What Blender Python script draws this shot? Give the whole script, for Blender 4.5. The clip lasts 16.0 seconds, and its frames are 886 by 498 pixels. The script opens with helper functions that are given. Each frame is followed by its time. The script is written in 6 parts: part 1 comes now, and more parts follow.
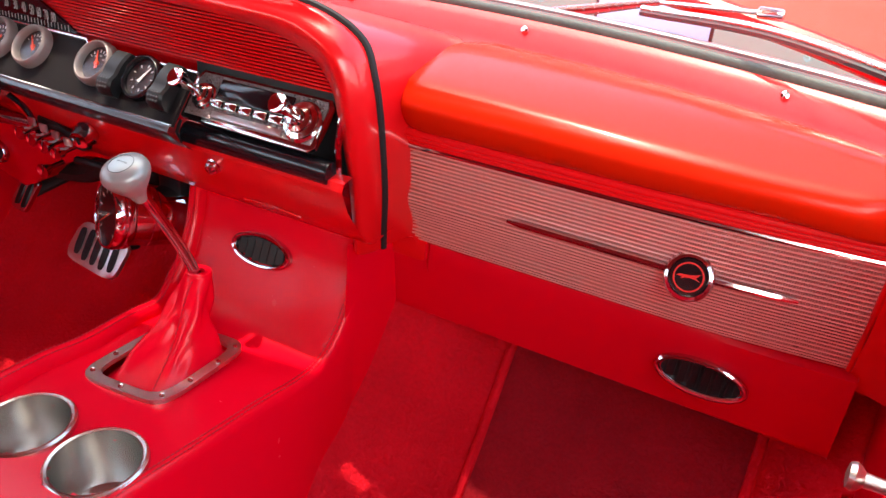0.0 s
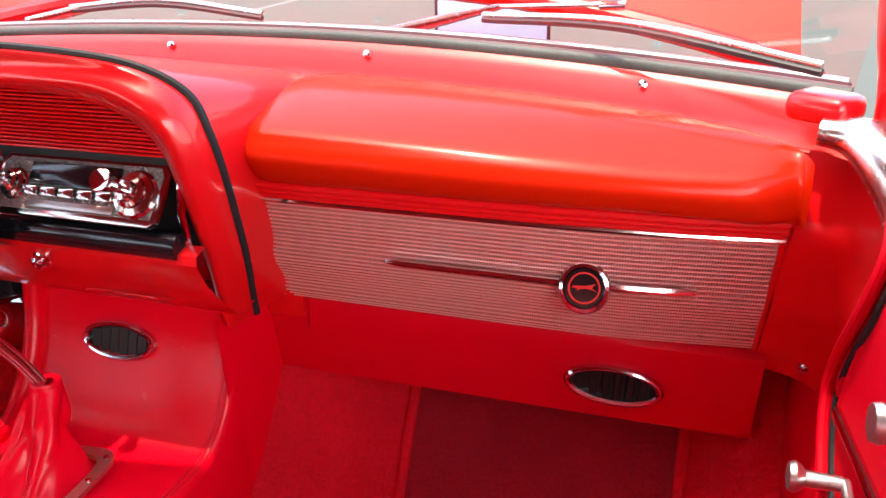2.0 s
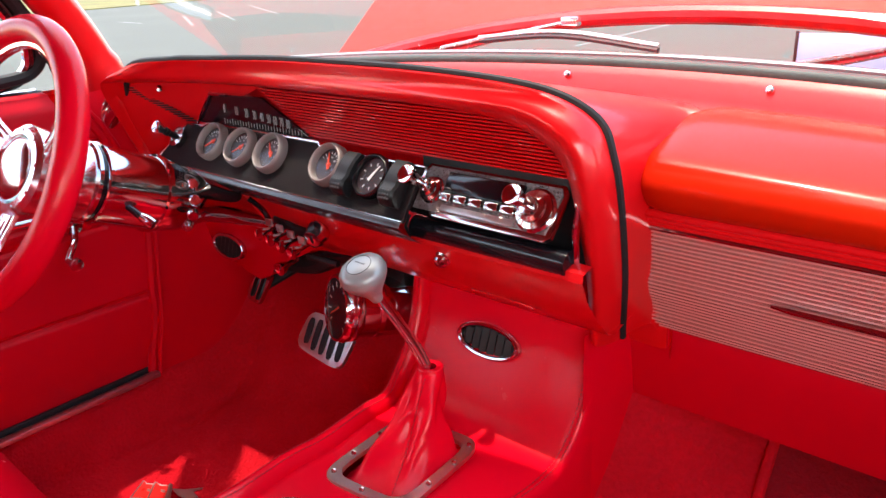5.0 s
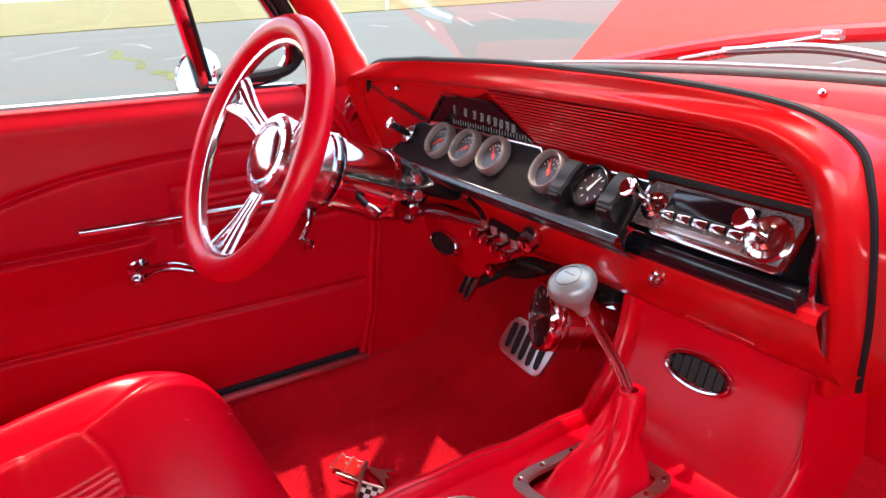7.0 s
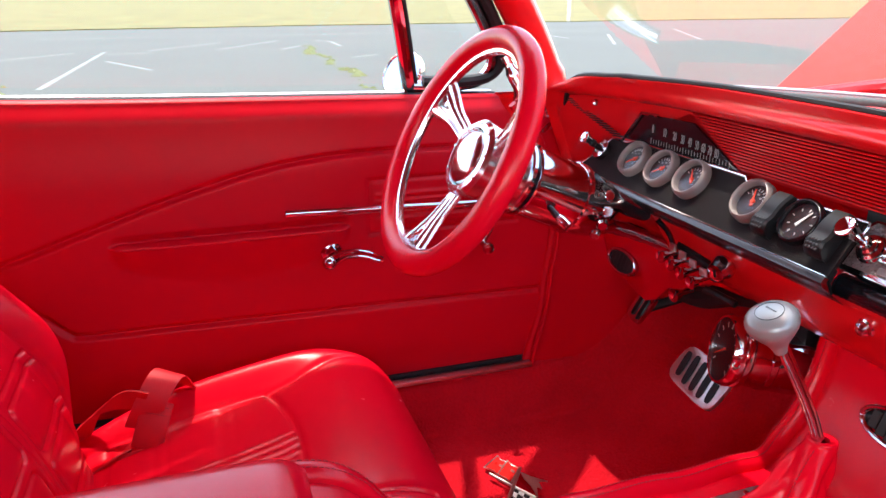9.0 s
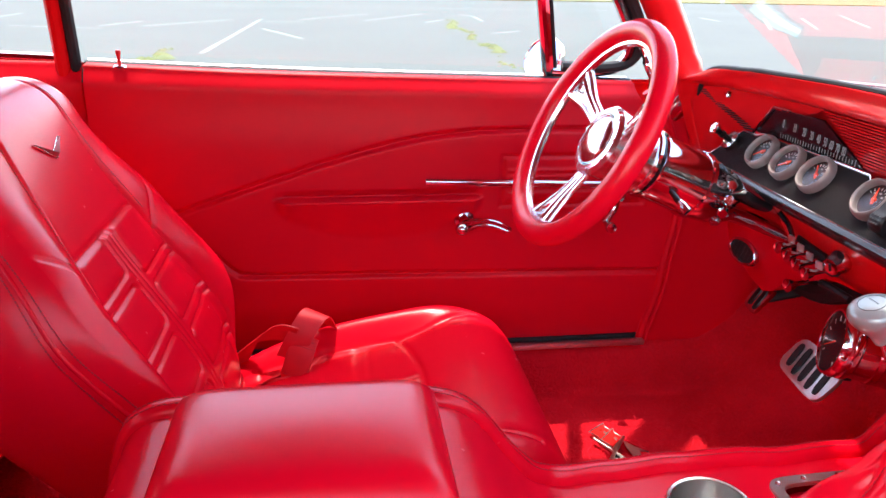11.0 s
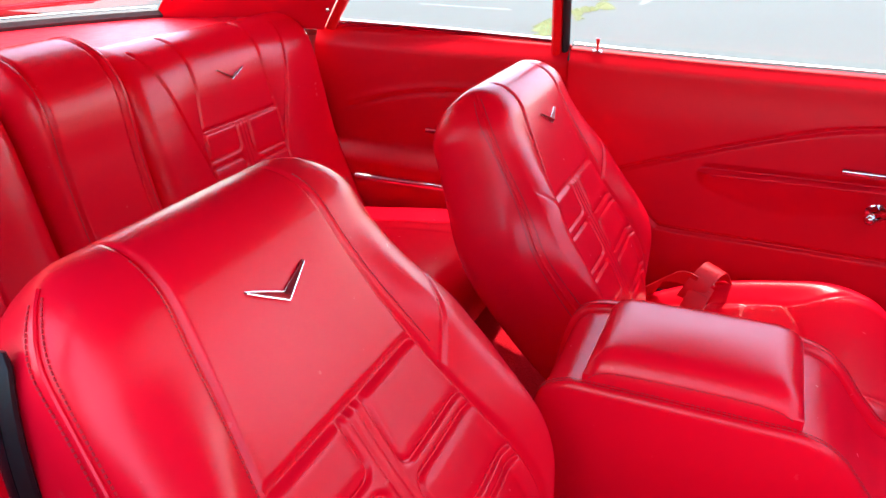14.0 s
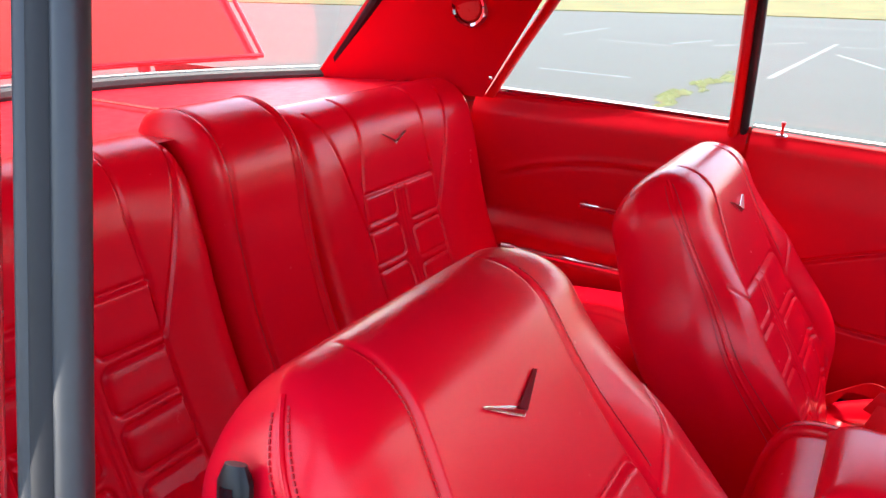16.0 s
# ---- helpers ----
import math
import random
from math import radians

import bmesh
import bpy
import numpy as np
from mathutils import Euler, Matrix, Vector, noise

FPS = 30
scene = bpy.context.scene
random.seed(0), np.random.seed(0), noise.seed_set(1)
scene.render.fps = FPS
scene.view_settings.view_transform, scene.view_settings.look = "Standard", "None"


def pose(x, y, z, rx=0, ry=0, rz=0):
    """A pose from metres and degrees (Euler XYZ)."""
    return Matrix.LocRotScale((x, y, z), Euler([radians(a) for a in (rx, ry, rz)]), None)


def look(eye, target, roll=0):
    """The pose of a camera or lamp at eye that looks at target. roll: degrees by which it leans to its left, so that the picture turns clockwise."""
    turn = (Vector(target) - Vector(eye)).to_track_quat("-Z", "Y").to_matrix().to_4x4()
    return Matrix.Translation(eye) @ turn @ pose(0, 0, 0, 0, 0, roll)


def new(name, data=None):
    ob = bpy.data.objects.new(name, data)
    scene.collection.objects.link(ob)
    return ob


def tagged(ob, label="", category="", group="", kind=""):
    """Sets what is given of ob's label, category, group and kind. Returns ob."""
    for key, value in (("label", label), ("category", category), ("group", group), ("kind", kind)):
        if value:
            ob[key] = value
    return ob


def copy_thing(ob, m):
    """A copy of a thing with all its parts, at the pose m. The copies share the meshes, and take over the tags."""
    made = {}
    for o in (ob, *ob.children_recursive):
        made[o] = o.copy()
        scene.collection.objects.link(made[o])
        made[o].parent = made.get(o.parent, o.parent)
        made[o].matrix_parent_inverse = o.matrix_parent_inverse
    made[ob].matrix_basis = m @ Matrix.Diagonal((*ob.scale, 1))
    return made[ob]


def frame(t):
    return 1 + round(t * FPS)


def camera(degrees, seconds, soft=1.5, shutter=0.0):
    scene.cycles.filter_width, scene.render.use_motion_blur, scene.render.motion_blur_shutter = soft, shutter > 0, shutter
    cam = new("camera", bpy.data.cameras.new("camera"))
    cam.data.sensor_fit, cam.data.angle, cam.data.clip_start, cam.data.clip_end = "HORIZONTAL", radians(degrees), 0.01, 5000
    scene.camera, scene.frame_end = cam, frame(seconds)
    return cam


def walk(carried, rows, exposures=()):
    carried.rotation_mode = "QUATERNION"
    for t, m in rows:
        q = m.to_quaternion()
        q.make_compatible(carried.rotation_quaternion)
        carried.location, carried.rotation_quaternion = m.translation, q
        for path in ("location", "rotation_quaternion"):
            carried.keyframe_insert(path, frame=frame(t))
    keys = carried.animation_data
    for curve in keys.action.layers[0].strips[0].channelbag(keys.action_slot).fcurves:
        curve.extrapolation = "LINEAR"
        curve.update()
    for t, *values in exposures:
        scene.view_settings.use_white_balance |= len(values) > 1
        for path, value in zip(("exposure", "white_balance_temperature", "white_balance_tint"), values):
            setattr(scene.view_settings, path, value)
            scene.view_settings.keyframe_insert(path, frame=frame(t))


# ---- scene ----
cam = camera(61.0, 16.0)
PATH = [
    (0, (0.608, 0.024, 1.169), (-0.215, 1.633, 0.311), 5.5),
    (0.5, (0.585, 0.064, 1.161), (-0.069, 1.769, 0.345), 3.1),
    (1, (0.593, 0.103, 1.162), (0.042, 1.844, 0.347), 1.2),
    (1.5, (0.597, 0.111, 1.164), (0.071, 1.855, 0.339), -0.2),
    (2, (0.583, 0.097, 1.169), (0.032, 1.839, 0.356), -1.1),
    (2.5, (0.574, 0.08, 1.17), (-0.081, 1.804, 0.397), -1.7),
    (3, (0.574, 0.074, 1.173), (-0.185, 1.769, 0.43), -2.1),
    (3.5, (0.57, 0.068, 1.172), (-0.327, 1.7, 0.445), -2.7),
    (4, (0.55, 0.054, 1.177), (-0.486, 1.605, 0.455), -3.1),
    (4.2, (0.542, 0.051, 1.178), (-0.541, 1.569, 0.455), -3.1),
    (6.3, (0.518, 0.04, 1.173), (-0.992, 1.161, 0.492), -2.9),
    (6.5, (0.519, 0.045, 1.173), (-1.023, 1.126, 0.497), -2.8),
    (7, (0.515, 0.049, 1.173), (-1.108, 1.007, 0.502), -2.7),
    (7.5, (0.514, 0.038, 1.174), (-1.18, 0.865, 0.506), -2.5),
    (8, (0.515, 0.03, 1.17), (-1.226, 0.763, 0.512), -2.0),
    (8.5, (0.512, 0.014, 1.177), (-1.262, 0.672, 0.528), -1.2),
    (9, (0.512, -0.001, 1.18), (-1.287, 0.594, 0.54), -0.1),
    (9.5, (0.516, -0.023, 1.188), (-1.309, 0.493, 0.552), 0.6),
    (9.7, (0.525, -0.028, 1.187), (-1.318, 0.421, 0.554), 0.7),
    (11.8, (0.671, -0.033, 1.218), (-1.173, 0.188, 0.476), 0.8),
    (12, (0.683, -0.022, 1.222), (-1.154, 0.185, 0.461), 0.7),
    (12.5, (0.749, -0.016, 1.256), (-1.078, 0.083, 0.449), 0.6),
    (13, (0.841, 0.009, 1.283), (-0.961, -0.102, 0.421), 0.2),
    (13.5, (0.906, 0.011, 1.306), (-0.856, -0.349, 0.432), 0.1),
    (14, (0.943, -0.041, 1.334), (-0.727, -0.763, 0.503), -0.5),
    (14.5, (0.931, -0.119, 1.342), (-0.636, -1.096, 0.571), -0.5),
    (15, (0.905, -0.185, 1.337), (-0.623, -1.251, 0.609), -0.4),
    (15.5, (0.892, -0.199, 1.338), (-0.614, -1.31, 0.631), -0.3),
    (16, (0.925, -0.198, 1.343), (-0.681, -1.168, 0.65), 1.1),
]
walk(cam, [(t, look(eye, target, roll)) for t, eye, target, roll in PATH], exposures=((0.0, 2.10, 7900, 10), (4.0, 1.92, 7800, 10), (9.0, 1.97, 7200, 10), (12.0, 2.38, 6950, 10), (13.5, 2.43, 6900, 10), (14.5, 2.20, 7000, 10), (16.0, 2.10, 7200, 10)))

# ---- light ----
SUN = Vector((-0.225, -0.085, 1.0)).normalized()
world = bpy.data.worlds.new("sky")
scene.world = world
world.use_nodes = True
wn = world.node_tree.nodes
sky = wn.new("ShaderNodeTexSky")
sky.sky_type = "NISHITA"
sky.sun_disc = False
sky.sun_elevation = math.asin(SUN.z)
sky.sun_rotation = math.atan2(SUN.x, SUN.y)
sky.air_density, sky.dust_density = 1.0, 1.6
world.node_tree.links.new(sky.outputs[0], wn["Background"].inputs[0])
wn["Background"].inputs[1].default_value = 0.30
sun = new("sun", bpy.data.lights.new("sun", "SUN"))
sun.data.energy, sun.data.angle, sun.data.color = 1.25, radians(0.9), (1.0, 0.95, 0.88)
sun.matrix_world = look(SUN * 20, (0, 0, 0))
# area lamp added to boost the sky's daylight through the wound-down passenger window
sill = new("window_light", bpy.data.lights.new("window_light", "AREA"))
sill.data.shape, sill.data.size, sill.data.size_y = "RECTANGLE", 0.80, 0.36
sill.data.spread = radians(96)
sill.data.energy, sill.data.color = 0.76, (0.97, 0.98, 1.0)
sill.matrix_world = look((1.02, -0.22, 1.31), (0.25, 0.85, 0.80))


# ---- materials ----
def nodes(name):
    m = bpy.data.materials.new(name)
    m.use_nodes = True
    t = m.node_tree
    return m, t, t.nodes["Principled BSDF"]


def link(t, a, b):
    t.links.new(a, b)


def surface(name, base, rough=0.4, metal=0.0, vary=0.12, scale=6.0, grain=0.0, grain_scale=400.0, coat=0.0, rough_vary=0.1,
            spec=0.5, cell=False, sheen=0.0, random=0.0, wave=None):
    """A procedural surface: colour that drifts at two scales, roughness that drifts, fine relief."""
    m, t, p = nodes(name)
    n = t.nodes
    co = n.new("ShaderNodeTexCoord")
    big, small = n.new("ShaderNodeTexNoise"), n.new("ShaderNodeTexNoise")
    big.inputs["Scale"].default_value, big.inputs["Detail"].default_value = scale, 4
    small.inputs["Scale"].default_value, small.inputs["Detail"].default_value = scale * 14, 5
    link(t, co.outputs["Object"], big.inputs["Vector"])
    link(t, co.outputs["Object"], small.inputs["Vector"])
    add = n.new("ShaderNodeMath")
    add.operation = "ADD"
    link(t, big.outputs[0], add.inputs[0])
    link(t, small.outputs[0], add.inputs[1])
    ramp = n.new("ShaderNodeMapRange")
    ramp.inputs["From Min"].default_value, ramp.inputs["From Max"].default_value = 0.6, 1.4
    ramp.inputs["To Min"].default_value, ramp.inputs["To Max"].default_value = 1 - vary, 1 + vary
    link(t, add.outputs[0], ramp.inputs["Value"])
    value = ramp.outputs[0]
    if random:
        info, span, mul = n.new("ShaderNodeObjectInfo"), n.new("ShaderNodeMapRange"), n.new("ShaderNodeMath")
        span.inputs["To Min"].default_value, span.inputs["To Max"].default_value = 1 - random, 1 + random
        link(t, info.outputs["Random"], span.inputs["Value"])
        mul.operation = "MULTIPLY"
        link(t, value, mul.inputs[0])
        link(t, span.outputs[0], mul.inputs[1])
        value = mul.outputs[0]
    mix = n.new("ShaderNodeVectorMath")
    mix.operation = "SCALE"
    mix.inputs[0].default_value = base
    link(t, value, mix.inputs["Scale"])
    link(t, mix.outputs[0], p.inputs["Base Color"])
    rr = n.new("ShaderNodeMapRange")
    rr.inputs["To Min"].default_value, rr.inputs["To Max"].default_value = max(0.02, rough - rough_vary), rough + rough_vary
    link(t, small.outputs[0], rr.inputs["Value"])
    link(t, rr.outputs[0], p.inputs["Roughness"])
    p.inputs["Metallic"].default_value = metal
    p.inputs["Specular IOR Level"].default_value = spec
    p.inputs["Coat Weight"].default_value = coat
    p.inputs["Coat Roughness"].default_value = 0.06
    if sheen:
        p.inputs["Sheen Weight"].default_value = sheen
        p.inputs["Sheen Roughness"].default_value = 0.5
        p.inputs["Sheen Tint"].default_value = (*base, 1)
    if grain:
        tex = n.new("ShaderNodeTexVoronoi" if cell else "ShaderNodeTexNoise")
        tex.inputs["Scale"].default_value = grain_scale
        link(t, co.outputs["Object"], tex.inputs["Vector"])
        bump = n.new("ShaderNodeBump")
        bump.inputs["Strength"].default_value = grain
        bump.inputs["Distance"].default_value = 0.002
        link(t, tex.outputs[0], bump.inputs["Height"])
        crease = n.new("ShaderNodeBump")
        crease.inputs["Strength"].default_value = min(1.0, grain * 1.5) if wave is None else wave
        crease.inputs["Distance"].default_value = 0.004
        link(t, small.outputs[0], crease.inputs["Height"])
        link(t, bump.outputs[0], crease.inputs["Normal"])
        link(t, crease.outputs[0], p.inputs["Normal"])
    return m


RED = (0.76, 0.003, 0.019)
LEATHER = surface("red_leather", RED, 0.26, spec=0.28, vary=0.012, scale=3, grain=0.04, grain_scale=900, cell=True, wave=0.05, rough_vary=0.03)
VINYL = surface("red_vinyl", (0.58, 0.002, 0.014), 0.42, spec=0.18, vary=0.03, scale=3, grain=0.04, grain_scale=900, cell=True, wave=0.02)
STITCH = surface("red_thread", (0.46, 0.005, 0.016), 0.7, vary=0.2, scale=30)
PAINT = surface("red_paint", (0.62, 0.006, 0.010), 0.30, spec=0.28, vary=0.03, scale=3, coat=0.45, rough_vary=0.04)
# the dashboard's red shifted towards orange, imitating strong sun on the pad
SUNPAINT = surface("sunlit_orange_red_paint", (0.50, 0.013, 0.004), 0.24, spec=0.12, vary=0.03, scale=3, coat=0.12, rough_vary=0.03)
UNDERPAINT = surface("red_satin_underside", (0.60, 0.022, 0.010), 0.5, spec=0.25, vary=0.05, scale=3)
# chrome darkened and warmed in colour to imitate dimmer, red-tinged reflections
DIMCHROME = surface("dimmed_chrome", (0.52, 0.50, 0.50), 0.13, metal=1, vary=0.08, scale=20, rough_vary=0.05)
CARPET = surface("red_carpet", (0.58, 0.008, 0.020), 0.95, vary=0.14, scale=12, grain=0.7, grain_scale=900, sheen=0.3, spec=0.1)
MATTING = surface("red_floor_mat", (0.24, 0.005, 0.012), 0.9, vary=0.2, scale=14, grain=0.6, grain_scale=500, spec=0.15)
CHROME = surface("chrome", (0.60, 0.61, 0.63), 0.07, metal=1, vary=0.02, scale=9, rough_vary=0.03)
POLISHED = surface("polished_aluminium", (0.76, 0.77, 0.80), 0.20, metal=1, vary=0.04, scale=12, rough_vary=0.05)
SATIN = surface("satin_aluminium", (0.60, 0.60, 0.59), 0.34, metal=1, vary=0.06, scale=20, rough_vary=0.08, grain=0.03, grain_scale=500)
STEEL = surface("brushed_steel", (0.62, 0.59, 0.54), 0.26, metal=1, vary=0.02, scale=3, rough_vary=0.02)
BRIGHT = surface("bright_emblem_metal", (0.82, 0.82, 0.83), 0.15, metal=1.0, vary=0.05, scale=20, rough_vary=0.05)
MOULDING = surface("dull_bright_moulding", (0.24, 0.26, 0.25), 0.30, metal=0.9, vary=0.1, scale=8)
BLACK = surface("black_plastic", (0.008, 0.008, 0.009), 0.40, spec=0.28, vary=0.2, scale=20, rough_vary=0.1)
GLOSSBLACK = surface("gloss_black", (0.006, 0.006, 0.008), 0.14, vary=0.1, scale=20, rough_vary=0.05)
RUBBER = surface("grey_rubber", (0.030, 0.032, 0.036), 0.5, spec=0.35, vary=0.25, scale=12)
SEAL = surface("weathered_seal", (0.062, 0.070, 0.066), 0.5, spec=0.3, vary=0.25, scale=12)
DARKRUBBER = surface("black_rubber", (0.014, 0.014, 0.016), 0.6, spec=0.25, vary=0.25, scale=12)
BEVEL = surface("smoked_bevel", (0.022, 0.023, 0.027), 0.22, spec=0.5, vary=0.2, scale=30)
PANELBLACK = surface("textured_black", (0.007, 0.005, 0.006), 0.42, spec=0.16, vary=0.3, scale=60, grain=0.4, grain_scale=700)
RINGGREY = surface("warm_grey_ring", (0.23, 0.20, 0.195), 0.42, metal=0.2, vary=0.05, scale=20)
SLATE = surface("slate_rubber", (0.022, 0.024, 0.029), 0.45, spec=0.4, vary=0.2, scale=12)
SILVER = surface("dull_silver", (0.60, 0.57, 0.57), 0.26, metal=1, vary=0.05, scale=14, rough_vary=0.05)
WHITE = surface("white_print", (0.75, 0.75, 0.75), 0.5, vary=0.04)
NEEDLE = surface("orange_needle", (0.75, 0.06, 0.02), 0.5, vary=0.04)
DIALFACE = surface("maroon_black_dial", (0.016, 0.008, 0.010), 0.35, vary=0.15, scale=20)
# chrome emblem metal coloured dark red, standing in for the reflected interior
REDGLEAM = surface("red_reflection_metal", (0.34, 0.060, 0.070), 0.22, metal=0.6, spec=0.6, vary=0.1, scale=30, rough_vary=0.04)
ORANGE = surface("orange_red_enamel", (0.62, 0.015, 0.015), 0.3, vary=0.04)
DIALGREY = surface("grey_print", (0.25, 0.25, 0.25), 0.5, vary=0.05)
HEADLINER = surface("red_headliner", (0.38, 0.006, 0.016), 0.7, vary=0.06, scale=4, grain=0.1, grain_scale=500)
BELT = surface("red_webbing", (0.64, 0.005, 0.016), 0.55, vary=0.06, scale=40, grain=0.05, grain_scale=900, wave=0.02)
ASPHALT = surface("asphalt", (0.064, 0.067, 0.053), 0.9, vary=0.16, scale=0.35, grain=0.5, grain_scale=60)
LINE = surface("worn_white_line", (0.165, 0.165, 0.155), 0.85, vary=0.3, scale=3)
WEEDS = surface("yellow_green_weeds", (0.105, 0.115, 0.032), 0.85, vary=0.35, scale=3)
GRASS = surface("dry_grass", (0.122, 0.103, 0.020), 0.95, vary=0.45, scale=0.5, grain=0.4, grain_scale=30)
BOARD = surface("lavender_board", (0.42, 0.42, 0.62), 0.6, vary=0.05, scale=4)


def metallic_trim():
    """Fine ribs of bright and red metal: the glove box facing."""
    m, t, p = nodes("ribbed_trim")
    p.inputs["Base Color"].default_value = (0.88, 0.50, 0.46, 1)
    p.inputs["Metallic"].default_value = 0.5
    n = t.nodes
    co, noise_tex = n.new("ShaderNodeTexCoord"), n.new("ShaderNodeTexNoise")
    noise_tex.inputs["Scale"].default_value = 30
    link(t, co.outputs["Object"], noise_tex.inputs["Vector"])
    rr = n.new("ShaderNodeMapRange")
    rr.inputs["To Min"].default_value, rr.inputs["To Max"].default_value = 0.24, 0.4
    link(t, noise_tex.outputs[0], rr.inputs["Value"])
    link(t, rr.outputs[0], p.inputs["Roughness"])
    knurl, bump = n.new("ShaderNodeTexWave"), n.new("ShaderNodeBump")
    knurl.bands_direction = "X"
    knurl.inputs["Scale"].default_value = 120
    bump.inputs["Strength"].default_value, bump.inputs["Distance"].default_value = 0.55, 0.001
    link(t, co.outputs["Object"], knurl.inputs["Vector"])
    link(t, knurl.outputs["Fac"], bump.inputs["Height"])
    link(t, bump.outputs[0], p.inputs["Normal"])
    return m


TRIMRIB = metallic_trim()


def pane(name, tint=(1, 1, 1), gloss=1.0):
    m, t, p = nodes(name)
    n = t.nodes
    n.remove(p)
    clear, shine, mix, fr = (n.new("ShaderNodeBsdfTransparent"), n.new("ShaderNodeBsdfGlossy"), n.new("ShaderNodeMixShader"),
                             n.new("ShaderNodeLayerWeight"))
    clear.inputs[0].default_value = (*tint, 1)
    shine.inputs["Roughness"].default_value = 0.02
    fr.inputs["Blend"].default_value = 0.5
    power, mul = n.new("ShaderNodeMath"), n.new("ShaderNodeMath")
    power.operation, mul.operation = "POWER", "MULTIPLY_ADD"
    power.inputs[1].default_value = 4.0
    mul.inputs[1].default_value, mul.inputs[2].default_value = 0.55 * gloss, 0.05 * gloss
    link(t, fr.outputs["Facing"], power.inputs[0])
    link(t, power.outputs[0], mul.inputs[0])
    link(t, mul.outputs[0], mix.inputs[0])
    link(t, clear.outputs[0], mix.inputs[1])
    link(t, shine.outputs[0], mix.inputs[2])
    link(t, mix.outputs[0], n["Material Output"].inputs[0])
    return m


SCREEN = pane("windscreen_glass", (0.95, 0.97, 0.95), 1.4)
GLASS = pane("window_glass", (0.96, 0.98, 0.97))
REARGLASS = pane("rear_window_glass", (0.96, 0.98, 0.97), 2.4)
LENS = pane("dial_glass", (0.97, 0.97, 0.97), 0.35)


# ---- mesh tools ----
def part(name, bm, material, parent=None, label="", sharp=35, smooth=True):
    me = bpy.data.meshes.new(name)
    bmesh.ops.recalc_face_normals(bm, faces=bm.faces)
    bm.to_mesh(me)
    bm.free()
    me.materials.append(material)
    if smooth:
        me.shade_smooth()
        me.set_sharp_from_angle(angle=radians(sharp))
    ob = new(name, me)
    if parent:
        ob.parent = parent
    return tagged(ob, label)


def thing(name, label, category, group="", kind="", at=(0, 0, 0)):
    ob = new(name)
    ob.empty_display_size = 0.05
    ob.location = at
    return tagged(ob, label, category, group, kind)


def loft(rows, close_v=False, close_u=False, caps=False):
    """A skin over rows of points; close_v joins each row's ends, close_u the last row to the first."""
    bm = bmesh.new()
    grid = [[bm.verts.new(p) for p in row] for row in rows]
    nu, nv = len(grid), len(grid[0])
    for i in range(nu if close_u else nu - 1):
        for j in range(nv if close_v else nv - 1):
            a, b, c, d = grid[i][j], grid[i][(j + 1) % nv], grid[(i + 1) % nu][(j + 1) % nv], grid[(i + 1) % nu][j]
            bm.faces.new((a, b, c, d))
    if caps:
        bm.faces.new(grid[0])
        bm.faces.new(grid[-1])
    return bm


def smooth_line(points, n=8, closed=False):
    """Catmull-Rom through the points, n steps a span."""
    P = [Vector(p) for p in points]
    k = len(P)
    out = []
    for i in range(k if closed else k - 1):
        a = P[(i - 1) % k] if closed or i > 0 else P[0] * 2 - P[1]
        b, c = P[i], P[(i + 1) % k]
        d = P[(i + 2) % k] if closed or i + 2 < k else P[-1] * 2 - P[-2]
        for j in range(n):
            s = j / n
            out.append(0.5 * (2 * b + (c - a) * s + (2 * a - 5 * b + 4 * c - d) * s * s + (3 * b - a - 3 * c + d) * s ** 3))
    if not closed:
        out.append(P[-1])
    return out


def tube(points, radius, sides=10, closed=False, flat=1.0, side=None):
    """A rod along points. radius: a number or one for each point; flat: squeezes it along `side`."""
    P = [Vector(p) for p in points]
    k = len(P)
    rows = []
    ref = Vector(side) if side else None
    last = None
    for i, p in enumerate(P):
        d = (P[(i + 1) % k] - P[i - 1]) if closed else (P[min(i + 1, k - 1)] - P[max(i - 1, 0)])
        d.normalize()
        if ref:
            x = (ref - d * ref.dot(d)).normalized()
        elif last is None:
            x = d.orthogonal().normalized()
        else:
            x = (last - d * last.dot(d)).normalized()
        last = x
        y = d.cross(x)
        r = radius[i] if isinstance(radius, (list, tuple)) else radius
        rows.append([p + x * (r * flat * math.cos(a)) + y * (r * math.sin(a)) for a in [2 * math.pi * q / sides for q in range(sides)]])
    return loft(rows, close_v=True, close_u=closed, caps=not closed)


def lathe(profile, sides=32, m=None):
    """Turns (radius, height) pairs round z, then places them by m."""
    m = m or Matrix()
    rows = [[m @ Vector((r * math.cos(a), r * math.sin(a), h)) for a in [2 * math.pi * q / sides for q in range(sides)]] for r, h in profile]
    bm = loft(rows, close_v=True)
    bmesh.ops.remove_doubles(bm, verts=bm.verts[:], dist=1e-6)
    return bm


def rbox(size, bevel=0.004, m=None, segments=2):
    bm = bmesh.new()
    bmesh.ops.create_cube(bm, size=1)
    bmesh.ops.scale(bm, vec=size, verts=bm.verts)
    if bevel:
        bmesh.ops.bevel(bm, geom=bm.edges[:], offset=bevel, segments=segments, profile=0.5, affect="EDGES")
    if m:
        bmesh.ops.transform(bm, matrix=m, verts=bm.verts)
    return bm


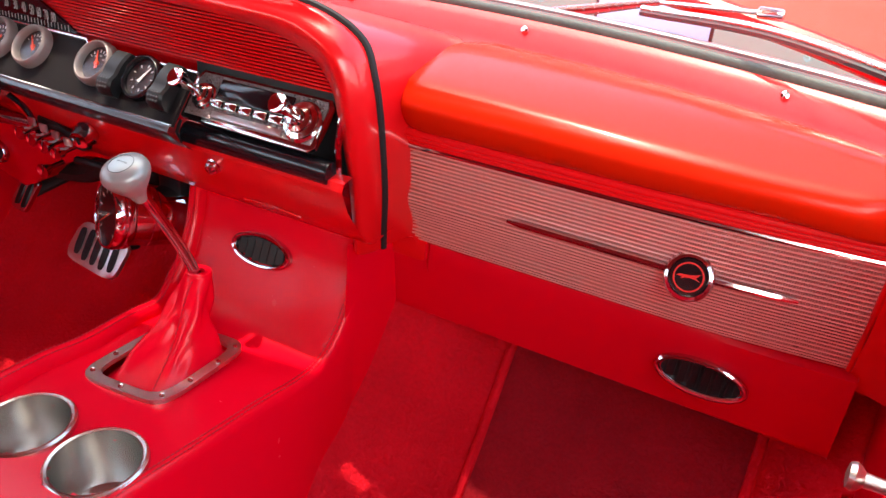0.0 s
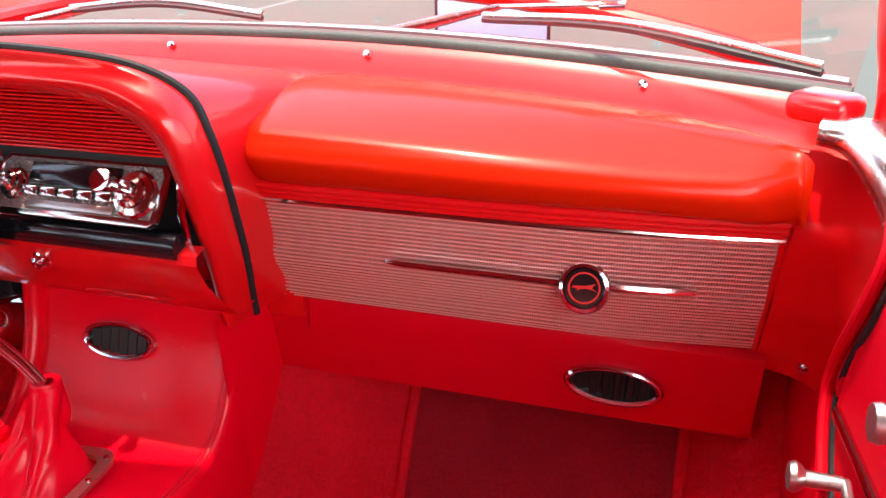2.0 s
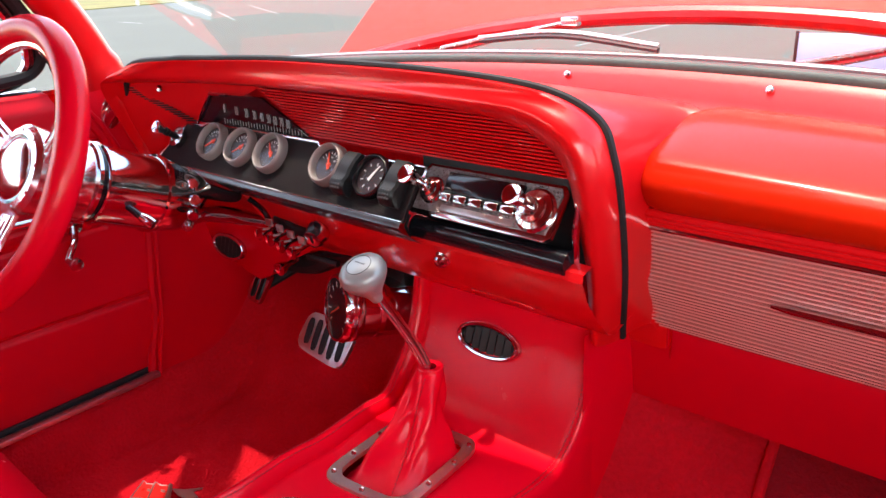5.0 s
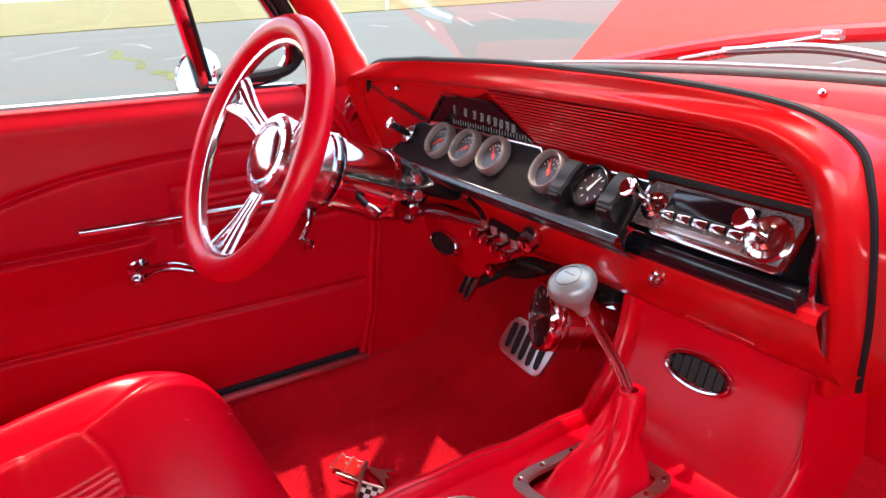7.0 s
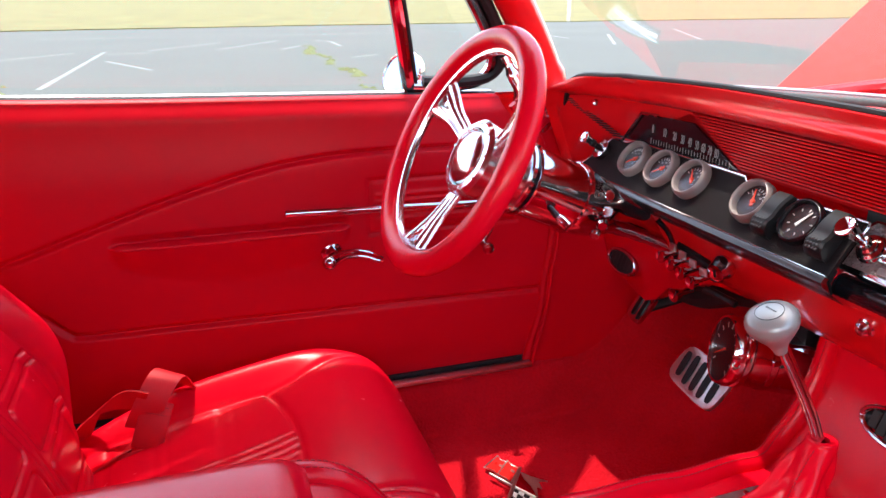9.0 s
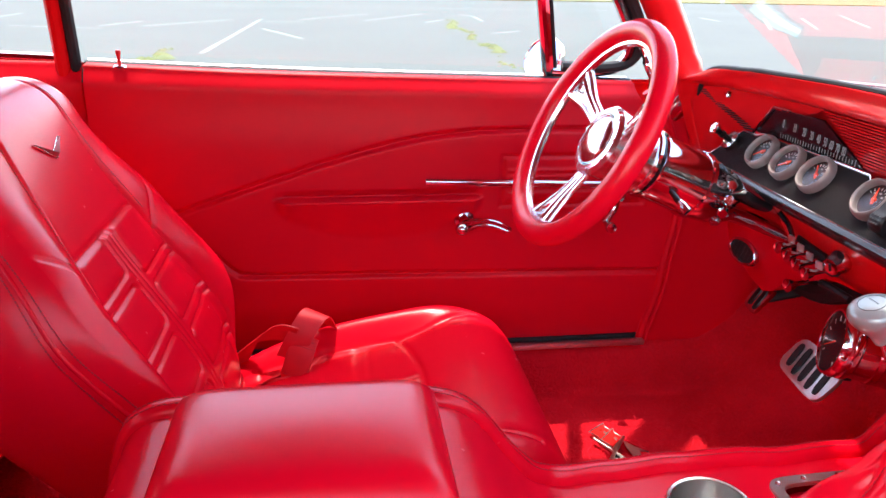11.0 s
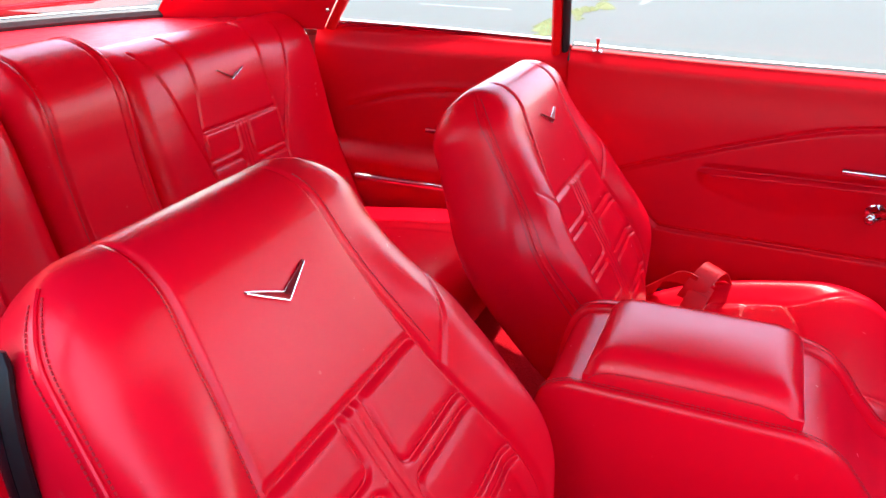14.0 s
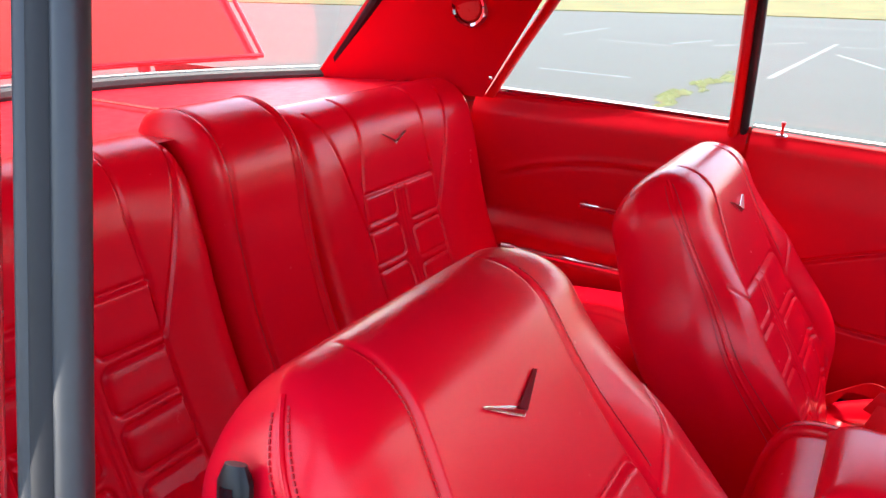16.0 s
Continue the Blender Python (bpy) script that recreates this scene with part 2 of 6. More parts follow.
def slab(outline, thick, m=None, bevel=0.0, segments=2):
    """A plate: a 2D outline in xy, thick along z from 0."""
    bm = bmesh.new()
    low = [bm.verts.new((x, y, 0)) for x, y in outline]
    top = [bm.verts.new((x, y, thick)) for x, y in outline]
    k = len(outline)
    bm.faces.new(low)
    face = bm.faces.new(top)
    for i in range(k):
        bm.faces.new((low[i], low[(i + 1) % k], top[(i + 1) % k], top[i]))
    if bevel:
        bmesh.ops.bevel(bm, geom=face.edges[:], offset=bevel, segments=segments, profile=0.5, affect="EDGES")
    if m:
        bmesh.ops.transform(bm, matrix=m, verts=bm.verts)
    return bm


def ring_plate(outer, inner, thick, m=None):
    """A plate with a hole: two outlines of the same count."""
    bm = bmesh.new()
    k = len(outer)
    rings = [[bm.verts.new((x, y, z)) for x, y in line] for line, z in ((outer, 0), (outer, thick), (inner, thick), (inner, 0))]
    for a in range(4):
        p, q = rings[a], rings[(a + 1) % 4]
        for i in range(k):
            bm.faces.new((p[i], p[(i + 1) % k], q[(i + 1) % k], q[i]))
    if m:
        bmesh.ops.transform(bm, matrix=m, verts=bm.verts)
    return bm


def oval(a, b, n=40, power=2.0):
    out = []
    for q in range(n):
        c, s = math.cos(2 * math.pi * q / n), math.sin(2 * math.pi * q / n)
        out.append((a * math.copysign(abs(c) ** (2 / power), c), b * math.copysign(abs(s) ** (2 / power), s)))
    return out


def join(*bms):
    out = bmesh.new()
    for b in bms:
        me = bpy.data.meshes.new("tmp")
        b.to_mesh(me)
        b.free()
        out.from_mesh(me)
        bpy.data.meshes.remove(me)
    return out


def facing(at, normal, up=(0, 0, 1)):
    """A frame at a place whose z is the normal and whose y is as near to up as can be."""
    z = Vector(normal).normalized()
    x = Vector(up).cross(z).normalized()
    y = z.cross(x)
    m = Matrix((x, y, z)).transposed().to_4x4()
    m.translation = Vector(at)
    return m


def lerp(a, b, s):
    return a + (b - a) * s


def curve_at(table, x):
    """Smooth interpolation in a small table of (x, value)."""
    if x <= table[0][0]:
        return table[0][1]
    for (a, u), (b, v) in zip(table, table[1:]):
        if x <= b:
            s = (x - a) / (b - a)
            return lerp(u, v, s * s * (3 - 2 * s))
    return table[-1][1]


def glide(table, x):
    """Catmull-Rom interpolation in a small table of (x, value)."""
    x = max(table[0][0], min(table[-1][0], x))
    k = 0
    while k < len(table) - 2 and x > table[k + 1][0]:
        k += 1
    (a, u), (b, v) = table[k], table[k + 1]
    p = table[k - 1] if k else (2 * a - b, 2 * u - v)
    q = table[k + 2] if k + 2 < len(table) else (2 * b - a, 2 * v - u)
    h = b - a
    m0, m1 = (v - p[1]) / (b - p[0]) * h, (q[1] - u) / (q[0] - a) * h
    s = (x - a) / h
    return (2 * s ** 3 - 3 * s * s + 1) * u + (s ** 3 - 2 * s * s + s) * m0 + (3 * s * s - 2 * s ** 3) * v + (s ** 3 - s * s) * m1


def text_mesh(body, size, m, name, material, parent, depth=0.0004):
    cu = bpy.data.curves.new("lettering", "FONT")
    cu.body, cu.size, cu.extrude = body, size, depth
    cu.align_x, cu.align_y = "CENTER", "CENTER"
    tmp = bpy.data.objects.new("lettering", cu)
    scene.collection.objects.link(tmp)
    dg = bpy.context.evaluated_depsgraph_get()
    me = bpy.data.meshes.new_from_object(tmp.evaluated_get(dg))
    bpy.data.objects.remove(tmp)
    me.materials.clear()
    me.materials.append(material)
    me.transform(m)
    ob = new(name, me)
    ob.parent = parent
    return ob


# ---- ground and distance ----
def sheet(name, f, nu, nv, material, parent=None, label=""):
    rows = [[f(i / nu, j / nv) for j in range(nv + 1)] for i in range(nu + 1)]
    return part(name, loft(rows), material, parent, label, sharp=60)


ground = sheet("ground", lambda u, v: (lerp(-900, 900, u), lerp(-900, 900, v), 0), 8, 8, ASPHALT)
tagged(ground, "worn grey asphalt of an empty parking lot", "ground", kind="structure")
field = part("field", slab([(-900, -300), (60, -140), (0, -80), (-16, -40), (-23.5, -21), (-28.2, -10), (-30.0, -5.7), (-31.5, 4.5), (-32.2, 20), (-31, 60), (-30, 900), (-900, 900)], 0.03), GRASS)
tagged(field, "dry yellow-green grass field beyond the lot", "grass", kind="structure")


def stripe(x0, y0, x1, y1, wide, material, label):
    d = Vector((x1 - x0, y1 - y0, 0))
    n = Vector((-d.y, d.x, 0)).normalized() * wide / 2
    k = 14
    rnd = random.Random(round(x0 * 31 + y1 * 7))
    rows = []
    for i in range(k + 1):
        p = Vector((x0, y0, 0.004)) + d * i / k
        rows.append([p + n * rnd.uniform(0.7, 1.1), p - n * rnd.uniform(0.7, 1.1)])
    ob = part("parking_line", loft(rows), material)
    return tagged(ob, label, "road marking", "parking lines", "structure")


for x0, y0, x1, y1 in ((-15.6, -3.8, -17.8, -2.3), (-10.7, -1.9, -18.0, -1.7), (-15.3, -1.45, -13.1, -0.55), (-18.1, -0.8, -20.7, 0.9), (-18.0, 0.7, -21.1, 2.4), (-17.6, 2.1, -18.8, 2.7),
                       (-21.0, 3.4, -20.2, 3.7), (-20.2, 3.7, -18.3, 3.6), (-14.7, 3.1, -15.3, 3.8), (-21.1, 12.6, -16.6, 10.2), (-21.6, 14.1, -16.9, 11.6), (-23.7, 16.8, -17.6, 13.5), (-21.2, 10.6, -19.5, 10.4),
                       (-16.1, -7.3, -19.2, -7.3), (-15.4, -6.2, -14.9, -4.4), (-15.5, -4.6, -17.0, -4.1), (-9.7, -5.0, -9.5, -3.5), (-24.0, -4.0, -24.6, 9.0), (-17.2, -1.6, -17.4, -0.7)):
    stripe(x0, y0, x1, y1, 0.10, LINE, "worn white parking line painted on asphalt")


def weedy_crack(x0, y0, x1, y1):
    """Small clumps of weeds strung along a crack."""
    rnd = random.Random(round(x0 * 13 + y1 * 5))
    bm = bmesh.new()
    for k in range(90):
        v = rnd.random()
        r = rnd.uniform(0.02, 0.11) * (0.4 + abs(math.sin(v * 7.0)))
        c = Vector((lerp(x0, x1, v), lerp(y0, y1, v) + 0.10 * math.sin(v * 19) + rnd.gauss(0, 0.04), 0.003))
        ring = [bm.verts.new(c + Vector((r * rnd.uniform(0.6, 1.2) * math.cos(a), r * rnd.uniform(0.6, 1.2) * math.sin(a), 0))) for a in [q * math.pi / 3 for q in range(6)]]
        tip = bm.verts.new(c + Vector((0, 0, r * 0.5)))
        for q in range(6):
            bm.faces.new((ring[q], ring[(q + 1) % 6], tip))
    return tagged(part("weeds", bm, WEEDS), "yellow-green weeds growing along a crack in asphalt", "weeds", kind="stuff")


weedy_crack(-18.8, 2.75, -9.0, 2.35)
weedy_crack(-7.2, -2.55, -11.2, -2.4)
for k in range(7):
    stripe(3.6 + 2.9 * (k - 3), 9.0, 3.4 + 2.9 * (k - 3), 14.5, 0.11, LINE, "worn white parking line painted on asphalt")

# parked car and board far in front
far_car = thing("parked_car", "red car with chrome bumper parked across the lot", "car", at=(0.5, 15.5, 0))
body = smooth_line([(-0.95, 0.0, 0.35), (-1.0, 0.0, 0.62), (-0.9, 0.1, 0.86), (0, 0.12, 0.93), (0.9, 0.1, 0.86), (1.0, 0, 0.62), (0.95, 0, 0.35)], 5)
rows = [[(p.x * s, p.y + d, max(0.28, p.z * h)) for p in body] for d, s, h in ((0, 0.96, 0.94), (0.15, 1, 1), (1.2, 1, 1.05), (3.6, 1, 1.02), (4.6, 0.95, 0.95))]
part("body", loft(rows, caps=True), PAINT, far_car)
cab = [(-0.75, 1.2, 0.95), (-0.6, 1.6, 1.4), (0.6, 1.6, 1.4), (0.75, 1.2, 0.95)]
part("cabin", loft([cab, [(x, y + 1.6 - (y - 1.2) * 0.3, z) for x, y, z in cab]], caps=True), GLOSSBLACK, far_car)
part("bumper", tube([(-0.95, -0.03, 0.5), (-0.5, -0.1, 0.5), (0.5, -0.1, 0.5), (0.95, -0.03, 0.5)], 0.055), CHROME, far_car)
for sx in (-0.68, 0.68):
    part("headlight", lathe([(0.0, 0.03), (0.09, 0.02), (0.1, 0)], 20, facing((sx, -0.03, 0.68), (0, -1, 0))), CHROME, far_car)
for sx in (-0.85, 0.85):
    for sy in (0.9, 3.7):
        part("wheel", lathe([(0.2, -0.09), (0.32, -0.08), (0.33, 0), (0.32, 0.08), (0.2, 0.09)], 24, facing((sx, sy, 0.33), (1, 0, 0))), DARKRUBBER, far_car)
sign = thing("notice_board", "lavender board with a dark frame standing on the lot", "board", at=(-1.24, 7.6, 0))
part("panel", rbox((1.12, 0.03, 0.36), 0.004, pose(0, 0, 0.20)), BOARD, sign)
for sx in (-0.57, 0.57):
    part("post", rbox((0.03, 0.04, 0.40), 0.004, pose(sx, 0, 0.20)), BLACK, sign)
pole = thing("light_pole", "thin grey metal pole standing at the edge of the grass", "pole", at=(-31.5, 16.6, 0.03))
part("shaft", lathe([(0.10, 0), (0.09, 3), (0.07, 8)], 14), STEEL, pole)


# ---- the car's shell ----
def base_y(x):
    """The line of the windscreen's foot."""
    return 1.000 - 0.224 * x * x


car = thing("car", "bright red classic two-door hardtop with red interior", "car")
W = 0.79


def groove(d, wide, deep):
    """Depth of a sewn groove at distance d from its line."""
    s = d / wide
    return deep * math.exp(-s * s)


def line_dist(px, py, line):
    best = 9.0
    for (ax, ay), (bx, by) in zip(line, line[1:]):
        dx, dy = bx - ax, by - ay
        s = max(0.0, min(1.0, ((px - ax) * dx + (py - ay) * dy) / (dx * dx + dy * dy + 1e-12)))
        best = min(best, math.hypot(px - ax - dx * s, py - ay - dy * s))
    return best


def bump_edge(d, soft):
    """0 outside, 1 inside, eased over soft."""
    s = max(0.0, min(1.0, d / soft))
    return s * s * (3 - 2 * s)


ARC = [(p.x, p.y) for p in smooth_line([(-0.46, 0.708, 0), (-0.331, 0.764, 0), (-0.152, 0.826, 0), (-0.034, 0.864, 0), (0.082, 0.895, 0), (0.175, 0.912, 0),
                                       (0.30, 0.921, 0), (0.60, 0.922, 0)], 6)]
LOWER = [(p.x, p.y) for p in smooth_line([(-0.30, 0.70, 0), (-0.265, 0.672, 0), (-0.235, 0.643, 0), (-0.20, 0.634, 0), (0.0, 0.630, 0), (0.64, 0.617, 0)], 6)]


def door_front(z, side=-1):
    return (0.085 * bump_edge(z - 0.40, 0.3) if side > 0 else 0) + curve_at([(0.44, 0.60), (0.60, 0.632), (0.75, 0.648), (0.90, 0.61), (1.03, 0.54)], z)


def door_skin(y, z):
    """How far the door card stands into the cabin."""
    h = 0.0
    if 0.66 < z < 0.96:
        d = line_dist(y, z, ARC)
        h -= groove(d, 0.0052, 0.0080)
    if 0.59 < z < 0.74:
        d = line_dist(y, z, LOWER)
        h -= groove(d, 0.0052, 0.0080)
    # arm pull: a boat-shaped swelling with a crisp ridge and a hollow above it
    run = (y + 0.158) / 0.408
    if 0 < run < 1 and 0.66 < z < 0.82:
        ends = bump_edge(y + 0.158, 0.030) * bump_edge(0.250 - y, 0.022)
        crest = 0.785
        deep = 0.026 + 0.060 * math.sin(math.pi * run) ** 0.8
        if z <= crest:
            h += ends * 0.015 * (1 - bump_edge(crest - z, deep)) + ends * groove(crest - 0.002 - z, 0.003, 0.002)
        else:
            h += ends * (0.015 * (1 - bump_edge(z - crest, 0.004)) - 0.007 * bump_edge(z - crest, 0.004) * (1 - bump_edge(z - crest - 0.006, 0.016)))
    # raised pocket panel
    d = min(y - 0.285, 0.575 - y, z - 0.768, 0.866 - z)
    if d > -0.02:
        h -= groove(abs(d), 0.004, 0.005)
        if d > 0:
            for zz in (0.784, 0.792, 0.826, 0.838):
                h += groove(abs(z - zz), 0.004, 0.004) * bump_edge(d - 0.008, 0.012)
    return h


def sill_z(y):
    """Height of the door's upper edge."""
    return glide([(-0.50, 1.034), (-0.20, 1.021), (0.10, 1.013), (0.40, 1.006), (0.66, 1.000)], y)


def door_card(side):
    x0 = 0.772 if side < 0 else 0.752
    rows = []
    nu, nv = (330, 250) if side < 0 else (160, 100)
    for j in range(nv + 1):
        z = lerp(0.470, 1.030, j / nv)
        row = []
        for i in range(nu + 1):
            y = lerp(-0.466, door_front(z, side), i / nu)
            top = sill_z(y)
            roll = bump_edge(z - 0.985, 0.045)
            low = bump_edge(0.55 - z, 0.12)
            x = x0 - door_skin(y, z) + 0.012 * roll * roll + 0.012 * low + 0.006 * bump_edge(z - 0.88, 0.1)
            row.append((side * x, y, 0.90 + (z - 0.90) * (top - 0.90) / 0.130 if z > 0.90 else z))
        rows.append(row)
    rows.append([(side * (x0 + 0.045), p[1], p[2] + 0.004) for p in rows[-1]])
    return loft(rows)


for side, word in ((-1, "door_1"), (1, "door_2")):
    d = thing(word, "closed car door with red padded vinyl card and chrome trim", "car door", "car doors", "structure")
    part("door_card", door_card(side), VINYL, d, sharp=80)
    xs = 0.772 if side < 0 else 0.752
    # outer skin and top
    outer = [[(side * xo, y, z) for y in (-0.47, 0.1, 0.66)] for xo, z in ((xs + 0.025, 0.46), (xs + 0.2, 0.46), (0.985, 0.62), (0.975, 0.85), (0.93, 0.985), (0.87, 1.0))]
    part("outer_skin", loft(outer), PAINT, d)
    part("window_trim", tube([(side * 0.838, y, sill_z(y) + 0.001) for y in (-0.47, -0.3, -0.1, 0.1, 0.3, 0.42, 0.54)], 0.0075, 8, flat=0.8), CHROME, d, "bright chrome window sill strip")
    part("seal", tube([(side * 0.818, y, sill_z(y) - 0.002) for y in (-0.47, -0.2, 0.1, 0.4, 0.54)], 0.008, 8), DARKRUBBER, d)
    strip = [(side * (xs - 0.004), lerp(0.134, 0.60 if side < 0 else 0.724, k / 8), lerp(0.819, 0.805, k / 8) if side < 0 else lerp(0.842, 0.759, (k / 8) ** 1.15)) for k in range(9)]
    part("trim_strip", tube(strip, 0.0065, 10, flat=0.6, side=(1, 0, 0)), CHROME, d, "narrow chrome trim strip")
    # pull handle
    grip = [(side * (xs - 0.036), y, z) for y, z in ((0.203, 0.742), (0.230, 0.7505), (0.265, 0.747), (0.296, 0.731), (0.290, 0.7265), (0.262, 0.7375), (0.232, 0.740), (0.206, 0.728))]
    h = part("door_handle", tube(smooth_line(grip, 5, closed=True), 0.0034, 10, closed=True), CHROME, d, "curved chrome inside door handle")
    part("ball", lathe([(0.0, 0.013), (0.005, 0.012), (0.0095, 0.009), (0.0125, 0.003), (0.0125, -0.003), (0.0095, -0.009), (0.006, -0.012)], 24, facing((side * (xs - 0.036), 0.2015, 0.733), (-side, 0, 0))), CHROME, h)
    part("boss", lathe([(0.0, 0.032), (0.010, 0.032), (0.011, 0.006), (0.019, 0.003), (0.020, 0.0)], 24, facing((side * xs, 0.211, 0.742), (-side, 0, 0))), CHROME, h)
    turn = ((0.516, 0.790), (0.508, 0.765), (0.492, 0.737)) if side < 0 else ((0.485, 0.79), (0.52, 0.800), (0.572, 0.800))
    c = part("window_crank", tube(smooth_line([(side * (xs - d2), y, z) for d2, (y, z) in zip((0.022, 0.03, 0.028), turn)], 5), 0.006, 10, flat=0.6, side=(1, 0, 0)), SATIN if side > 0 else CHROME, d, "chrome window crank with a round knob")
    part("knob", lathe([(0.0055, 0.0), (0.006, 0.024), (0.0095, 0.027), (0.0115, 0.031), (0.010, 0.035), (0.0, 0.037)], 20, facing((side * (xs - 0.03), *turn[2]), (-side, 0, 0))), SATIN if side > 0 else CHROME, c)
    part("boss", lathe([(0.0, 0.025), (0.015, 0.022), (0.02, 0.0)], 20, facing((side * xs, *turn[0]), (-side, 0, 0))), CHROME, c)
    if side > 0:
        vc = part("vent_crank", tube(smooth_line([(xs - 0.022, 0.47, 0.895), (xs - 0.030, 0.465, 0.915), (xs - 0.032, 0.462, 0.928)], 5), 0.006, 10, flat=0.6, side=(1, 0, 0)), CHROME, d, "chrome vent window crank")
        part("knob", lathe([(0.0055, 0.0), (0.006, 0.019), (0.0095, 0.021), (0.0112, 0.025), (0.010, 0.029), (0.0, 0.030)], 20, facing((xs - 0.028, 0.460, 0.929), (-1, 0, 0))), SATIN, vc)
        part("boss", lathe([(0.0, 0.025), (0.012, 0.022), (0.017, 0.0)], 20, facing((xs, 0.47, 0.885), (-1, 0, 0))), CHROME, vc)
    lk = part("lock_knob", lathe([(0.0, 0.032), (0.004, 0.031), (0.0045, 0.026), (0.003, 0.02), (0.003, 0.0)], 14, pose(side * 0.79, -0.405, 1.028)), PAINT, d, "small red lock pin in a chrome ring")
    part("collar", lathe([(0.005, 0.004), (0.011, 0.003), (0.012, 0.0)], 18, pose(side * 0.79, -0.405, 1.030)), CHROME, lk)

# glass of the driver's door, kept up; the passenger's is wound down
w1 = thing("window_1", "clear raised side window of the driver's door", "window", kind="structure")
glass = part("pane", loft([[(-0.838, -0.49, 1.02), (-0.838, 0.375, 1.0)], [(-0.70, -0.47, 1.37), (-0.70, 0.26, 1.37)]]), GLASS, w1)
glass.visible_shadow = False
vg = part("vent_pane", loft([[(-0.835, 0.385, 1.0), (-0.832, 0.54, 1.0)], [(-0.70, 0.28, 1.36), (-0.70, 0.30, 1.36)]]), GLASS, w1)
vg.visible_shadow = False


def vent_frame(side):
    v = thing("vent_window_frame", "polished chrome vent window frame with black rubber seal", "window frame", "vent window frames")
    post = [(side * 0.835, 0.380, 1.015), (side * 0.765, 0.337, 1.18), (side * 0.70, 0.285, 1.36)]
    part("post", tube(smooth_line(post, 4), 0.0125, 10), CHROME, v)
    part("post_seal", tube(smooth_line([(x - side * 0.002, y + 0.013, z) for x, y, z in post], 4), 0.005, 8), DARKRUBBER, v)
    edge = smooth_line([(side * 0.832, 0.385, 1.022), (side * 0.83, 0.46, 1.020), (side * 0.827, 0.515, 1.030), (side * 0.818, 0.535, 1.065), (side * 0.80, 0.515, 1.12), (side * 0.745, 0.41, 1.26), (side * 0.705, 0.30, 1.36)], 6)
    part("rim", tube(edge, 0.011, 10), CHROME, v)
    part("rim_seal", tube([p + Vector((-side * 0.006, 0.018, 0.008)) for p in edge], 0.011, 8), DARKRUBBER, v)
    return v


vent_frame(-1)
mirror = thing("door_mirror", "round chrome mirror on the outside of the driver's door", "mirror", at=(-0.92, 0.390, 1.036))
part("shell", lathe([(0.0415, 0.001), (0.0435, 0.005), (0.047, 0.002), (0.047, -0.008), (0.038, -0.026), (0.015, -0.038), (0.0, -0.04)], 40, facing((0, 0, 0), (0.49, -0.73, 0.48))), CHROME, mirror)
# glass coloured blue to imitate the sky reflected in it
part("mirror_glass", lathe([(0.0, 0.004), (0.020, 0.0037), (0.0420, 0.002), (0.0425, 0.0)], 40, facing((0, 0, 0), (0.49, -0.73, 0.48))), surface("sky_tinted_mirror_glass", (0.42, 0.60, 0.82), 0.06, metal=1, vary=0.03, rough_vary=0.02), mirror)
part("stem", tube([(0, 0.03, -0.02), (-0.01, 0.03, -0.06), (0.0, 0.02, -0.10)], 0.012), CHROME, mirror)

# ---- pillars, roof ----
def pillar(side):
    s = side
    run = smooth_line([(s * 0.828, 0.655, 0.93), (s * 0.822, 0.65, 1.02), (s * 0.795, 0.595, 1.12), (s * 0.73, 0.475, 1.27), (s * 0.68, 0.37, 1.37)], 6)
    if s > 0:
        run = smooth_line([(0.768, 0.800, 0.975), (0.764, 0.796, 1.03), (0.748, 0.775, 1.09), (0.722, 0.690, 1.20), (0.695, 0.52, 1.32), (0.68, 0.40, 1.37)], 6)
    a = thing("windscreen_pillar", "glossy red windscreen pillar with a chrome foot", "pillar", "windscreen pillars")
    part("post", tube(run, [0.040 if s < 0 else 0.030] * 8 + [0.034 if s < 0 else 0.029] * (len(run) - 8), 16, flat=0.75, side=(1, 0, 0)), PAINT, a)
    foot = smooth_line([(s * 0.715, 0.775, 1.005), (s * 0.745, 0.735, 1.003), (s * 0.775, 0.675, 0.990), (s * 0.800, 0.635, 0.955), (s * 0.815, 0.62, 0.905)], 6)
    if s > 0:
        foot = smooth_line([(0.704, 0.792, 0.994), (0.732, 0.782, 0.992), (0.758, 0.760, 0.978), (0.776, 0.735, 0.952), (0.786, 0.712, 0.915)], 6)
    part("foot", tube(foot, [(0.018 if s < 0 else 0.0155) + (0.020 if s < 0 else 0.017) * bump_edge(k, 14) for k in range(len(foot))], 16, flat=0.8, side=(0, 0, 1)), CHROME if s < 0 else SILVER, a, "polished chrome pillar foot")
    part("gutter", tube([p + Vector((s * 0.03, 0.012, 0.0)) for p in run[4:]], 0.010, 8), CHROME, a)
    return a


pillar(-1)
pillar(1)

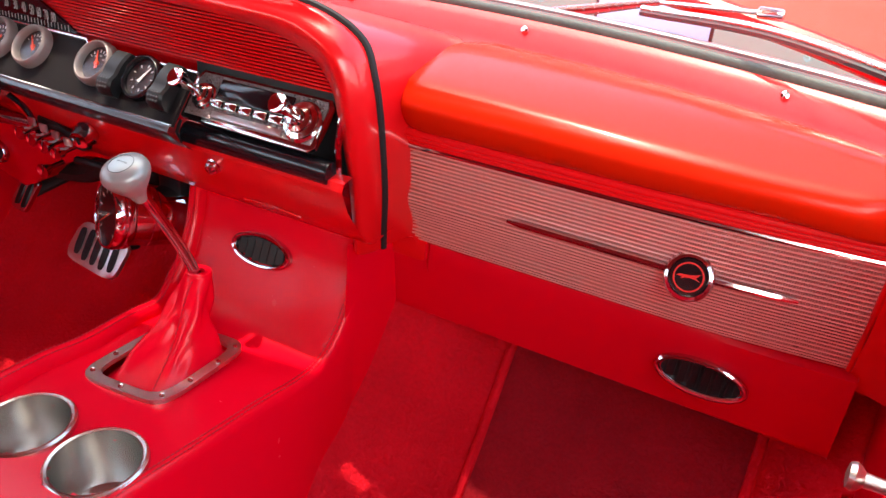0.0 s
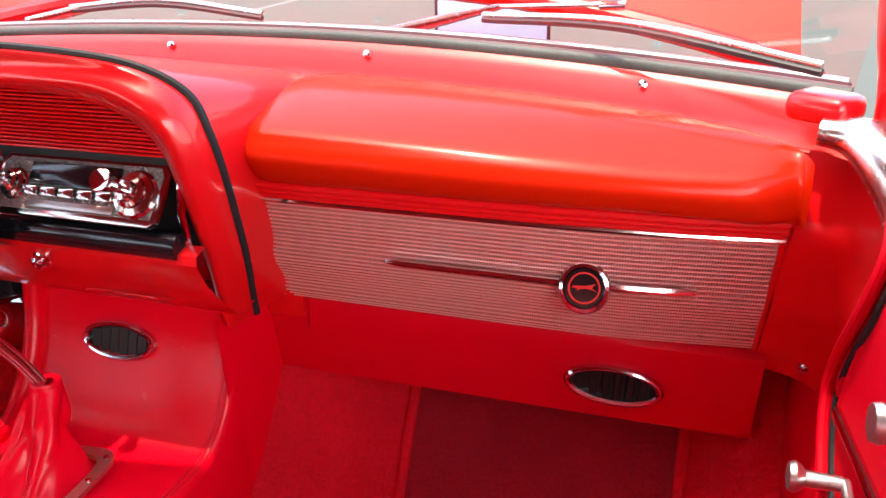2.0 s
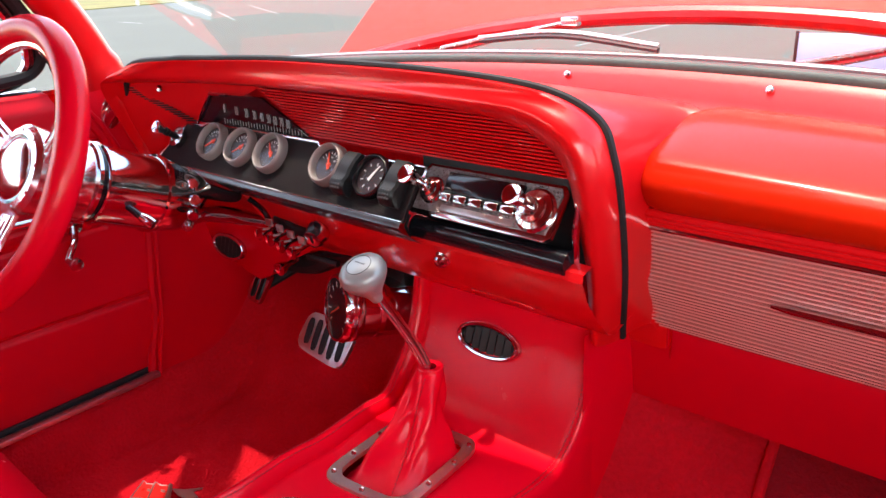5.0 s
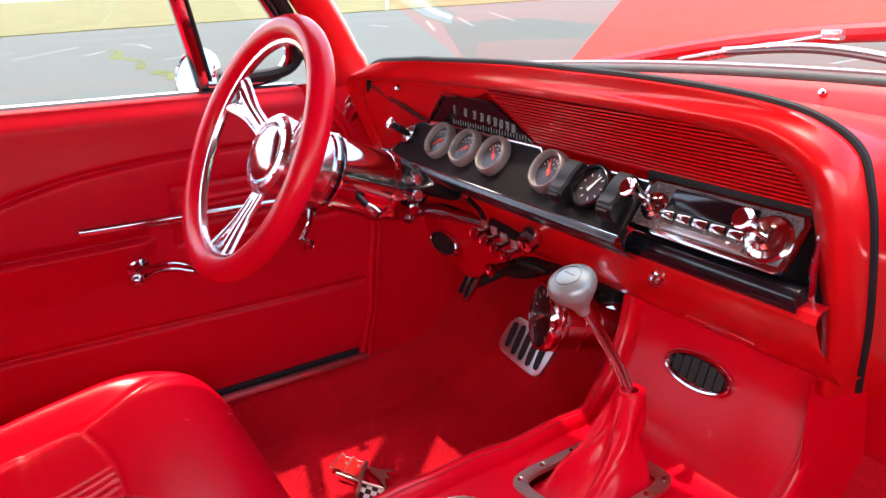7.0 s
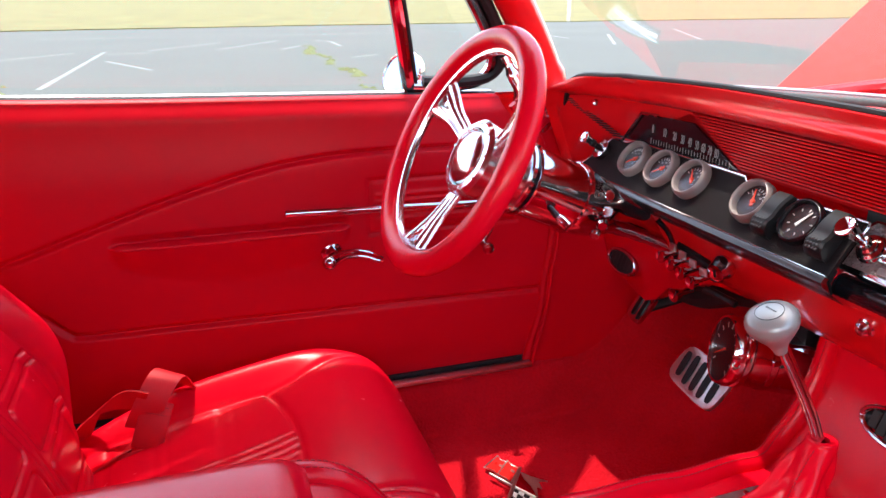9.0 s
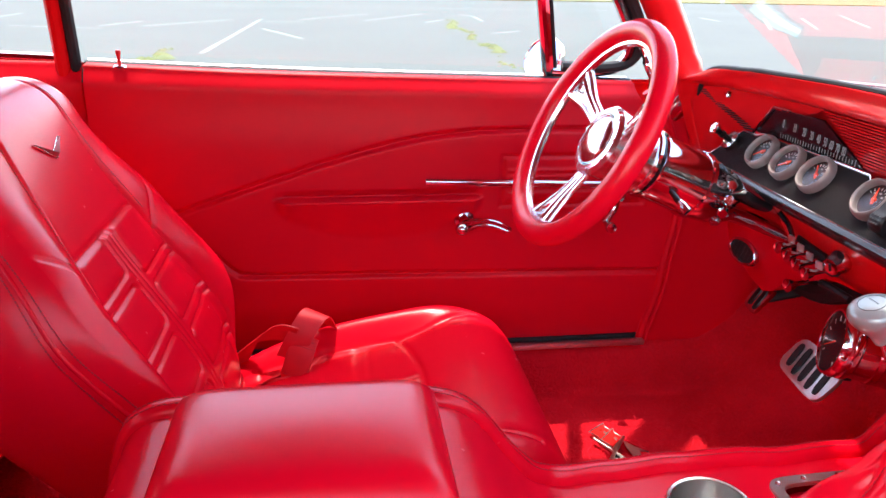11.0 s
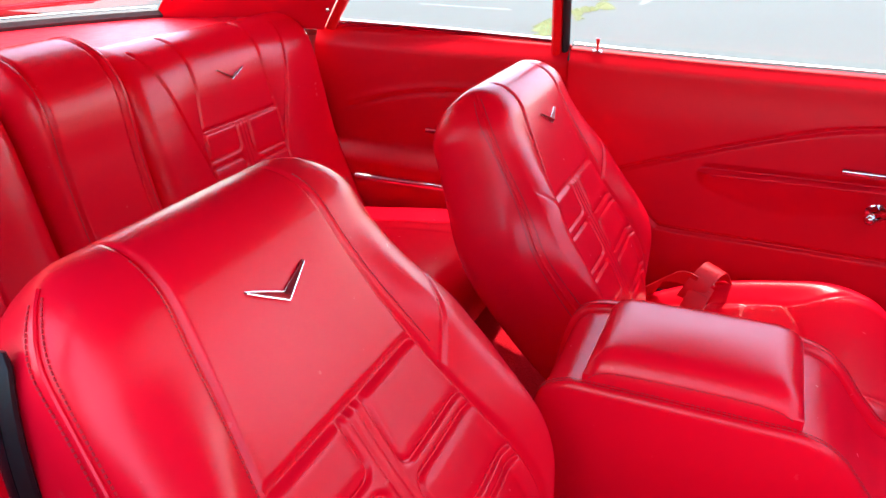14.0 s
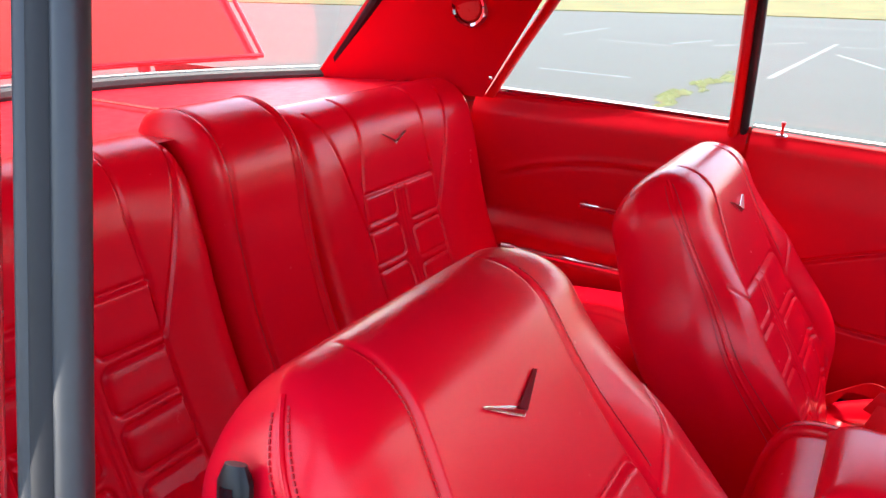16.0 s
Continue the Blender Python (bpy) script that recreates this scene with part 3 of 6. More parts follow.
roof_rows = []
for i in range(13):
    crown = 1.40 + 0.035 * math.sin(math.pi * i / 12)
    roof_rows.append([(x, lerp(0.60 - 0.50 * x * x, -1.37 + 0.108 * x * x, i / 12), crown - 0.055 * (x / 0.68) ** 2) for x in [lerp(-0.68, 0.68, k / 12) for k in range(13)]])
ceiling = part("ceiling", loft(roof_rows), HEADLINER)
tagged(ceiling, "red cloth headliner under the car's roof", "ceiling", kind="structure")
top = part("roof", loft([[(x * 1.03, y, z + 0.035) for x, y, z in r] for r in roof_rows]), PAINT)
tagged(top, "glossy red steel hardtop roof", "roof", kind="structure")
for s in (-1, 1):
    rail = part("trim", tube(smooth_line([(s * 0.68, 0.40, 1.37), (s * 0.735, 0.0, 1.385), (s * 0.735, -0.6, 1.38), (s * 0.70, -0.95, 1.36)], 6), 0.040, 10), PAINT)
    tagged(rail, "red painted roof side rail above the doors", "roof rail", kind="structure")

# drip rails added and sized so that the roof's edge cuts off the sun
for s in (-1, 1):
    drip = part("trim", tube(smooth_line([(s * 0.73, 0.40, 1.358), (s * 0.760, 0.10, 1.374), (s * 0.762, -0.6, 1.374), (s * 0.757, -1.0, 1.352), (s * 0.750, -1.2, 1.33)], 6), 0.020, 10), PAINT)
    tagged(drip, "red painted drip rail added to cut the sun at the roof's edge", "drip rail", kind="structure")

# windscreen and rear window
ws_rows = []
for j in range(7):
    s = j / 6
    ws_rows.append([(x * lerp(1, 0.90, s), lerp(base_y(x), 0.605 - 0.42 * x * x, s) , lerp(1.032 - 0.043 * x * x, 1.395 - 0.05 * x * x, s)) for x in [lerp(-0.74, 0.74, k / 16) for k in range(17)]])
w2 = thing("window_2", "clear curved windscreen seen from inside", "window", kind="structure")
g = part("pane", loft(ws_rows), SCREEN, w2)
g.visible_shadow = False
rw_rows = []
for j in range(7):
    s = j / 6
    rw_rows.append([(x * lerp(1, 0.86, s), lerp(-1.90 + 0.52 * x * x, -1.30 + 0.05 * x * x, s), lerp(1.062 + 0.0 * x, 1.395 - 0.05 * x * x, s)) for x in [lerp(-0.74, 0.74, k / 16) for k in range(17)]])
w3 = thing("window_3", "clear curved rear window", "window", kind="structure")
g = part("pane", loft(rw_rows), REARGLASS, w3)
g.visible_shadow = False
part("rear_seal", tube([Vector(p) + Vector((0, 0.018, 0.008)) for p in rw_rows[0]], 0.016, 8), SEAL, w3)
part("rear_chrome", tube([Vector(p) + Vector((0, -0.010, 0.020)) for p in rw_rows[0]], 0.007, 8), MOULDING, w3)
for k in (0, 16):
    part("side_seal", tube([Vector(r[k]) + Vector((0, 0.012, 0)) for r in rw_rows], 0.014, 8), DARKRUBBER, w3)
for s in (-1, 1):
    q = thing("quarter_window", "rear quarter window with chrome sill and frame", "window", "quarter windows")
    sill = [(s * 0.838, -0.50, 1.037), (s * 0.83, -0.80, 1.05), (s * 0.80, -1.085, 1.062)]
    head = [(s * 0.70, -0.48, 1.36), (s * 0.70, -0.66, 1.36), (s * 0.70, -0.86, 1.34)]
    if s < 0:
        g = part("pane", loft([sill, head]), GLASS, q)
        g.visible_shadow = False
    part("sill_trim", tube(smooth_line(sill, 5), 0.010, 8), CHROME, q)
    if s < 0:
        part("front_frame", tube([(-0.825, -0.508, 0.98), (-0.79, -0.503, 1.20), (-0.73, -0.495, 1.38)], 0.013, 10), PAINT, q)
        part("front_seal", tube([(-0.825, -0.487, 1.0), (-0.79, -0.482, 1.20), (-0.73, -0.475, 1.38)], 0.010, 10), DARKRUBBER, q)
    else:
        post = [Vector((0.858, -0.421, 1.0)), Vector((0.808, -0.451, 1.20)), Vector((0.758, -0.479, 1.40))]
        part("front_frame", tube([p + Vector((0.006, -0.012, 0)) for p in post], 0.013, 18, flat=0.8), SILVER, q)
        for dy, r, mat in ((0.0105, 0.0062, SLATE), (0.0165, 0.0070, DARKRUBBER), (0.0255, 0.0066, SLATE)):
            part("front_seal", tube([p + Vector((-0.004 - dy * 0.3, dy, 0)) for p in post], r, 18), mat, q)
    part("rear_frame", tube([(s * 0.785, -1.10, 1.05), (s * 0.75, -1.0, 1.18), (s * 0.69, -0.86, 1.345)], 0.015, 10, flat=0.6), PAINT, q)
# sail panels
for s in (-1, 1):
    rows = []
    for j in range(9):
        v = j / 8
        a = Vector((s * lerp(0.775, 0.675, v), lerp(-1.115, -0.875, v), lerp(1.045, 1.36, v)))
        b = Vector((s * lerp(0.725, 0.635, v), lerp(-1.63, -1.285, v), lerp(1.055, 1.375, v)))
        rows.append([a.lerp(b, u / 8) + Vector((-s * 0.012 * math.sin(math.pi * u / 8), 0, 0)) for u in range(9)])
    # driver's side in vinyl, passenger's side in the darker headliner material
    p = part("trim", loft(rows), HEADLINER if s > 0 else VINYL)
    tagged(p, "red sail panel beside the rear window", "pillar trim", kind="structure")
    lamp = thing("courtesy_lamp", "round red courtesy lamp in a chrome ring on the sail panel", "lamp", "courtesy lamps")
    m = facing((s * 0.690, -1.11, 1.265), (-s, 0.05, -0.1))
    part("lens", lathe([(0.0, 0.014), (0.03, 0.012), (0.036, 0.0)], 28, m), ORANGE, lamp)
    part("bezel", lathe([(0.036, 0.0), (0.036, 0.012), (0.042, 0.014), (0.048, 0.0)], 28, m), CHROME, lamp)

# quarter trim beside the rear seat
QARC = [(p.x, p.y) for p in smooth_line([(-1.06, 0.84, 0), (-0.95, 0.874, 0), (-0.80, 0.90, 0), (-0.60, 0.905, 0), (-0.48, 0.89, 0)], 6)]
for s in (-1, 1):
    q = thing("quarter_panel", "red padded vinyl side panel with armrest beside the rear seat", "side panel", "rear side panels")
    rows = []
    for j in range(100):
        z = lerp(0.42, 1.035, j / 99)
        row = []
        for i in range(91):
            y = lerp(-1.16, -0.476, i / 90)
            h = -groove(line_dist(y, z, QARC), 0.006, 0.007) + groove(line_dist(y, z - 0.01, QARC), 0.01, 0.004)
            if z < 0.745:
                h += 0.048 * bump_edge(0.752 - z, 0.05) * bump_edge(-0.50 - y, 0.10)
            h -= groove(abs(z - 0.655), 0.005, 0.008)
            row.append((s * (0.80 - h + 0.02 * bump_edge(z - 0.99, 0.05)), y, z + 0.012 * (-0.476 - y)))
        rows.append(row)
    rows.append([(s * lerp(0.800, 0.836, (p[1] + 1.085) / 0.585), p[1], lerp(1.058, 1.034, (p[1] + 1.085) / 0.585)) for p in rows[-1]])
    part("card", loft(rows), VINYL, q, sharp=80)
    part("trim_strip", tube([(s * 0.797, -0.84, 0.80), (s * 0.795, -0.50, 0.79)], 0.006, 8, flat=0.5, side=(1, 0, 0)), CHROME, q, "narrow chrome trim strip")
    part("arm_strip", tube([(s * 0.749, -1.03, 0.668), (s * 0.749, -0.60, 0.664)], 0.008, 8, flat=0.6, side=(1, 0, 0)), CHROME, q, "chrome strip along the armrest")
    part("screw", lathe([(0.0, 0.004), (0.005, 0.003), (0.006, 0)], 12, facing((s * 0.735, -1.075, 1.10), (-s, 0.4, 0))), CHROME, q)
    part("outer_skin", loft([[(s * x, y, z) for y in (-2.6, -1.4, -0.475)] for x, z in ((0.86, 1.03), (0.95, 1.0), (0.985, 0.85), (0.98, 0.5), (0.9, 0.35))]), PAINT, q)

# floor, sills, firewall, kick panels
FX = [(-0.80, 0.455), (-0.770, 0.453), (-0.752, 0.438), (-0.738, 0.365), (-0.722, 0.348), (-0.45, 0.335), (-0.24, 0.345), (-0.17, 0.42), (-0.10, 0.47), (0.10, 0.47), (0.19, 0.42),
      (0.25, 0.345), (0.45, 0.335), (0.66, 0.355), (0.69, 0.41), (0.725, 0.452), (0.80, 0.455)]


def floor_z(x, y):
    z = curve_at(FX, x)
    toe = bump_edge(y - 0.70, 0.34)
    return z + max(0, toe) * 0.34 + 0.002 * noise.noise((x * 9, y * 9, 0)) + 0.05 * bump_edge(-0.45 - y, 0.2) * (1 - bump_edge(-0.95 - y, 0.2) * 0.2)


floor = sheet("floor", lambda u, v: (lerp(-0.80, 0.80, u), lerp(-1.15, 1.06, v), floor_z(lerp(-0.80, 0.80, u), lerp(-1.15, 1.06, v))), 220, 90, CARPET)
tagged(floor, "bright red cut-pile carpet over the car's floor", "carpet", kind="structure")
for s in (-1, 1):
    sp = part("trim", rbox((0.018, 1.10, 0.010), 0.002, pose(s * (0.760 if s < 0 else 0.744), 0.06, 0.459)), SATIN)
    tagged(sp, "polished door sill plate", "sill plate", kind="structure")
    gap = part("trim", rbox((0.02, 1.12, 0.018), 0.003, pose(s * (0.784 if s < 0 else 0.768), 0.06, 0.461)), DARKRUBBER)
    tagged(gap, "black rubber door seal above the sill", "door seal", kind="structure")
under = part("underbody", rbox((1.5, 3.6, 0.05), 0.01, pose(0, -0.6, 0.27)), DARKRUBBER, car)
fire = sheet("wall_front", lambda u, v: (lerp(-0.78, 0.76, u), 1.04 - 0.03 * v, lerp(0.40, 0.90, v)), 6, 4, CARPET)
tagged(fire, "red carpeted firewall behind the dashboard", "firewall", kind="structure")
for s in (-1, 1):
    xk = 0.772 if s < 0 else 0.757
    rows = []
    for j in range(13):
        z = lerp(0.40, 1.0, j / 12)
        rows.append([(s * (xk - 0.018 * bump_edge(u / 10 - 0.15, 0.3)), lerp(door_front(z, s) + 0.012, 1.06, u / 10), z) for u in range(11)])
    k = thing("kick_panel", "red vinyl kick panel beside the footwell", "kick panel", "kick panels")
    part("card", loft(rows), VINYL, k, sharp=70)
    part("welt", tube([Vector(r[0]) + Vector((-s * 0.004, 0.004, 0)) for r in rows], 0.005, 8), VINYL, k)
    seal = part("trim", tube([(s * (xk + 0.002), door_front(z, s) + 0.004, z) for z in [lerp(0.46, 0.99, q / 16) for q in range(17)]], 0.009, 8), VINYL)
    tagged(seal, "red door seal along the door's front edge", "door seal", kind="structure")

# cowl, fenders, raised bonnet, boot lid
cowl = sheet("cowl", lambda u, v: (lerp(-0.85, 0.85, u), base_y(lerp(-0.85, 0.85, u)) + 0.02 + 0.10 * v, 0.945 - 0.08 * v - 0.06 * (lerp(-0.85, 0.85, u)) ** 2), 24, 3, PAINT, car)
for s in (-1, 1):
    part("fender", loft([[(s * x, y, z) for y, z in ((0.60, 0.93), (0.9, 0.86), (1.6, 0.74), (2.5, 0.62))] for x, dz in ((0.80, 0), (0.93, 0), (0.985, 0))] + [[(s * 0.985, y, 0.35) for y in (0.60, 0.9, 1.6, 2.5)]]), PAINT, car)
hood_rows = []
HX = [lerp(-0.79, 0.73, k / 24) for k in range(25)]
for j in range(9):
    s = j / 8
    hood_rows.append([(x * lerp(1, 0.98, s), 1.27 - 0.20 * x * x + 0.95 * s, 1.086 - 0.175 * x * x * (1 - 0.6 * s) + 0.74 * s - 0.06 * s * s) for x in HX])
bonnet = thing("bonnet", "glossy red bonnet raised in front of the windscreen", "car bonnet")
part("skin", loft(hood_rows), UNDERPAINT, bonnet)
part("edge", tube([Vector(p) + Vector((0, -0.004, -0.012)) for p in hood_rows[0]], 0.016, 10), PAINT, bonnet)
lid_rows = []
for j in range(13):
    s = j / 12
    lid_rows.append([(x * (1 - 0.10 * s * s), -1.96 + 0.10 * x * x - 0.62 * s, 1.105 - 0.02 * x * x + 0.86 * s + 0.03 * math.sin(math.pi * s)) for x in [lerp(-0.80, 0.80, k / 24) for k in range(25)]])
boot = thing("boot_lid", "red boot lid standing open behind the rear window", "boot lid")
part("skin", loft([[Vector(p) + Vector((0, -0.02, -0.014)) for p in r] for r in lid_rows]), PAINT, boot)
part("inner_panel", loft([[Vector(p) + Vector((0, 0.008, 0.006)) for p in r[1:-1]] for r in lid_rows]), UNDERPAINT, boot)
rim = [Vector(p) for p in lid_rows[0]] + [Vector(r[-1]) for r in lid_rows[1:]]
part("lip", tube(rim, 0.007, 8), PAINT, boot)
part("lip", tube([Vector(r[0]) for r in lid_rows], 0.007, 8), PAINT, boot)
for sx in (-0.42, 0.42):
    part("hinge", tube([(sx, -1.93, 1.02), (sx, -1.955, 1.06), (sx, -1.97, 1.12)], 0.016, 8, flat=0.6), PAINT, boot)
deck = sheet("deck", lambda u, v: (lerp(-0.90, 0.90, u), lerp(-1.60, -2.08, v), 1.045 - 0.03 * v), 8, 3, PAINT, car)
shelf = sheet("shelf", lambda u, v: (lerp(-0.76, 0.76, u), lerp(-1.20, -1.91 + 0.52 * lerp(-0.76, 0.76, u) ** 2, v), 1.058 + 0.02 * (1 - v)), 20, 8, VINYL)
tagged(shelf, "red parcel shelf below the rear window", "parcel shelf", kind="structure")
for y0, x0, x1, in ((-1.46, -0.02, 0.36),):
    part("shelf_strip", tube([(-0.06, -1.71, 1.074), (-0.04, -1.465, 1.080), (-0.03, -1.26, 1.086)], 0.006, 8, flat=0.5, side=(0, 0, 1)), CHROME, car)
back = part("wall_back", loft([[(-0.8, -1.30, 0.35), (0.8, -1.30, 0.35)], [(-0.8, -1.32, 1.07), (0.8, -1.32, 1.07)]]), HEADLINER)
tagged(back, "red bulkhead behind the rear seat", "bulkhead", kind="structure")

for s in (-1,):
    gar = part("trim", tube(smooth_line([(s * 0.790, 0.548, 1.075), (s * 0.785, 0.565, 1.04), (s * 0.782, 0.580, 1.01), (s * 0.790, 0.575, 0.975)], 5), [0.012] * 4 + [0.017] * 5 + [0.019] * 4 + [0.014] * 3, 12, flat=0.7), CHROME)
    tagged(gar, "polished chrome garnish at the vent window's corner", "garnish", kind="structure")


# ---- dashboard ----
dash = thing("dashboard", "glossy red painted dashboard with ribbed trim and chrome details", "dashboard")


# garnish along the windscreen's foot, with screws, rubber and chrome
XS = [lerp(-0.74, 0.74, k / 48) for k in range(49)]
part("garnish", loft([[(x, base_y(x) + dy, z - 0.043 * x * x) for x in XS] for dy, z in ((-0.040, 0.980), (-0.024, 0.996), (-0.017, 1.016), (-0.004, 1.026), (0.006, 1.022))]), PAINT, dash, "red painted garnish rail below the windscreen")
part("screen_rubber", tube([(x, base_y(x) + 0.006, 1.029 - 0.043 * x * x) for x in XS], 0.0095, 12), SEAL, dash, "grey rubber windscreen seal")
part("screen_gasket", tube([(x, base_y(x) + 0.016, 1.034 - 0.043 * x * x) for x in XS], 0.006, 8), DARKRUBBER, dash)
part("screen_chrome", tube([(x, base_y(x) + 0.028, 1.036 - 0.043 * x * x) for x in XS], 0.0065, 12), MOULDING, dash, "dull bright reveal moulding")
for x in (-0.62, -0.36, -0.075, 0.213, 0.548):
    y = base_y(x) - 0.019
    part("screw", lathe([(0.0, 0.002), (0.0018, 0.003), (0.0045, 0.002), (0.0055, 0.0)], 14, facing((x, y, 1.015 - 0.043 * x * x), (0, -0.9, 0.4))), CHROME, dash)

# passenger pad
def pad_arc(x):
    """How far the pad's rear edge swings away from the windscreen towards the door."""
    q = max(0.0, min(1.0, (x - 0.53) / 0.170))
    return 0.088 * (1 - math.sqrt(max(0.0, 1 - q ** 3.2)))


pad_rows = []
for k in range(81):
    u = 0.5 - 0.5 * math.cos(math.pi * k / 80)
    x = lerp(0.153, 0.700, u)
    left = math.sqrt(max(0.0, 1 - max(0.0, 1 - u / 0.075) ** 2))
    right = math.sqrt(max(0.0, 1 - max(0.0, (u - 0.90) / 0.10) ** 2.2))
    yb = base_y(x) - 0.032 - pad_arc(x)
    nose = lerp(0.740, 0.752, bump_edge(u - 0.45, 0.65))
    nose = lerp(nose + 0.030, nose, left) if u < 0.5 else lerp(yb - 0.012, nose, right)
    zt = 0.995 - 0.043 * x * x
    f = min(1.0, (yb - nose) / 0.15)
    prof = smooth_line([(x, yb + 0.010, zt - 0.048), (x, yb + 0.007, zt - 0.014), (x, yb - 0.006, zt - 0.001), (x, lerp(yb, nose, 0.45), zt + 0.004), (x, nose + 0.030 * f, 0.979 - 0.016 * u), (x, nose + 0.008 * f, 0.963 - 0.009 * u), (x, nose + 0.0005 * f, 0.948 - 0.008 * u),
                        (x, nose + 0.004 * f, 0.934 - 0.006 * u), (x, nose + 0.012 * f, 0.922 - 0.004 * u), (x, nose + 0.022 * f, 0.914), (x, nose + 0.040 * f, 0.908)], 6)
    tall = 0.90 + 0.10 * left if u < 0.5 else 0.80 + 0.20 * right
    pad_rows.append([Vector((p.x, p.y, 0.940 + (p.z - 0.940) * tall)) for p in prof])
part("passenger_pad", loft(pad_rows, caps=True), SUNPAINT, dash, "smooth red moulded dashboard pad", sharp=50)


valley = [[(x, base_y(x) - lerp(0.038, 0.046 + pad_arc(x) * (1 - bump_edge(x - 0.694, 0.012)), v), 0.983 - drop - 0.043 * x * x) for x in [lerp(0.14, 0.728, k / 40) for k in range(41)]] for v, drop in ((0, 0), (0.1, 0.014), (0.25, 0.026), (0.5, 0.032), (1.0, 0.034))]
part("cowl_valley", loft(valley), PAINT, dash, "red painted valley between pad and garnish rail")


def face_y(z):
    """The glove box face and the panel below lean forward towards the floor."""
    return curve_at([(0.60, 0.858), (0.73, 0.842), (0.755, 0.828), (0.82, 0.797), (0.90, 0.776)], z)


# mouldings between the pad and the glove box
for z, y, r in ((0.909, 0.767, 0.0055), (0.9015, 0.772, 0.005), (0.895, 0.776, 0.0042)):
    part("moulding", tube([(x, y + 0.02 * bump_edge(x - 0.5, 0.25), z) for x in (0.156, 0.3, 0.45, 0.6, 0.692)], r, 10), PAINT, dash)
glove = part("glove_box", loft([[(x, face_y(z) + 0.006 + (0.02 * bump_edge(x - 0.5, 0.25)), z) for x in [lerp(0.150 - 0.08 * (0.9 - z), 0.690, k / 12)for k in range(13)]] for z in [lerp(0.735, 0.893, q / 10) for q in range(11)]]), ORANGE, dash, "glove box with ribbed metallic facing")
NR = 27
for q in range(NR):
    z = lerp(0.739, 0.884, q / (NR - 1))
    h = 0.0019
    x0, x1 = 0.152 - 0.10 * (0.89 - z), 0.688
    pts = []
    for k in range(14):
        x = lerp(x0, x1, k / 13)
        pts.append((x, face_y(z) + 0.02 * bump_edge(x - 0.5, 0.25)))
    rows = [[(x, y + 0.006, z - h) for x, y in pts], [(x, y, z - h * 0.6) for x, y in pts], [(x, y - 0.0006, z + h * 0.6) for x, y in pts], [(x, y + 0.006, z + h) for x, y in pts]]
    part("rib", loft(rows), TRIMRIB, glove, smooth=False)
part("top_moulding", tube([(x, face_y(0.889) - 0.001 + 0.02 * bump_edge(x - 0.5, 0.25), 0.889) for x in (0.155, 0.3, 0.45, 0.6, 0.692)], 0.0032, 8), DIMCHROME, glove, "slim chrome moulding")
part("end_trim", tube([(0.150 - 0.10 * (0.89 - z), face_y(z) - 0.001, z) for z in (0.736, 0.78, 0.83, 0.889)], 0.0026, 8), DIMCHROME, glove, "thin dull metal edge")
part("end_moulding", tube([(0.691, face_y(z) + 0.018, z) for z in (0.736, 0.78, 0.83, 0.889)], 0.0035, 8), PAINT, glove)
sy = face_y(0.823) - 0.005
spear = [(0.297 + 0.325 * k / 16, sy + 0.02 * bump_edge(0.297 + 0.325 * k / 16 - 0.5, 0.25), 0.8225) for k in range(17)]
part("spear", tube(spear, [0.0025] + [0.0048] * 15 + [0.0026], 8), CHROME, glove, "long thin chrome spear")
m = facing((0.514, face_y(0.82) - 0.004, 0.8185), (0, -0.93, 0.37)) @ Matrix.Scale(0.88, 4)
badge = part("badge", lathe([(0.0215, 0.0), (0.030, 0.0), (0.0305, 0.008), (0.028, 0.013), (0.0245, 0.014), (0.0225, 0.010)], 36, m), CHROME, glove, "round chrome badge with a black and red centre")
part("face", lathe([(0.0, 0.010), (0.0225, 0.0095), (0.0225, 0.006)], 36, m), GLOSSBLACK, badge)
part("ring", ring_plate(oval(0.0185, 0.0185, 40), oval(0.0165, 0.0165, 40), 0.0012, m @ pose(0, 0, 0.0098)), ORANGE, badge)
part("emblem", slab([(-0.0145, -0.001), (-0.012, 0.0018), (-0.006, 0.0022), (0.002, 0.0030), (0.007, 0.0042), (0.0125, 0.0065), (0.0105, 0.0025), (0.0085, 0.0008), (0.0145, -0.0028), (0.0085, -0.0012), (0.002, -0.0006), (-0.004, -0.0014), (-0.009, -0.0042), (-0.0075, -0.0010)], 0.0012, m @ pose(0, 0, 0.0098)), ORANGE, badge)

# panel below the glove box, wrapped in vinyl
px = [lerp(0.112, 0.703, k / 16) for k in range(17)]
low = [[(x, face_y(0.733) + 0.002 + 0.02 * bump_edge(x - 0.5, 0.25), 0.734) for x in px]]
for z in (0.728, 0.70, 0.66, 0.63, 0.618):
    low.append([(x, face_y(z) + 0.006 * bump_edge(x - 0.5, 0.25), z) for x in px])
low.append([(x, face_y(0.612) + 0.010, 0.611) for x in px])
low.append([(x, 1.0, 0.625) for x in px])
part("under_panel", loft(low), VINYL, dash, "red vinyl-covered panel below the glove box")
part("corner_filler", rbox((0.07, 0.06, 0.06), 0.01, pose(0.130, 0.868, 0.732)), PAINT, dash)
part("under_panel_end", loft([[(0.703, face_y(z) + 0.006, z), (0.703, 1.0, z)] for z in (0.611, 0.66, 0.734)]), VINYL, dash)


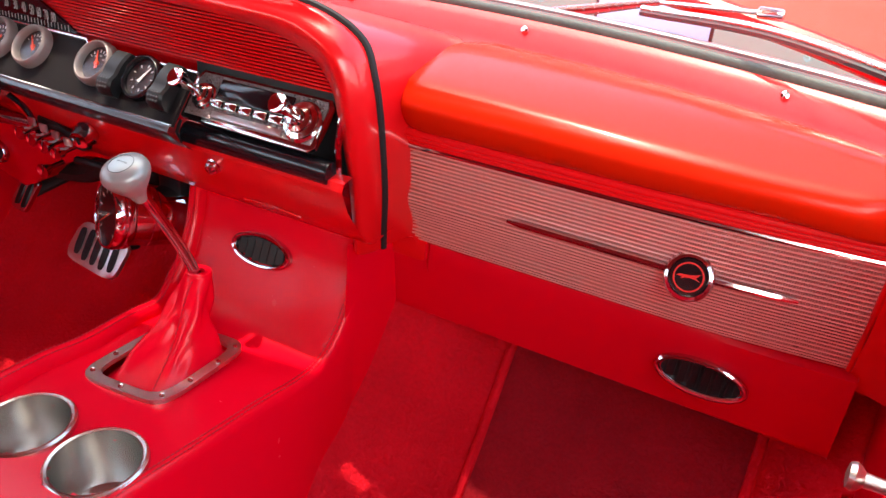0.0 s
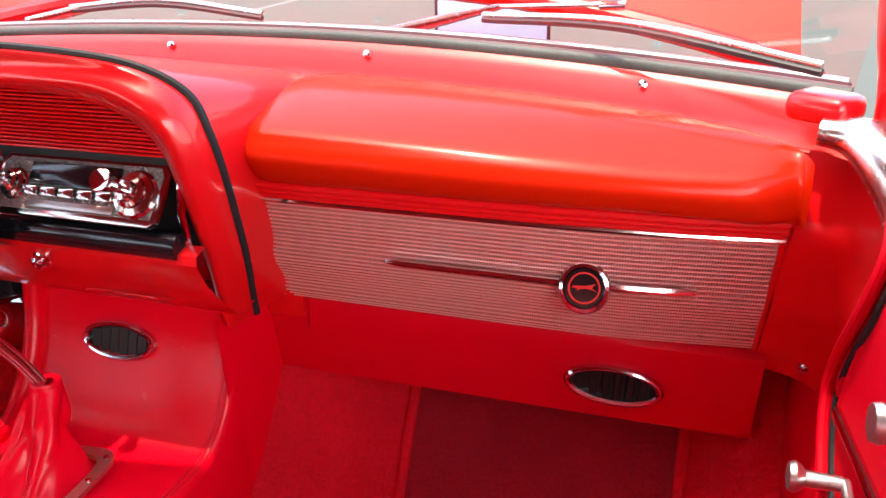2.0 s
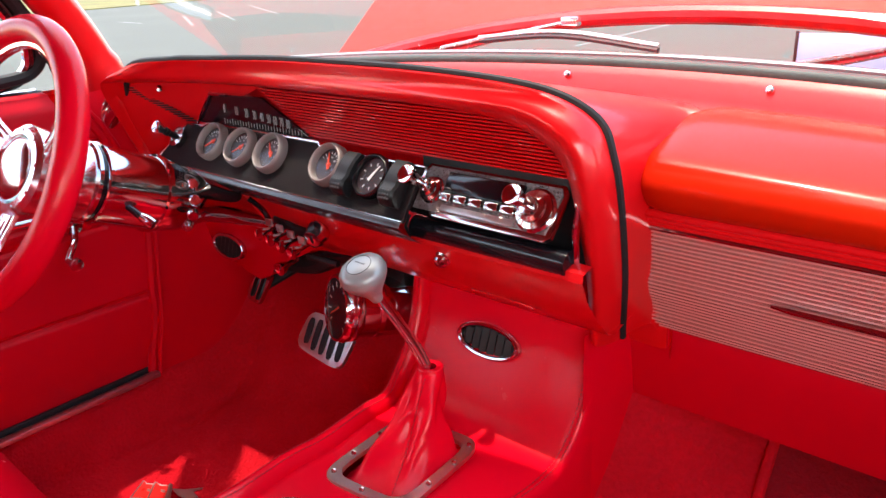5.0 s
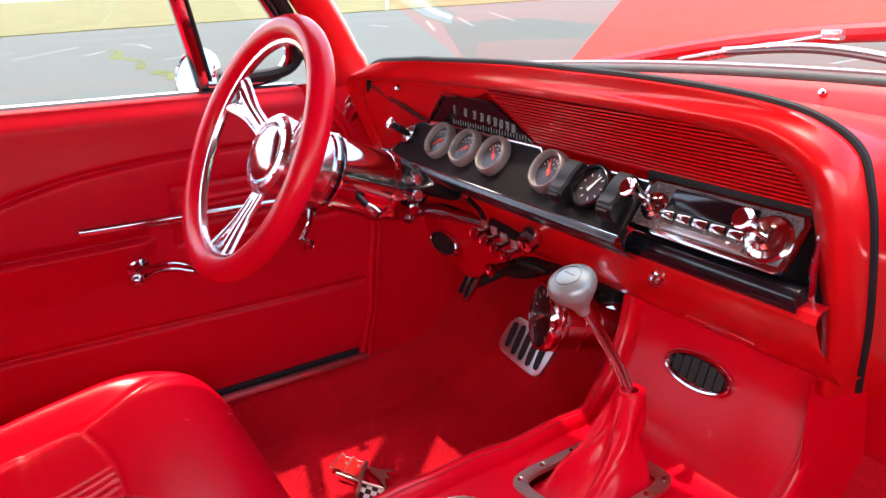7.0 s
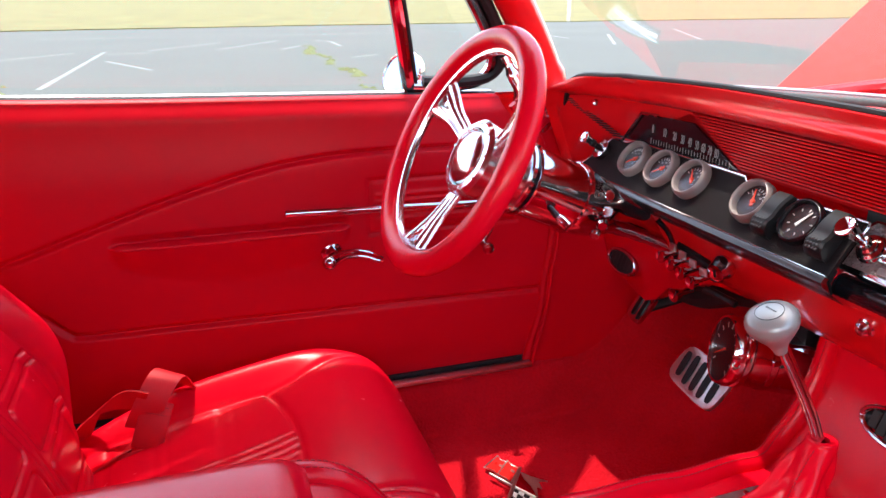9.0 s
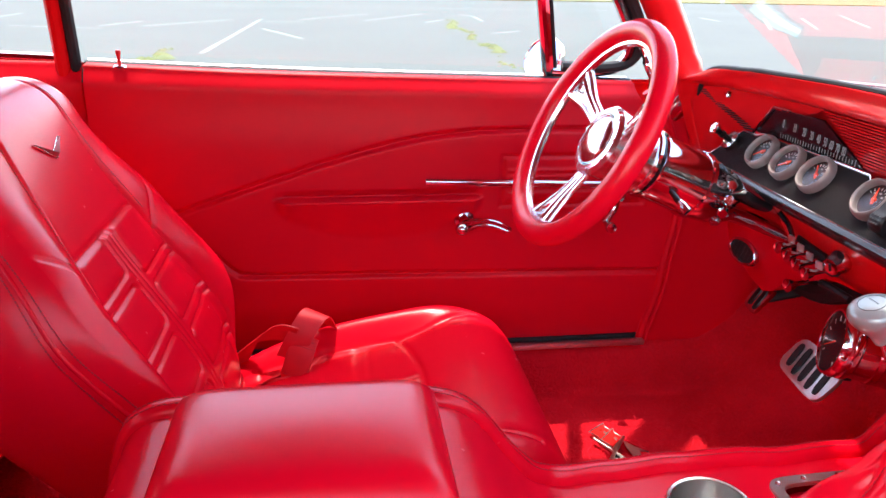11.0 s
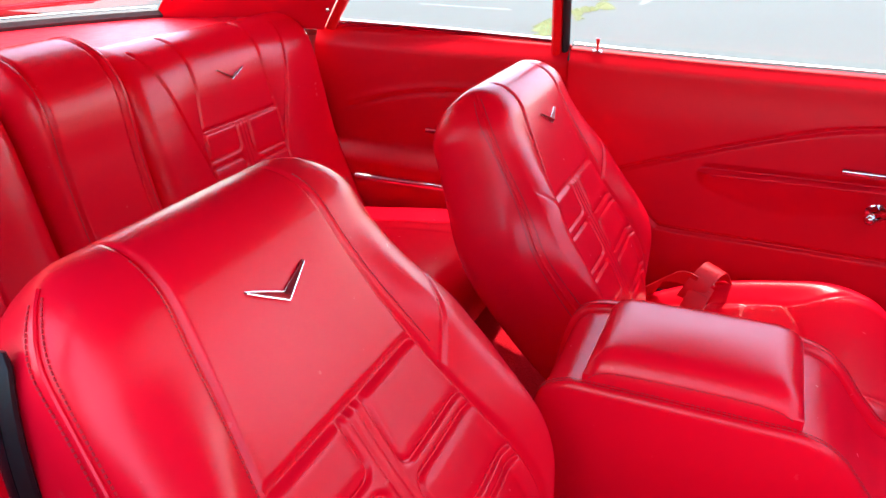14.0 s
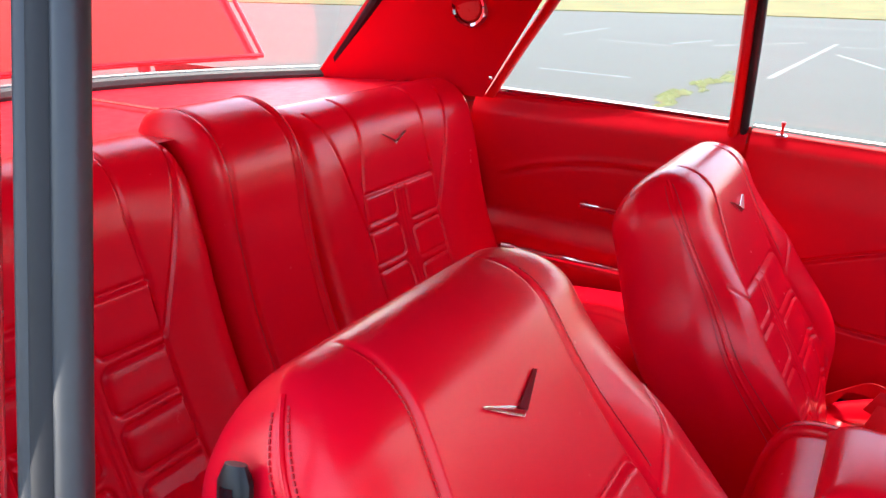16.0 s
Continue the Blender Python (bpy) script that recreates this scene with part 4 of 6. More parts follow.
def vent(at, normal, a, b, parent, tilt=0.0):
    m = facing(at, normal) @ pose(0, 0, 0.004, 0, 0, tilt)
    v = part("air_vent", ring_plate(oval(a, b, 48), oval(a * 0.84, b * 0.74, 48), 0.006, m), CHROME, parent, "oval chrome-rimmed air vent with black louvres")
    part("lip", tube([m @ Vector((x, y, 0.006)) for x, y in oval(a * 0.92, b * 0.87, 48)], 0.0032, 8, closed=True), CHROME, v)
    part("recess", slab(oval(a * 0.86, b * 0.77, 40), 0.002, m @ pose(0, 0, -0.001)), BLACK, v)
    for k in range(6):
        x = lerp(-a * 0.62, a * 0.62, k / 5)
        h = b * 0.70 * math.sqrt(max(0, 1 - (x / (a * 0.84)) ** 2)) * 2
        part("louvre", rbox((a * 0.20, h, 0.002), 0.0006, m @ pose(x, 0, 0.0035) @ pose(0, 0, 0, 0, 32, 0), 1), BLACK, v)
    return v


vent((0.548, face_y(0.668) - 0.002, 0.674), (0, -0.985, 0.12), 0.056, 0.0235, dash, -2)

# dashboard's right end, the curved red panel down to the kick panel
rows = []
for j in range(15):
    z = lerp(0.715, 0.968, j / 14)
    ya = face_y(min(z, 0.9)) + 0.02 + 0.035 * bump_edge(z - 0.90, 0.07)
    inner = Vector((lerp(0.694, 0.704, bump_edge(z - 0.86, 0.1)), ya - 0.004, z))
    outer = Vector((0.764, curve_at([(0.70, 0.78), (0.736, 0.768), (0.865, 0.719), (0.95, 0.672), (1.0, 0.66)], z), z))
    rows.append([inner.lerp(outer, u / 10) + Vector((0.016 * math.sin(math.pi * u / 10), 0.016 * math.sin(math.pi * u / 10), 0)) for u in range(11)])
part("end_panel", loft(rows), PAINT, dash, "glossy red end panel beside the door", sharp=70)
part("screw", lathe([(0.0, 0.003), (0.004, 0.004), (0.007, 0.0)], 14, facing(rows[1][4], (-0.8, -0.6, 0))), CHROME, dash)
# windlace down the door opening
lace = smooth_line([(0.752, 0.715, 0.962), (0.748, 0.688, 0.930), (0.744, 0.7, 0.878), (0.744, 0.74, 0.813), (0.744, 0.755, 0.767), (0.744, 0.738, 0.729), (0.744, 0.697, 0.692)], 6)
part("windlace", tube(lace, 0.0058, 10), VINYL, dash, "red windlace beside the door opening")
part("gap_seal", tube([p + Vector((0.008, -0.009, -0.002)) for p in lace], 0.0042, 8), DARKRUBBER, dash)
part("pillar_stop", rbox((0.056, 0.045, 0.026), 0.010, pose(0.708, 0.815, 1.010, 0, 0, -38), 3), PAINT, dash, "red moulded stop at the windscreen's corner")

# instrument binnacle: a hood that sweeps over the top and down the right side
# stations: inner edge, lip, piping, outer edge
ST = [
    ((-0.722, 0.660, 0.885), (-0.742, 0.650, 0.888), (-0.755, 0.67, 0.90), (-0.76, 0.76, 0.92)),
    ((-0.728, 0.636, 0.955), (-0.748, 0.622, 0.965), (-0.757, 0.66, 0.975), (-0.76, 0.76, 0.965)),
    ((-0.722, 0.624, 1.006), (-0.740, 0.602, 1.024), (-0.744, 0.665, 1.034), (-0.748, 0.77, 1.000)),
    ((-0.665, 0.642, 1.016), (-0.665, 0.611, 1.036), (-0.665, 0.700, 1.045), (-0.672, 0.800, 1.004)),
    ((-0.60, 0.655, 1.018), (-0.60, 0.624, 1.038), (-0.60, 0.715, 1.047), (-0.60, 0.825, 1.003)),
    ((-0.45, 0.680, 1.020), (-0.45, 0.648, 1.040), (-0.45, 0.745, 1.049), (-0.45, 0.885, 1.000)),
    ((-0.30, 0.688, 1.020), (-0.30, 0.658, 1.040), (-0.30, 0.752, 1.049), (-0.30, 0.925, 0.998)),
    ((-0.15, 0.690, 1.019), (-0.15, 0.662, 1.040), (-0.15, 0.752, 1.048), (-0.15, 0.950, 0.997)),
    ((-0.02, 0.690, 1.015), (-0.01, 0.662, 1.038), (0.00, 0.738, 1.044), (0.00, 0.958, 0.996)),
    ((0.045, 0.690, 1.006), (0.070, 0.662, 1.030), (0.090, 0.715, 1.037), (0.12, 0.945, 0.994)),
    ((0.085, 0.690, 0.990), (0.120, 0.663, 1.010), (0.142, 0.705, 1.016), (0.165, 0.900, 0.985)),
    ((0.107, 0.692, 0.965), (0.140, 0.666, 0.978), (0.156, 0.708, 0.980), (0.172, 0.830, 0.965)),
    ((0.116, 0.696, 0.930), (0.147, 0.672, 0.938), (0.160, 0.716, 0.938), (0.172, 0.800, 0.935)),
    ((0.119, 0.706, 0.885), (0.146, 0.686, 0.888), (0.158, 0.730, 0.886), (0.168, 0.795, 0.885)),
    ((0.118, 0.722, 0.830), (0.140, 0.706, 0.832), (0.152, 0.748, 0.830), (0.160, 0.810, 0.830)),
    ((0.113, 0.738, 0.775), (0.130, 0.726, 0.772), (0.141, 0.768, 0.770), (0.150, 0.825, 0.770)),
    ((0.111, 0.745, 0.748), (0.126, 0.736, 0.744), (0.136, 0.778, 0.743), (0.146, 0.830, 0.743)),
]
for k in range(1, 10):
    a, b, c, d = (Vector(v) for v in ST[k])
    eye = Vector((0.53, 0.05, 1.176))
    fall = 0.010 * (1 - bump_edge(k - 7, 3))
    b = b + Vector((0, 0.004, -fall))
    reach = b.y + lerp(0.018, 0.034, bump_edge(k - 7, 3))
    c = eye + (c - eye) * ((reach - eye.y) / (c.y - eye.y))
    ST[k] = (tuple(a), tuple(b), tuple(c), tuple(d))
lanes = [smooth_line([s[k] for s in ST], 6) for k in range(4)]
hood_rows = []
for a, b, c, d in zip(*lanes):
    deep = Vector((0, 0.05, 0))
    hood_rows.append([a + deep] + smooth_line([a, a.lerp(b, 0.5) + (a - c) * 0.06, b, b.lerp(c, 0.5) + (b - a) * 0.16, c, c.lerp(d, 0.5) + Vector((0, 0, 0.003)), d], 3))
part("instrument_hood", loft(hood_rows), PAINT, dash, "glossy red instrument hood with rounded lip", sharp=60)
part("piping", tube([p + Vector((0.0, -0.002, 0.001)) for p in lanes[2][6:]], 0.0048, 8), DARKRUBBER, dash, "black rubber piping round the hood")
# side of the hood towards the passenger pad
part("hood_side", loft([[d, d + Vector((0.012, 0.02, -0.03)), Vector((0.17, max(d.y, 0.84), d.z - 0.05))] for d in lanes[3][56:]]), PAINT, dash)

# ribbed fascia under the hood
fascia = part("fascia", loft([[(x, 0.716, z) for x in (-0.70, -0.3, 0.13)] for z in (0.945, 1.025)]), PAINT, dash, "red ribbed fascia under the hood")
NRB = 15
for q in range(NRB):
    z = lerp(0.957, 1.0145, q / (NRB - 1))
    xr = curve_at([(0.95, 0.127), (0.985, 0.113), (1.018, 0.045)], z)
    xl = lerp(-0.300, -0.415, (z - 0.950) / 0.06)
    part("rib", rbox((xr - xl, 0.018, 0.0021), 0.0008, pose((xl + xr) / 2, 0.7005, z), 1), PAINT, fascia)
wing = [[(-0.722, 0.662, 0.885), (-0.728, 0.638, 0.955), (-0.720, 0.628, 1.010)], [(-0.700, 0.668, 0.892), (-0.675, 0.655, 0.952), (-0.665, 0.645, 1.016)],
        [(-0.675, 0.676, 0.905), (-0.620, 0.688, 0.955), (-0.570, 0.690, 1.020)], [(-0.66, 0.69, 0.92), (-0.585, 0.699, 0.957), (-0.41, 0.7, 1.022)]]
part("left_wing", loft([smooth_line(w, 6) for w in wing]), PAINT, dash, "red panel left of the speedometer")
for q in range(16):
    v = q / 15
    part("slot", rbox((0.020, 0.004, 0.0020), 0, pose(lerp(-0.700, -0.605, v), lerp(0.636, 0.683, v), lerp(1.006, 0.952, v), 0, 0, 26), 1), BLACK, dash)
part("screw", lathe([(0.0, 0.003), (0.004, 0.004), (0.006, 0.0)], 14, facing((-0.640, 0.655, 1.006), (0.4, -0.9, 0.1))), CHROME, dash)

# speedometer window: dark, slanted, with figures
speedo = part("speedometer", slab([(-0.594, 0.950), (-0.545, 0.998), (-0.415, 1.002), (-0.306, 0.953)], 0.004, facing((0, 0.694, 0), (0, -1, 0))), GLOSSBLACK, dash, "dark speedometer window with white figures")
for a, b in (((-0.596, 0.948), (-0.546, 0.999)), ((-0.546, 0.999), (-0.50, 1.0005))):
    part("frame", tube([(a[0], 0.688, a[1]), (b[0], 0.688, b[1])], 0.003, 8), CHROME, speedo)
for k, body_text in enumerate(("0", "10", "20", "30", "40", "50", "60", "70", "80")):
    x = (-0.512, -0.480, -0.454, -0.434, -0.416, -0.399, -0.384, -0.369, -0.354)[k]
    text_mesh(body_text, 0.0165, facing((x, 0.6885, 0.978 - 0.0012 * k), (0, -1, 0)) @ Matrix.Diagonal((0.55, 1.15, 1, 1)), "figure", DIALGREY, speedo)
for k in range(28):
    x = lerp(-0.515, -0.325, k / 27)
    part("tick", rbox((0.0012, 0.0006, 0.006 if k % 3 else 0.009), 0, pose(x, 0.6885, 0.959), 1), DIALGREY, speedo)

# black instrument panel
face_m = facing((0.0156, 0.6625, 0.9112), (0, -0.81, 0.586)) @ Matrix.Scale(0.97, 4)
gm = face_m
ip = part("instrument_panel", slab([(-0.700, -0.034), (-0.652, 0.040), (-0.605, 0.040), (-0.592, 0.046), (-0.31, 0.046), (-0.30, 0.038), (-0.105, 0.038), (-0.105, -0.035), (-0.16, -0.035), (-0.62, -0.036)], 0.005, gm, 0.001), PANELBLACK, dash, "textured black instrument panel")
part("chrome_edge", tube([gm @ Vector((x, y, 0.005)) for x, y in ((-0.700, -0.034), (-0.652, 0.041), (-0.605, 0.041), (-0.592, 0.047), (-0.31, 0.047), (-0.30, 0.039), (-0.10, 0.039))], 0.0024, 8), DIMCHROME, ip, "thin chrome edging")
part("bottom_edge", loft([[gm @ Vector((x, lerp(-0.034, -0.036, (x + 0.70) / 0.6) + dy, dz)) for x in (-0.700, -0.62, -0.36, -0.105)] for dy, dz in ((0.003, 0.005), (0.001, 0.0065), (-0.003, 0.0075), (-0.008, 0.0070), (-0.011, 0.001), (-0.011, -0.05))]), BEVEL, ip, "bright bevelled lower edge")


def gauge(x, z, r, angle, kind):
    m = face_m @ pose(x, (z - 0.903) / 0.81, 0.005)
    ringed = [(r * 0.76, 0.002), (r * 0.78, 0.011), (r * 0.81, 0.0142), (r * 0.86, 0.0154), (r * 0.92, 0.0145), (r * 0.975, 0.0105), (r, 0.004), (r, -0.002)]
    thin = [(r * 0.80, 0.002), (r * 0.83, 0.010), (r * 0.88, 0.0120), (r * 0.95, 0.0115), (r, 0.008), (r * 1.01, -0.002)]
    g = part("gauge", lathe(ringed if kind else thin, 40, m), RINGGREY if kind else GLOSSBLACK, ip, "round dial with a wide warm grey ring" if kind else "round clock in a black ring", sharp=60)
    part("dial", lathe([(0.0, 0.004), (r * 0.82, 0.004), (r * 0.82, 0.002)], 32, m), DIALFACE, g)
    for k in range(9):
        a = radians(150 - 150 * k / 8) if kind else radians(40 * k)
        part("tick", rbox((0.0040, 0.0010, 0.0006), 0, m @ pose(math.cos(a) * r * 0.55, math.sin(a) * r * 0.55, 0.0046, 0, 0, math.degrees(a)), 1), WHITE, g)
    for k in range(3 if kind else 0):
        a = radians(125 - 45 * k)
        part("figure_bar", rbox((0.0042, 0.0026, 0.0006), 0, m @ pose(math.cos(a) * r * 0.36, math.sin(a) * r * 0.36, 0.0046), 1), DIALGREY, g)
    a = radians(angle)
    part("needle", slab([(-0.007, -0.0022), (r * 0.58, -0.0006), (r * 0.58, 0.0006), (-0.007, 0.0022)], 0.001, m @ pose(0, 0, 0.0050, 0, 0, angle)), NEEDLE if kind else WHITE, g)
    if kind:
        part("hub", lathe([(0.0, 0.0030), (0.0028, 0.0028), (0.0038, 0.0)], 14, m @ pose(0, 0, 0.004)), NEEDLE, g)
    part("glass", lathe([(0.0, 0.0095), (r * 0.79, 0.0085), (r * 0.79, 0.008)], 32, m), LENS, g).visible_shadow = False
    return g


for x, ang in ((-0.553, 215), (-0.476, 215), (-0.399, 125), (-0.268, 110)):
    gauge(x, 0.917, 0.0315, ang, 1)
gauge(-0.180, 0.914, 0.0305, 60, 0)
for x in (-0.219, -0.128):
    m = face_m @ pose(x, 0.009, 0.008)
    rows = []
    for k in range(13):
        v = lerp(-0.030, 0.030, k / 12)
        d = 0.004 + 0.012 * math.cos(v / 0.030 * 1.35) ** 0.7 + 0.006 * bump_edge(-v - 0.004, 0.012) * bump_edge(0.030 + v, 0.006)
        rows.append([m @ Vector(p) for p in ((-0.0135, v, 0), (-0.0135, v, d), (-0.0105, v, d + 0.003), (0.0105, v, d + 0.003), (0.0135, v, d), (0.0135, v, 0))])
    sw = part("rocker_switch", loft(rows, caps=True), BLACK, ip, "large black rocker switch", sharp=40)
    for q in range(12):
        u, v = lerp(-0.007, 0.007, (q % 4) / 3), lerp(-0.024, -0.014, (q // 4) / 2)
        part("dimple", lathe([(0.0, 0.001), (0.0018, 0.0)], 8, m @ pose(u, v, 0.0070 + 0.012 * math.cos(v / 0.030 * 1.35) ** 0.7 + 0.006)), RUBBER, sw)
# thin metal tube standing in for the bright reflection along the dark edge
part("bright_line", tube([gm @ Vector((x, lerp(-0.034, -0.036, (x + 0.70) / 0.6) + 0.0015, 0.0068)) for x in (-0.700, -0.62, -0.36, -0.105)], 0.0011, 8), DIMCHROME, ip)
# headlamp switch at the left end
m = face_m @ pose(-0.652, 0.012, 0.006) @ Matrix.Scale(0.8, 4)
hs = part("headlamp_switch", lathe([(0.022, 0.0), (0.022, 0.007), (0.022, 0.013), (0.013, 0.016), (0.012, 0.011), (0.007, 0.011)], 32, m), DIMCHROME, ip, "chrome headlamp switch with a chrome pull knob", sharp=60)
part("shaft", lathe([(0.0065, 0.010), (0.0065, 0.030), (0.0085, 0.032), (0.0085, 0.040), (0.0, 0.040)], 20, m), BLACK, hs)
part("knob", lathe([(0.006, 0.039), (0.0085, 0.048), (0.013, 0.060), (0.0125, 0.063), (0.004, 0.0615), (0.0, 0.060)], 24, m), CHROME, hs)

# radio
rm = facing((0.004, 0.694, 0.9155), (0, -0.82, 0.57))
radio_bay = part("radio_bay", rbox((0.245, 0.02, 0.10), 0.003, pose(0.012, 0.716, 0.905)), BLACK, dash, "black recess round the radio")
radio = part("radio", slab([(-0.108, -0.034), (-0.106, 0.020), (-0.098, 0.030), (0.098, 0.030), (0.104, 0.022), (0.098, -0.030), (0.090, -0.036), (-0.104, -0.036)], 0.007, rm, 0.002), DIMCHROME, dash, "chrome push-button car radio with grained faceplate")
part("faceplate", slab([(-0.102, -0.030), (-0.100, 0.018), (-0.094, 0.026), (0.094, 0.026), (0.098, 0.018), (0.092, -0.028)], 0.0012, rm @ pose(0, 0, 0.0068)), surface("grained_chrome", (0.30, 0.27, 0.27), 0.30, metal=1, vary=0.5, scale=30, grain=1.0, grain_scale=300, cell=True, wave=0.8), radio)
part("dial_window", rbox((0.112, 0.026, 0.006), 0.002, rm @ pose(-0.006, 0.009, 0.0085)), GLOSSBLACK, radio, "dark tuning dial window")
part("lower_strip", rbox((0.108, 0.008, 0.003), 0.001, rm @ pose(-0.005, -0.023, 0.0085)), SATIN, radio)
for k in range(5):
    part("push_button", rbox((0.019, 0.010, 0.012), 0.002, rm @ pose(lerp(-0.052, 0.040, k / 4), -0.011, 0.012)), DIMCHROME, radio)
for x in (-0.080, 0.072):
    b = part("dial_ring", lathe([(0.0255, 0.0), (0.0255, 0.003), (0.0225, 0.005), (0.0225, 0.008), (0.0165, 0.010), (0.0160, 0.014), (0.011, 0.016), (0.010, 0.022), (0.005, 0.023)], 30, rm @ pose(x, -0.004, 0.007) @ Matrix.Diagonal((1, 1, 1, 1) if x > 0 else (0.68, 0.68, 0.9, 1))), DIMCHROME, radio)
    part("shaft", lathe([(0.005, 0.016), (0.0050, 0.030), (0.0068, 0.033), (0.0112, 0.053), (0.0118, 0.056), (0.0106, 0.0568), (0.0, 0.0525)], 24, rm @ pose(x, -0.004, 0.007)), CHROME, b, "cone-shaped chrome radio knob")
roll = part("lower_roll", tube([(lerp(-0.104, 0.122, k / 60), 0.683, 0.8655) for k in range(61)], [0.0170 + 0.0005 * (k % 2) for k in range(61)], 18, flat=0.9), GLOSSBLACK, dash, "black ribbed roll below the radio", sharp=70)
part("tie", tube([(-0.106, 0.672, 0.884), (-0.106, 0.664, 0.870), (-0.106, 0.672, 0.855)], 0.0022, 8), BLACK, roll)
part("bay_chrome", tube([(0.128, 0.690, 0.944), (0.126, 0.684, 0.90), (0.124, 0.690, 0.862)], 0.004, 8), CHROME, dash)

# lower panel below the instruments
xs = [lerp(-0.665, 0.126, k / 24) for k in range(25)]


def lp_bottom(x):
    return 0.764 + 0.0 * x if x > -0.24 else lerp(0.764, 0.775, bump_edge(-0.24 - x, 0.2))


rows = []
for v, y, z in ((0, 0.690, 0.866), (0.03, 0.672, 0.862), (0.1, 0.670, 0.852), (0.35, 0.682, 0.825), (0.7, 0.706, 0.792), (0.94, 0.728, 0.768), (1.0, 0.742, 0.763), (1.05, 0.80, 0.775)):
    rows.append([(x + 0.018 * bump_edge(x + 0.1, 0.2), y, z) for x in xs])
part("lower_panel", loft(rows), PAINT, dash, "glossy red lower dashboard panel")
part("emboss", tube(smooth_line([(-0.045, 0.716, 0.780), (0.0, 0.7155, 0.7845), (0.05, 0.716, 0.781)], 5), 0.0022, 8), PAINT, dash)
m = facing((-0.060, 0.682, 0.834), (0, -0.91, -0.40)) @ Matrix.Scale(0.72, 4)
li = part("lighter", lathe([(0.0165, 0.0), (0.0165, 0.004), (0.0125, 0.008), (0.0125, 0.014), (0.009, 0.0185), (0.003, 0.0195), (0.0, 0.017)], 24, m), CHROME, dash, "chrome cigarette lighter knob")
m = facing((-0.292, 0.675, 0.826), (0.25, -0.91, -0.35))
ig = part("ignition_switch", lathe([(0.017, 0.0), (0.018, 0.006), (0.015, 0.014), (0.013, 0.022), (0.0, 0.023)], 24, m), CHROME, dash, "chrome ignition lock")
part("key_slot", rbox((0.003, 0.011, 0.003), 0, m @ pose(0, 0, 0.0225), 1), BLACK, ig)
# row of small switches
bank = part("switch_bank", rbox((0.10, 0.018, 0.022), 0.004, pose(-0.365, 0.690, 0.806, 0, 8, 0)), BLACK, dash, "row of small chrome pull switches")
for k in range(4):
    m = facing((-0.395 + 0.025 * k, 0.674, 0.813 - 0.0045 * k), (0.1, -0.97, -0.1))
    kn = part("pull_switch", lathe([(0.004, 0.0), (0.004, 0.02), (0.0075, 0.026), (0.0095, 0.036), (0.0, 0.034)], 18, m), CHROME, bank)
    part("plate", rbox((0.014, 0.012, 0.003), 0.001, m @ pose(0, 0.010, 0.012)), SATIN, kn)
m = facing((-0.352, 0.672, 0.768), (0.1, -0.97, -0.1))
part("pull_switch", lathe([(0.004, 0.0), (0.004, 0.02), (0.0075, 0.026), (0.0105, 0.036), (0.0, 0.033)], 18, m), CHROME, bank)
part("cable_end", tube([(-0.345, 0.69, 0.768), (-0.325, 0.69, 0.770), (-0.29, 0.70, 0.765)], 0.006, 8), BLACK, bank)

# under-dash panel at the driver's knees
rows = []
for v in range(9):
    s = v / 8
    rows.append([(x, lerp(0.742, 0.775, s), lerp(0.79, curve_at([(-0.75, 0.66), (-0.61, 0.632), (-0.53, 0.693), (-0.42, 0.735), (-0.25, 0.75)], x), s)) for x in [lerp(-0.755, -0.21, k / 16) for k in range(17)]])
rows.append([(x, 0.99, z + 0.02) for x, y, z in rows[-1]])
kp = part("knee_panel", loft(rows), VINYL, dash, "red vinyl panel below the steering column")
vent((-0.668, 0.758, 0.694), (0.05, -0.97, 0.25), 0.048, 0.0235, dash, -4)
part("loom", tube(smooth_line([(-0.62, 0.83, 0.655), (-0.54, 0.84, 0.66), (-0.45, 0.84, 0.70), (-0.38, 0.83, 0.72)], 5), 0.020, 8), DARKRUBBER, dash, "black wiring loom under the dash")

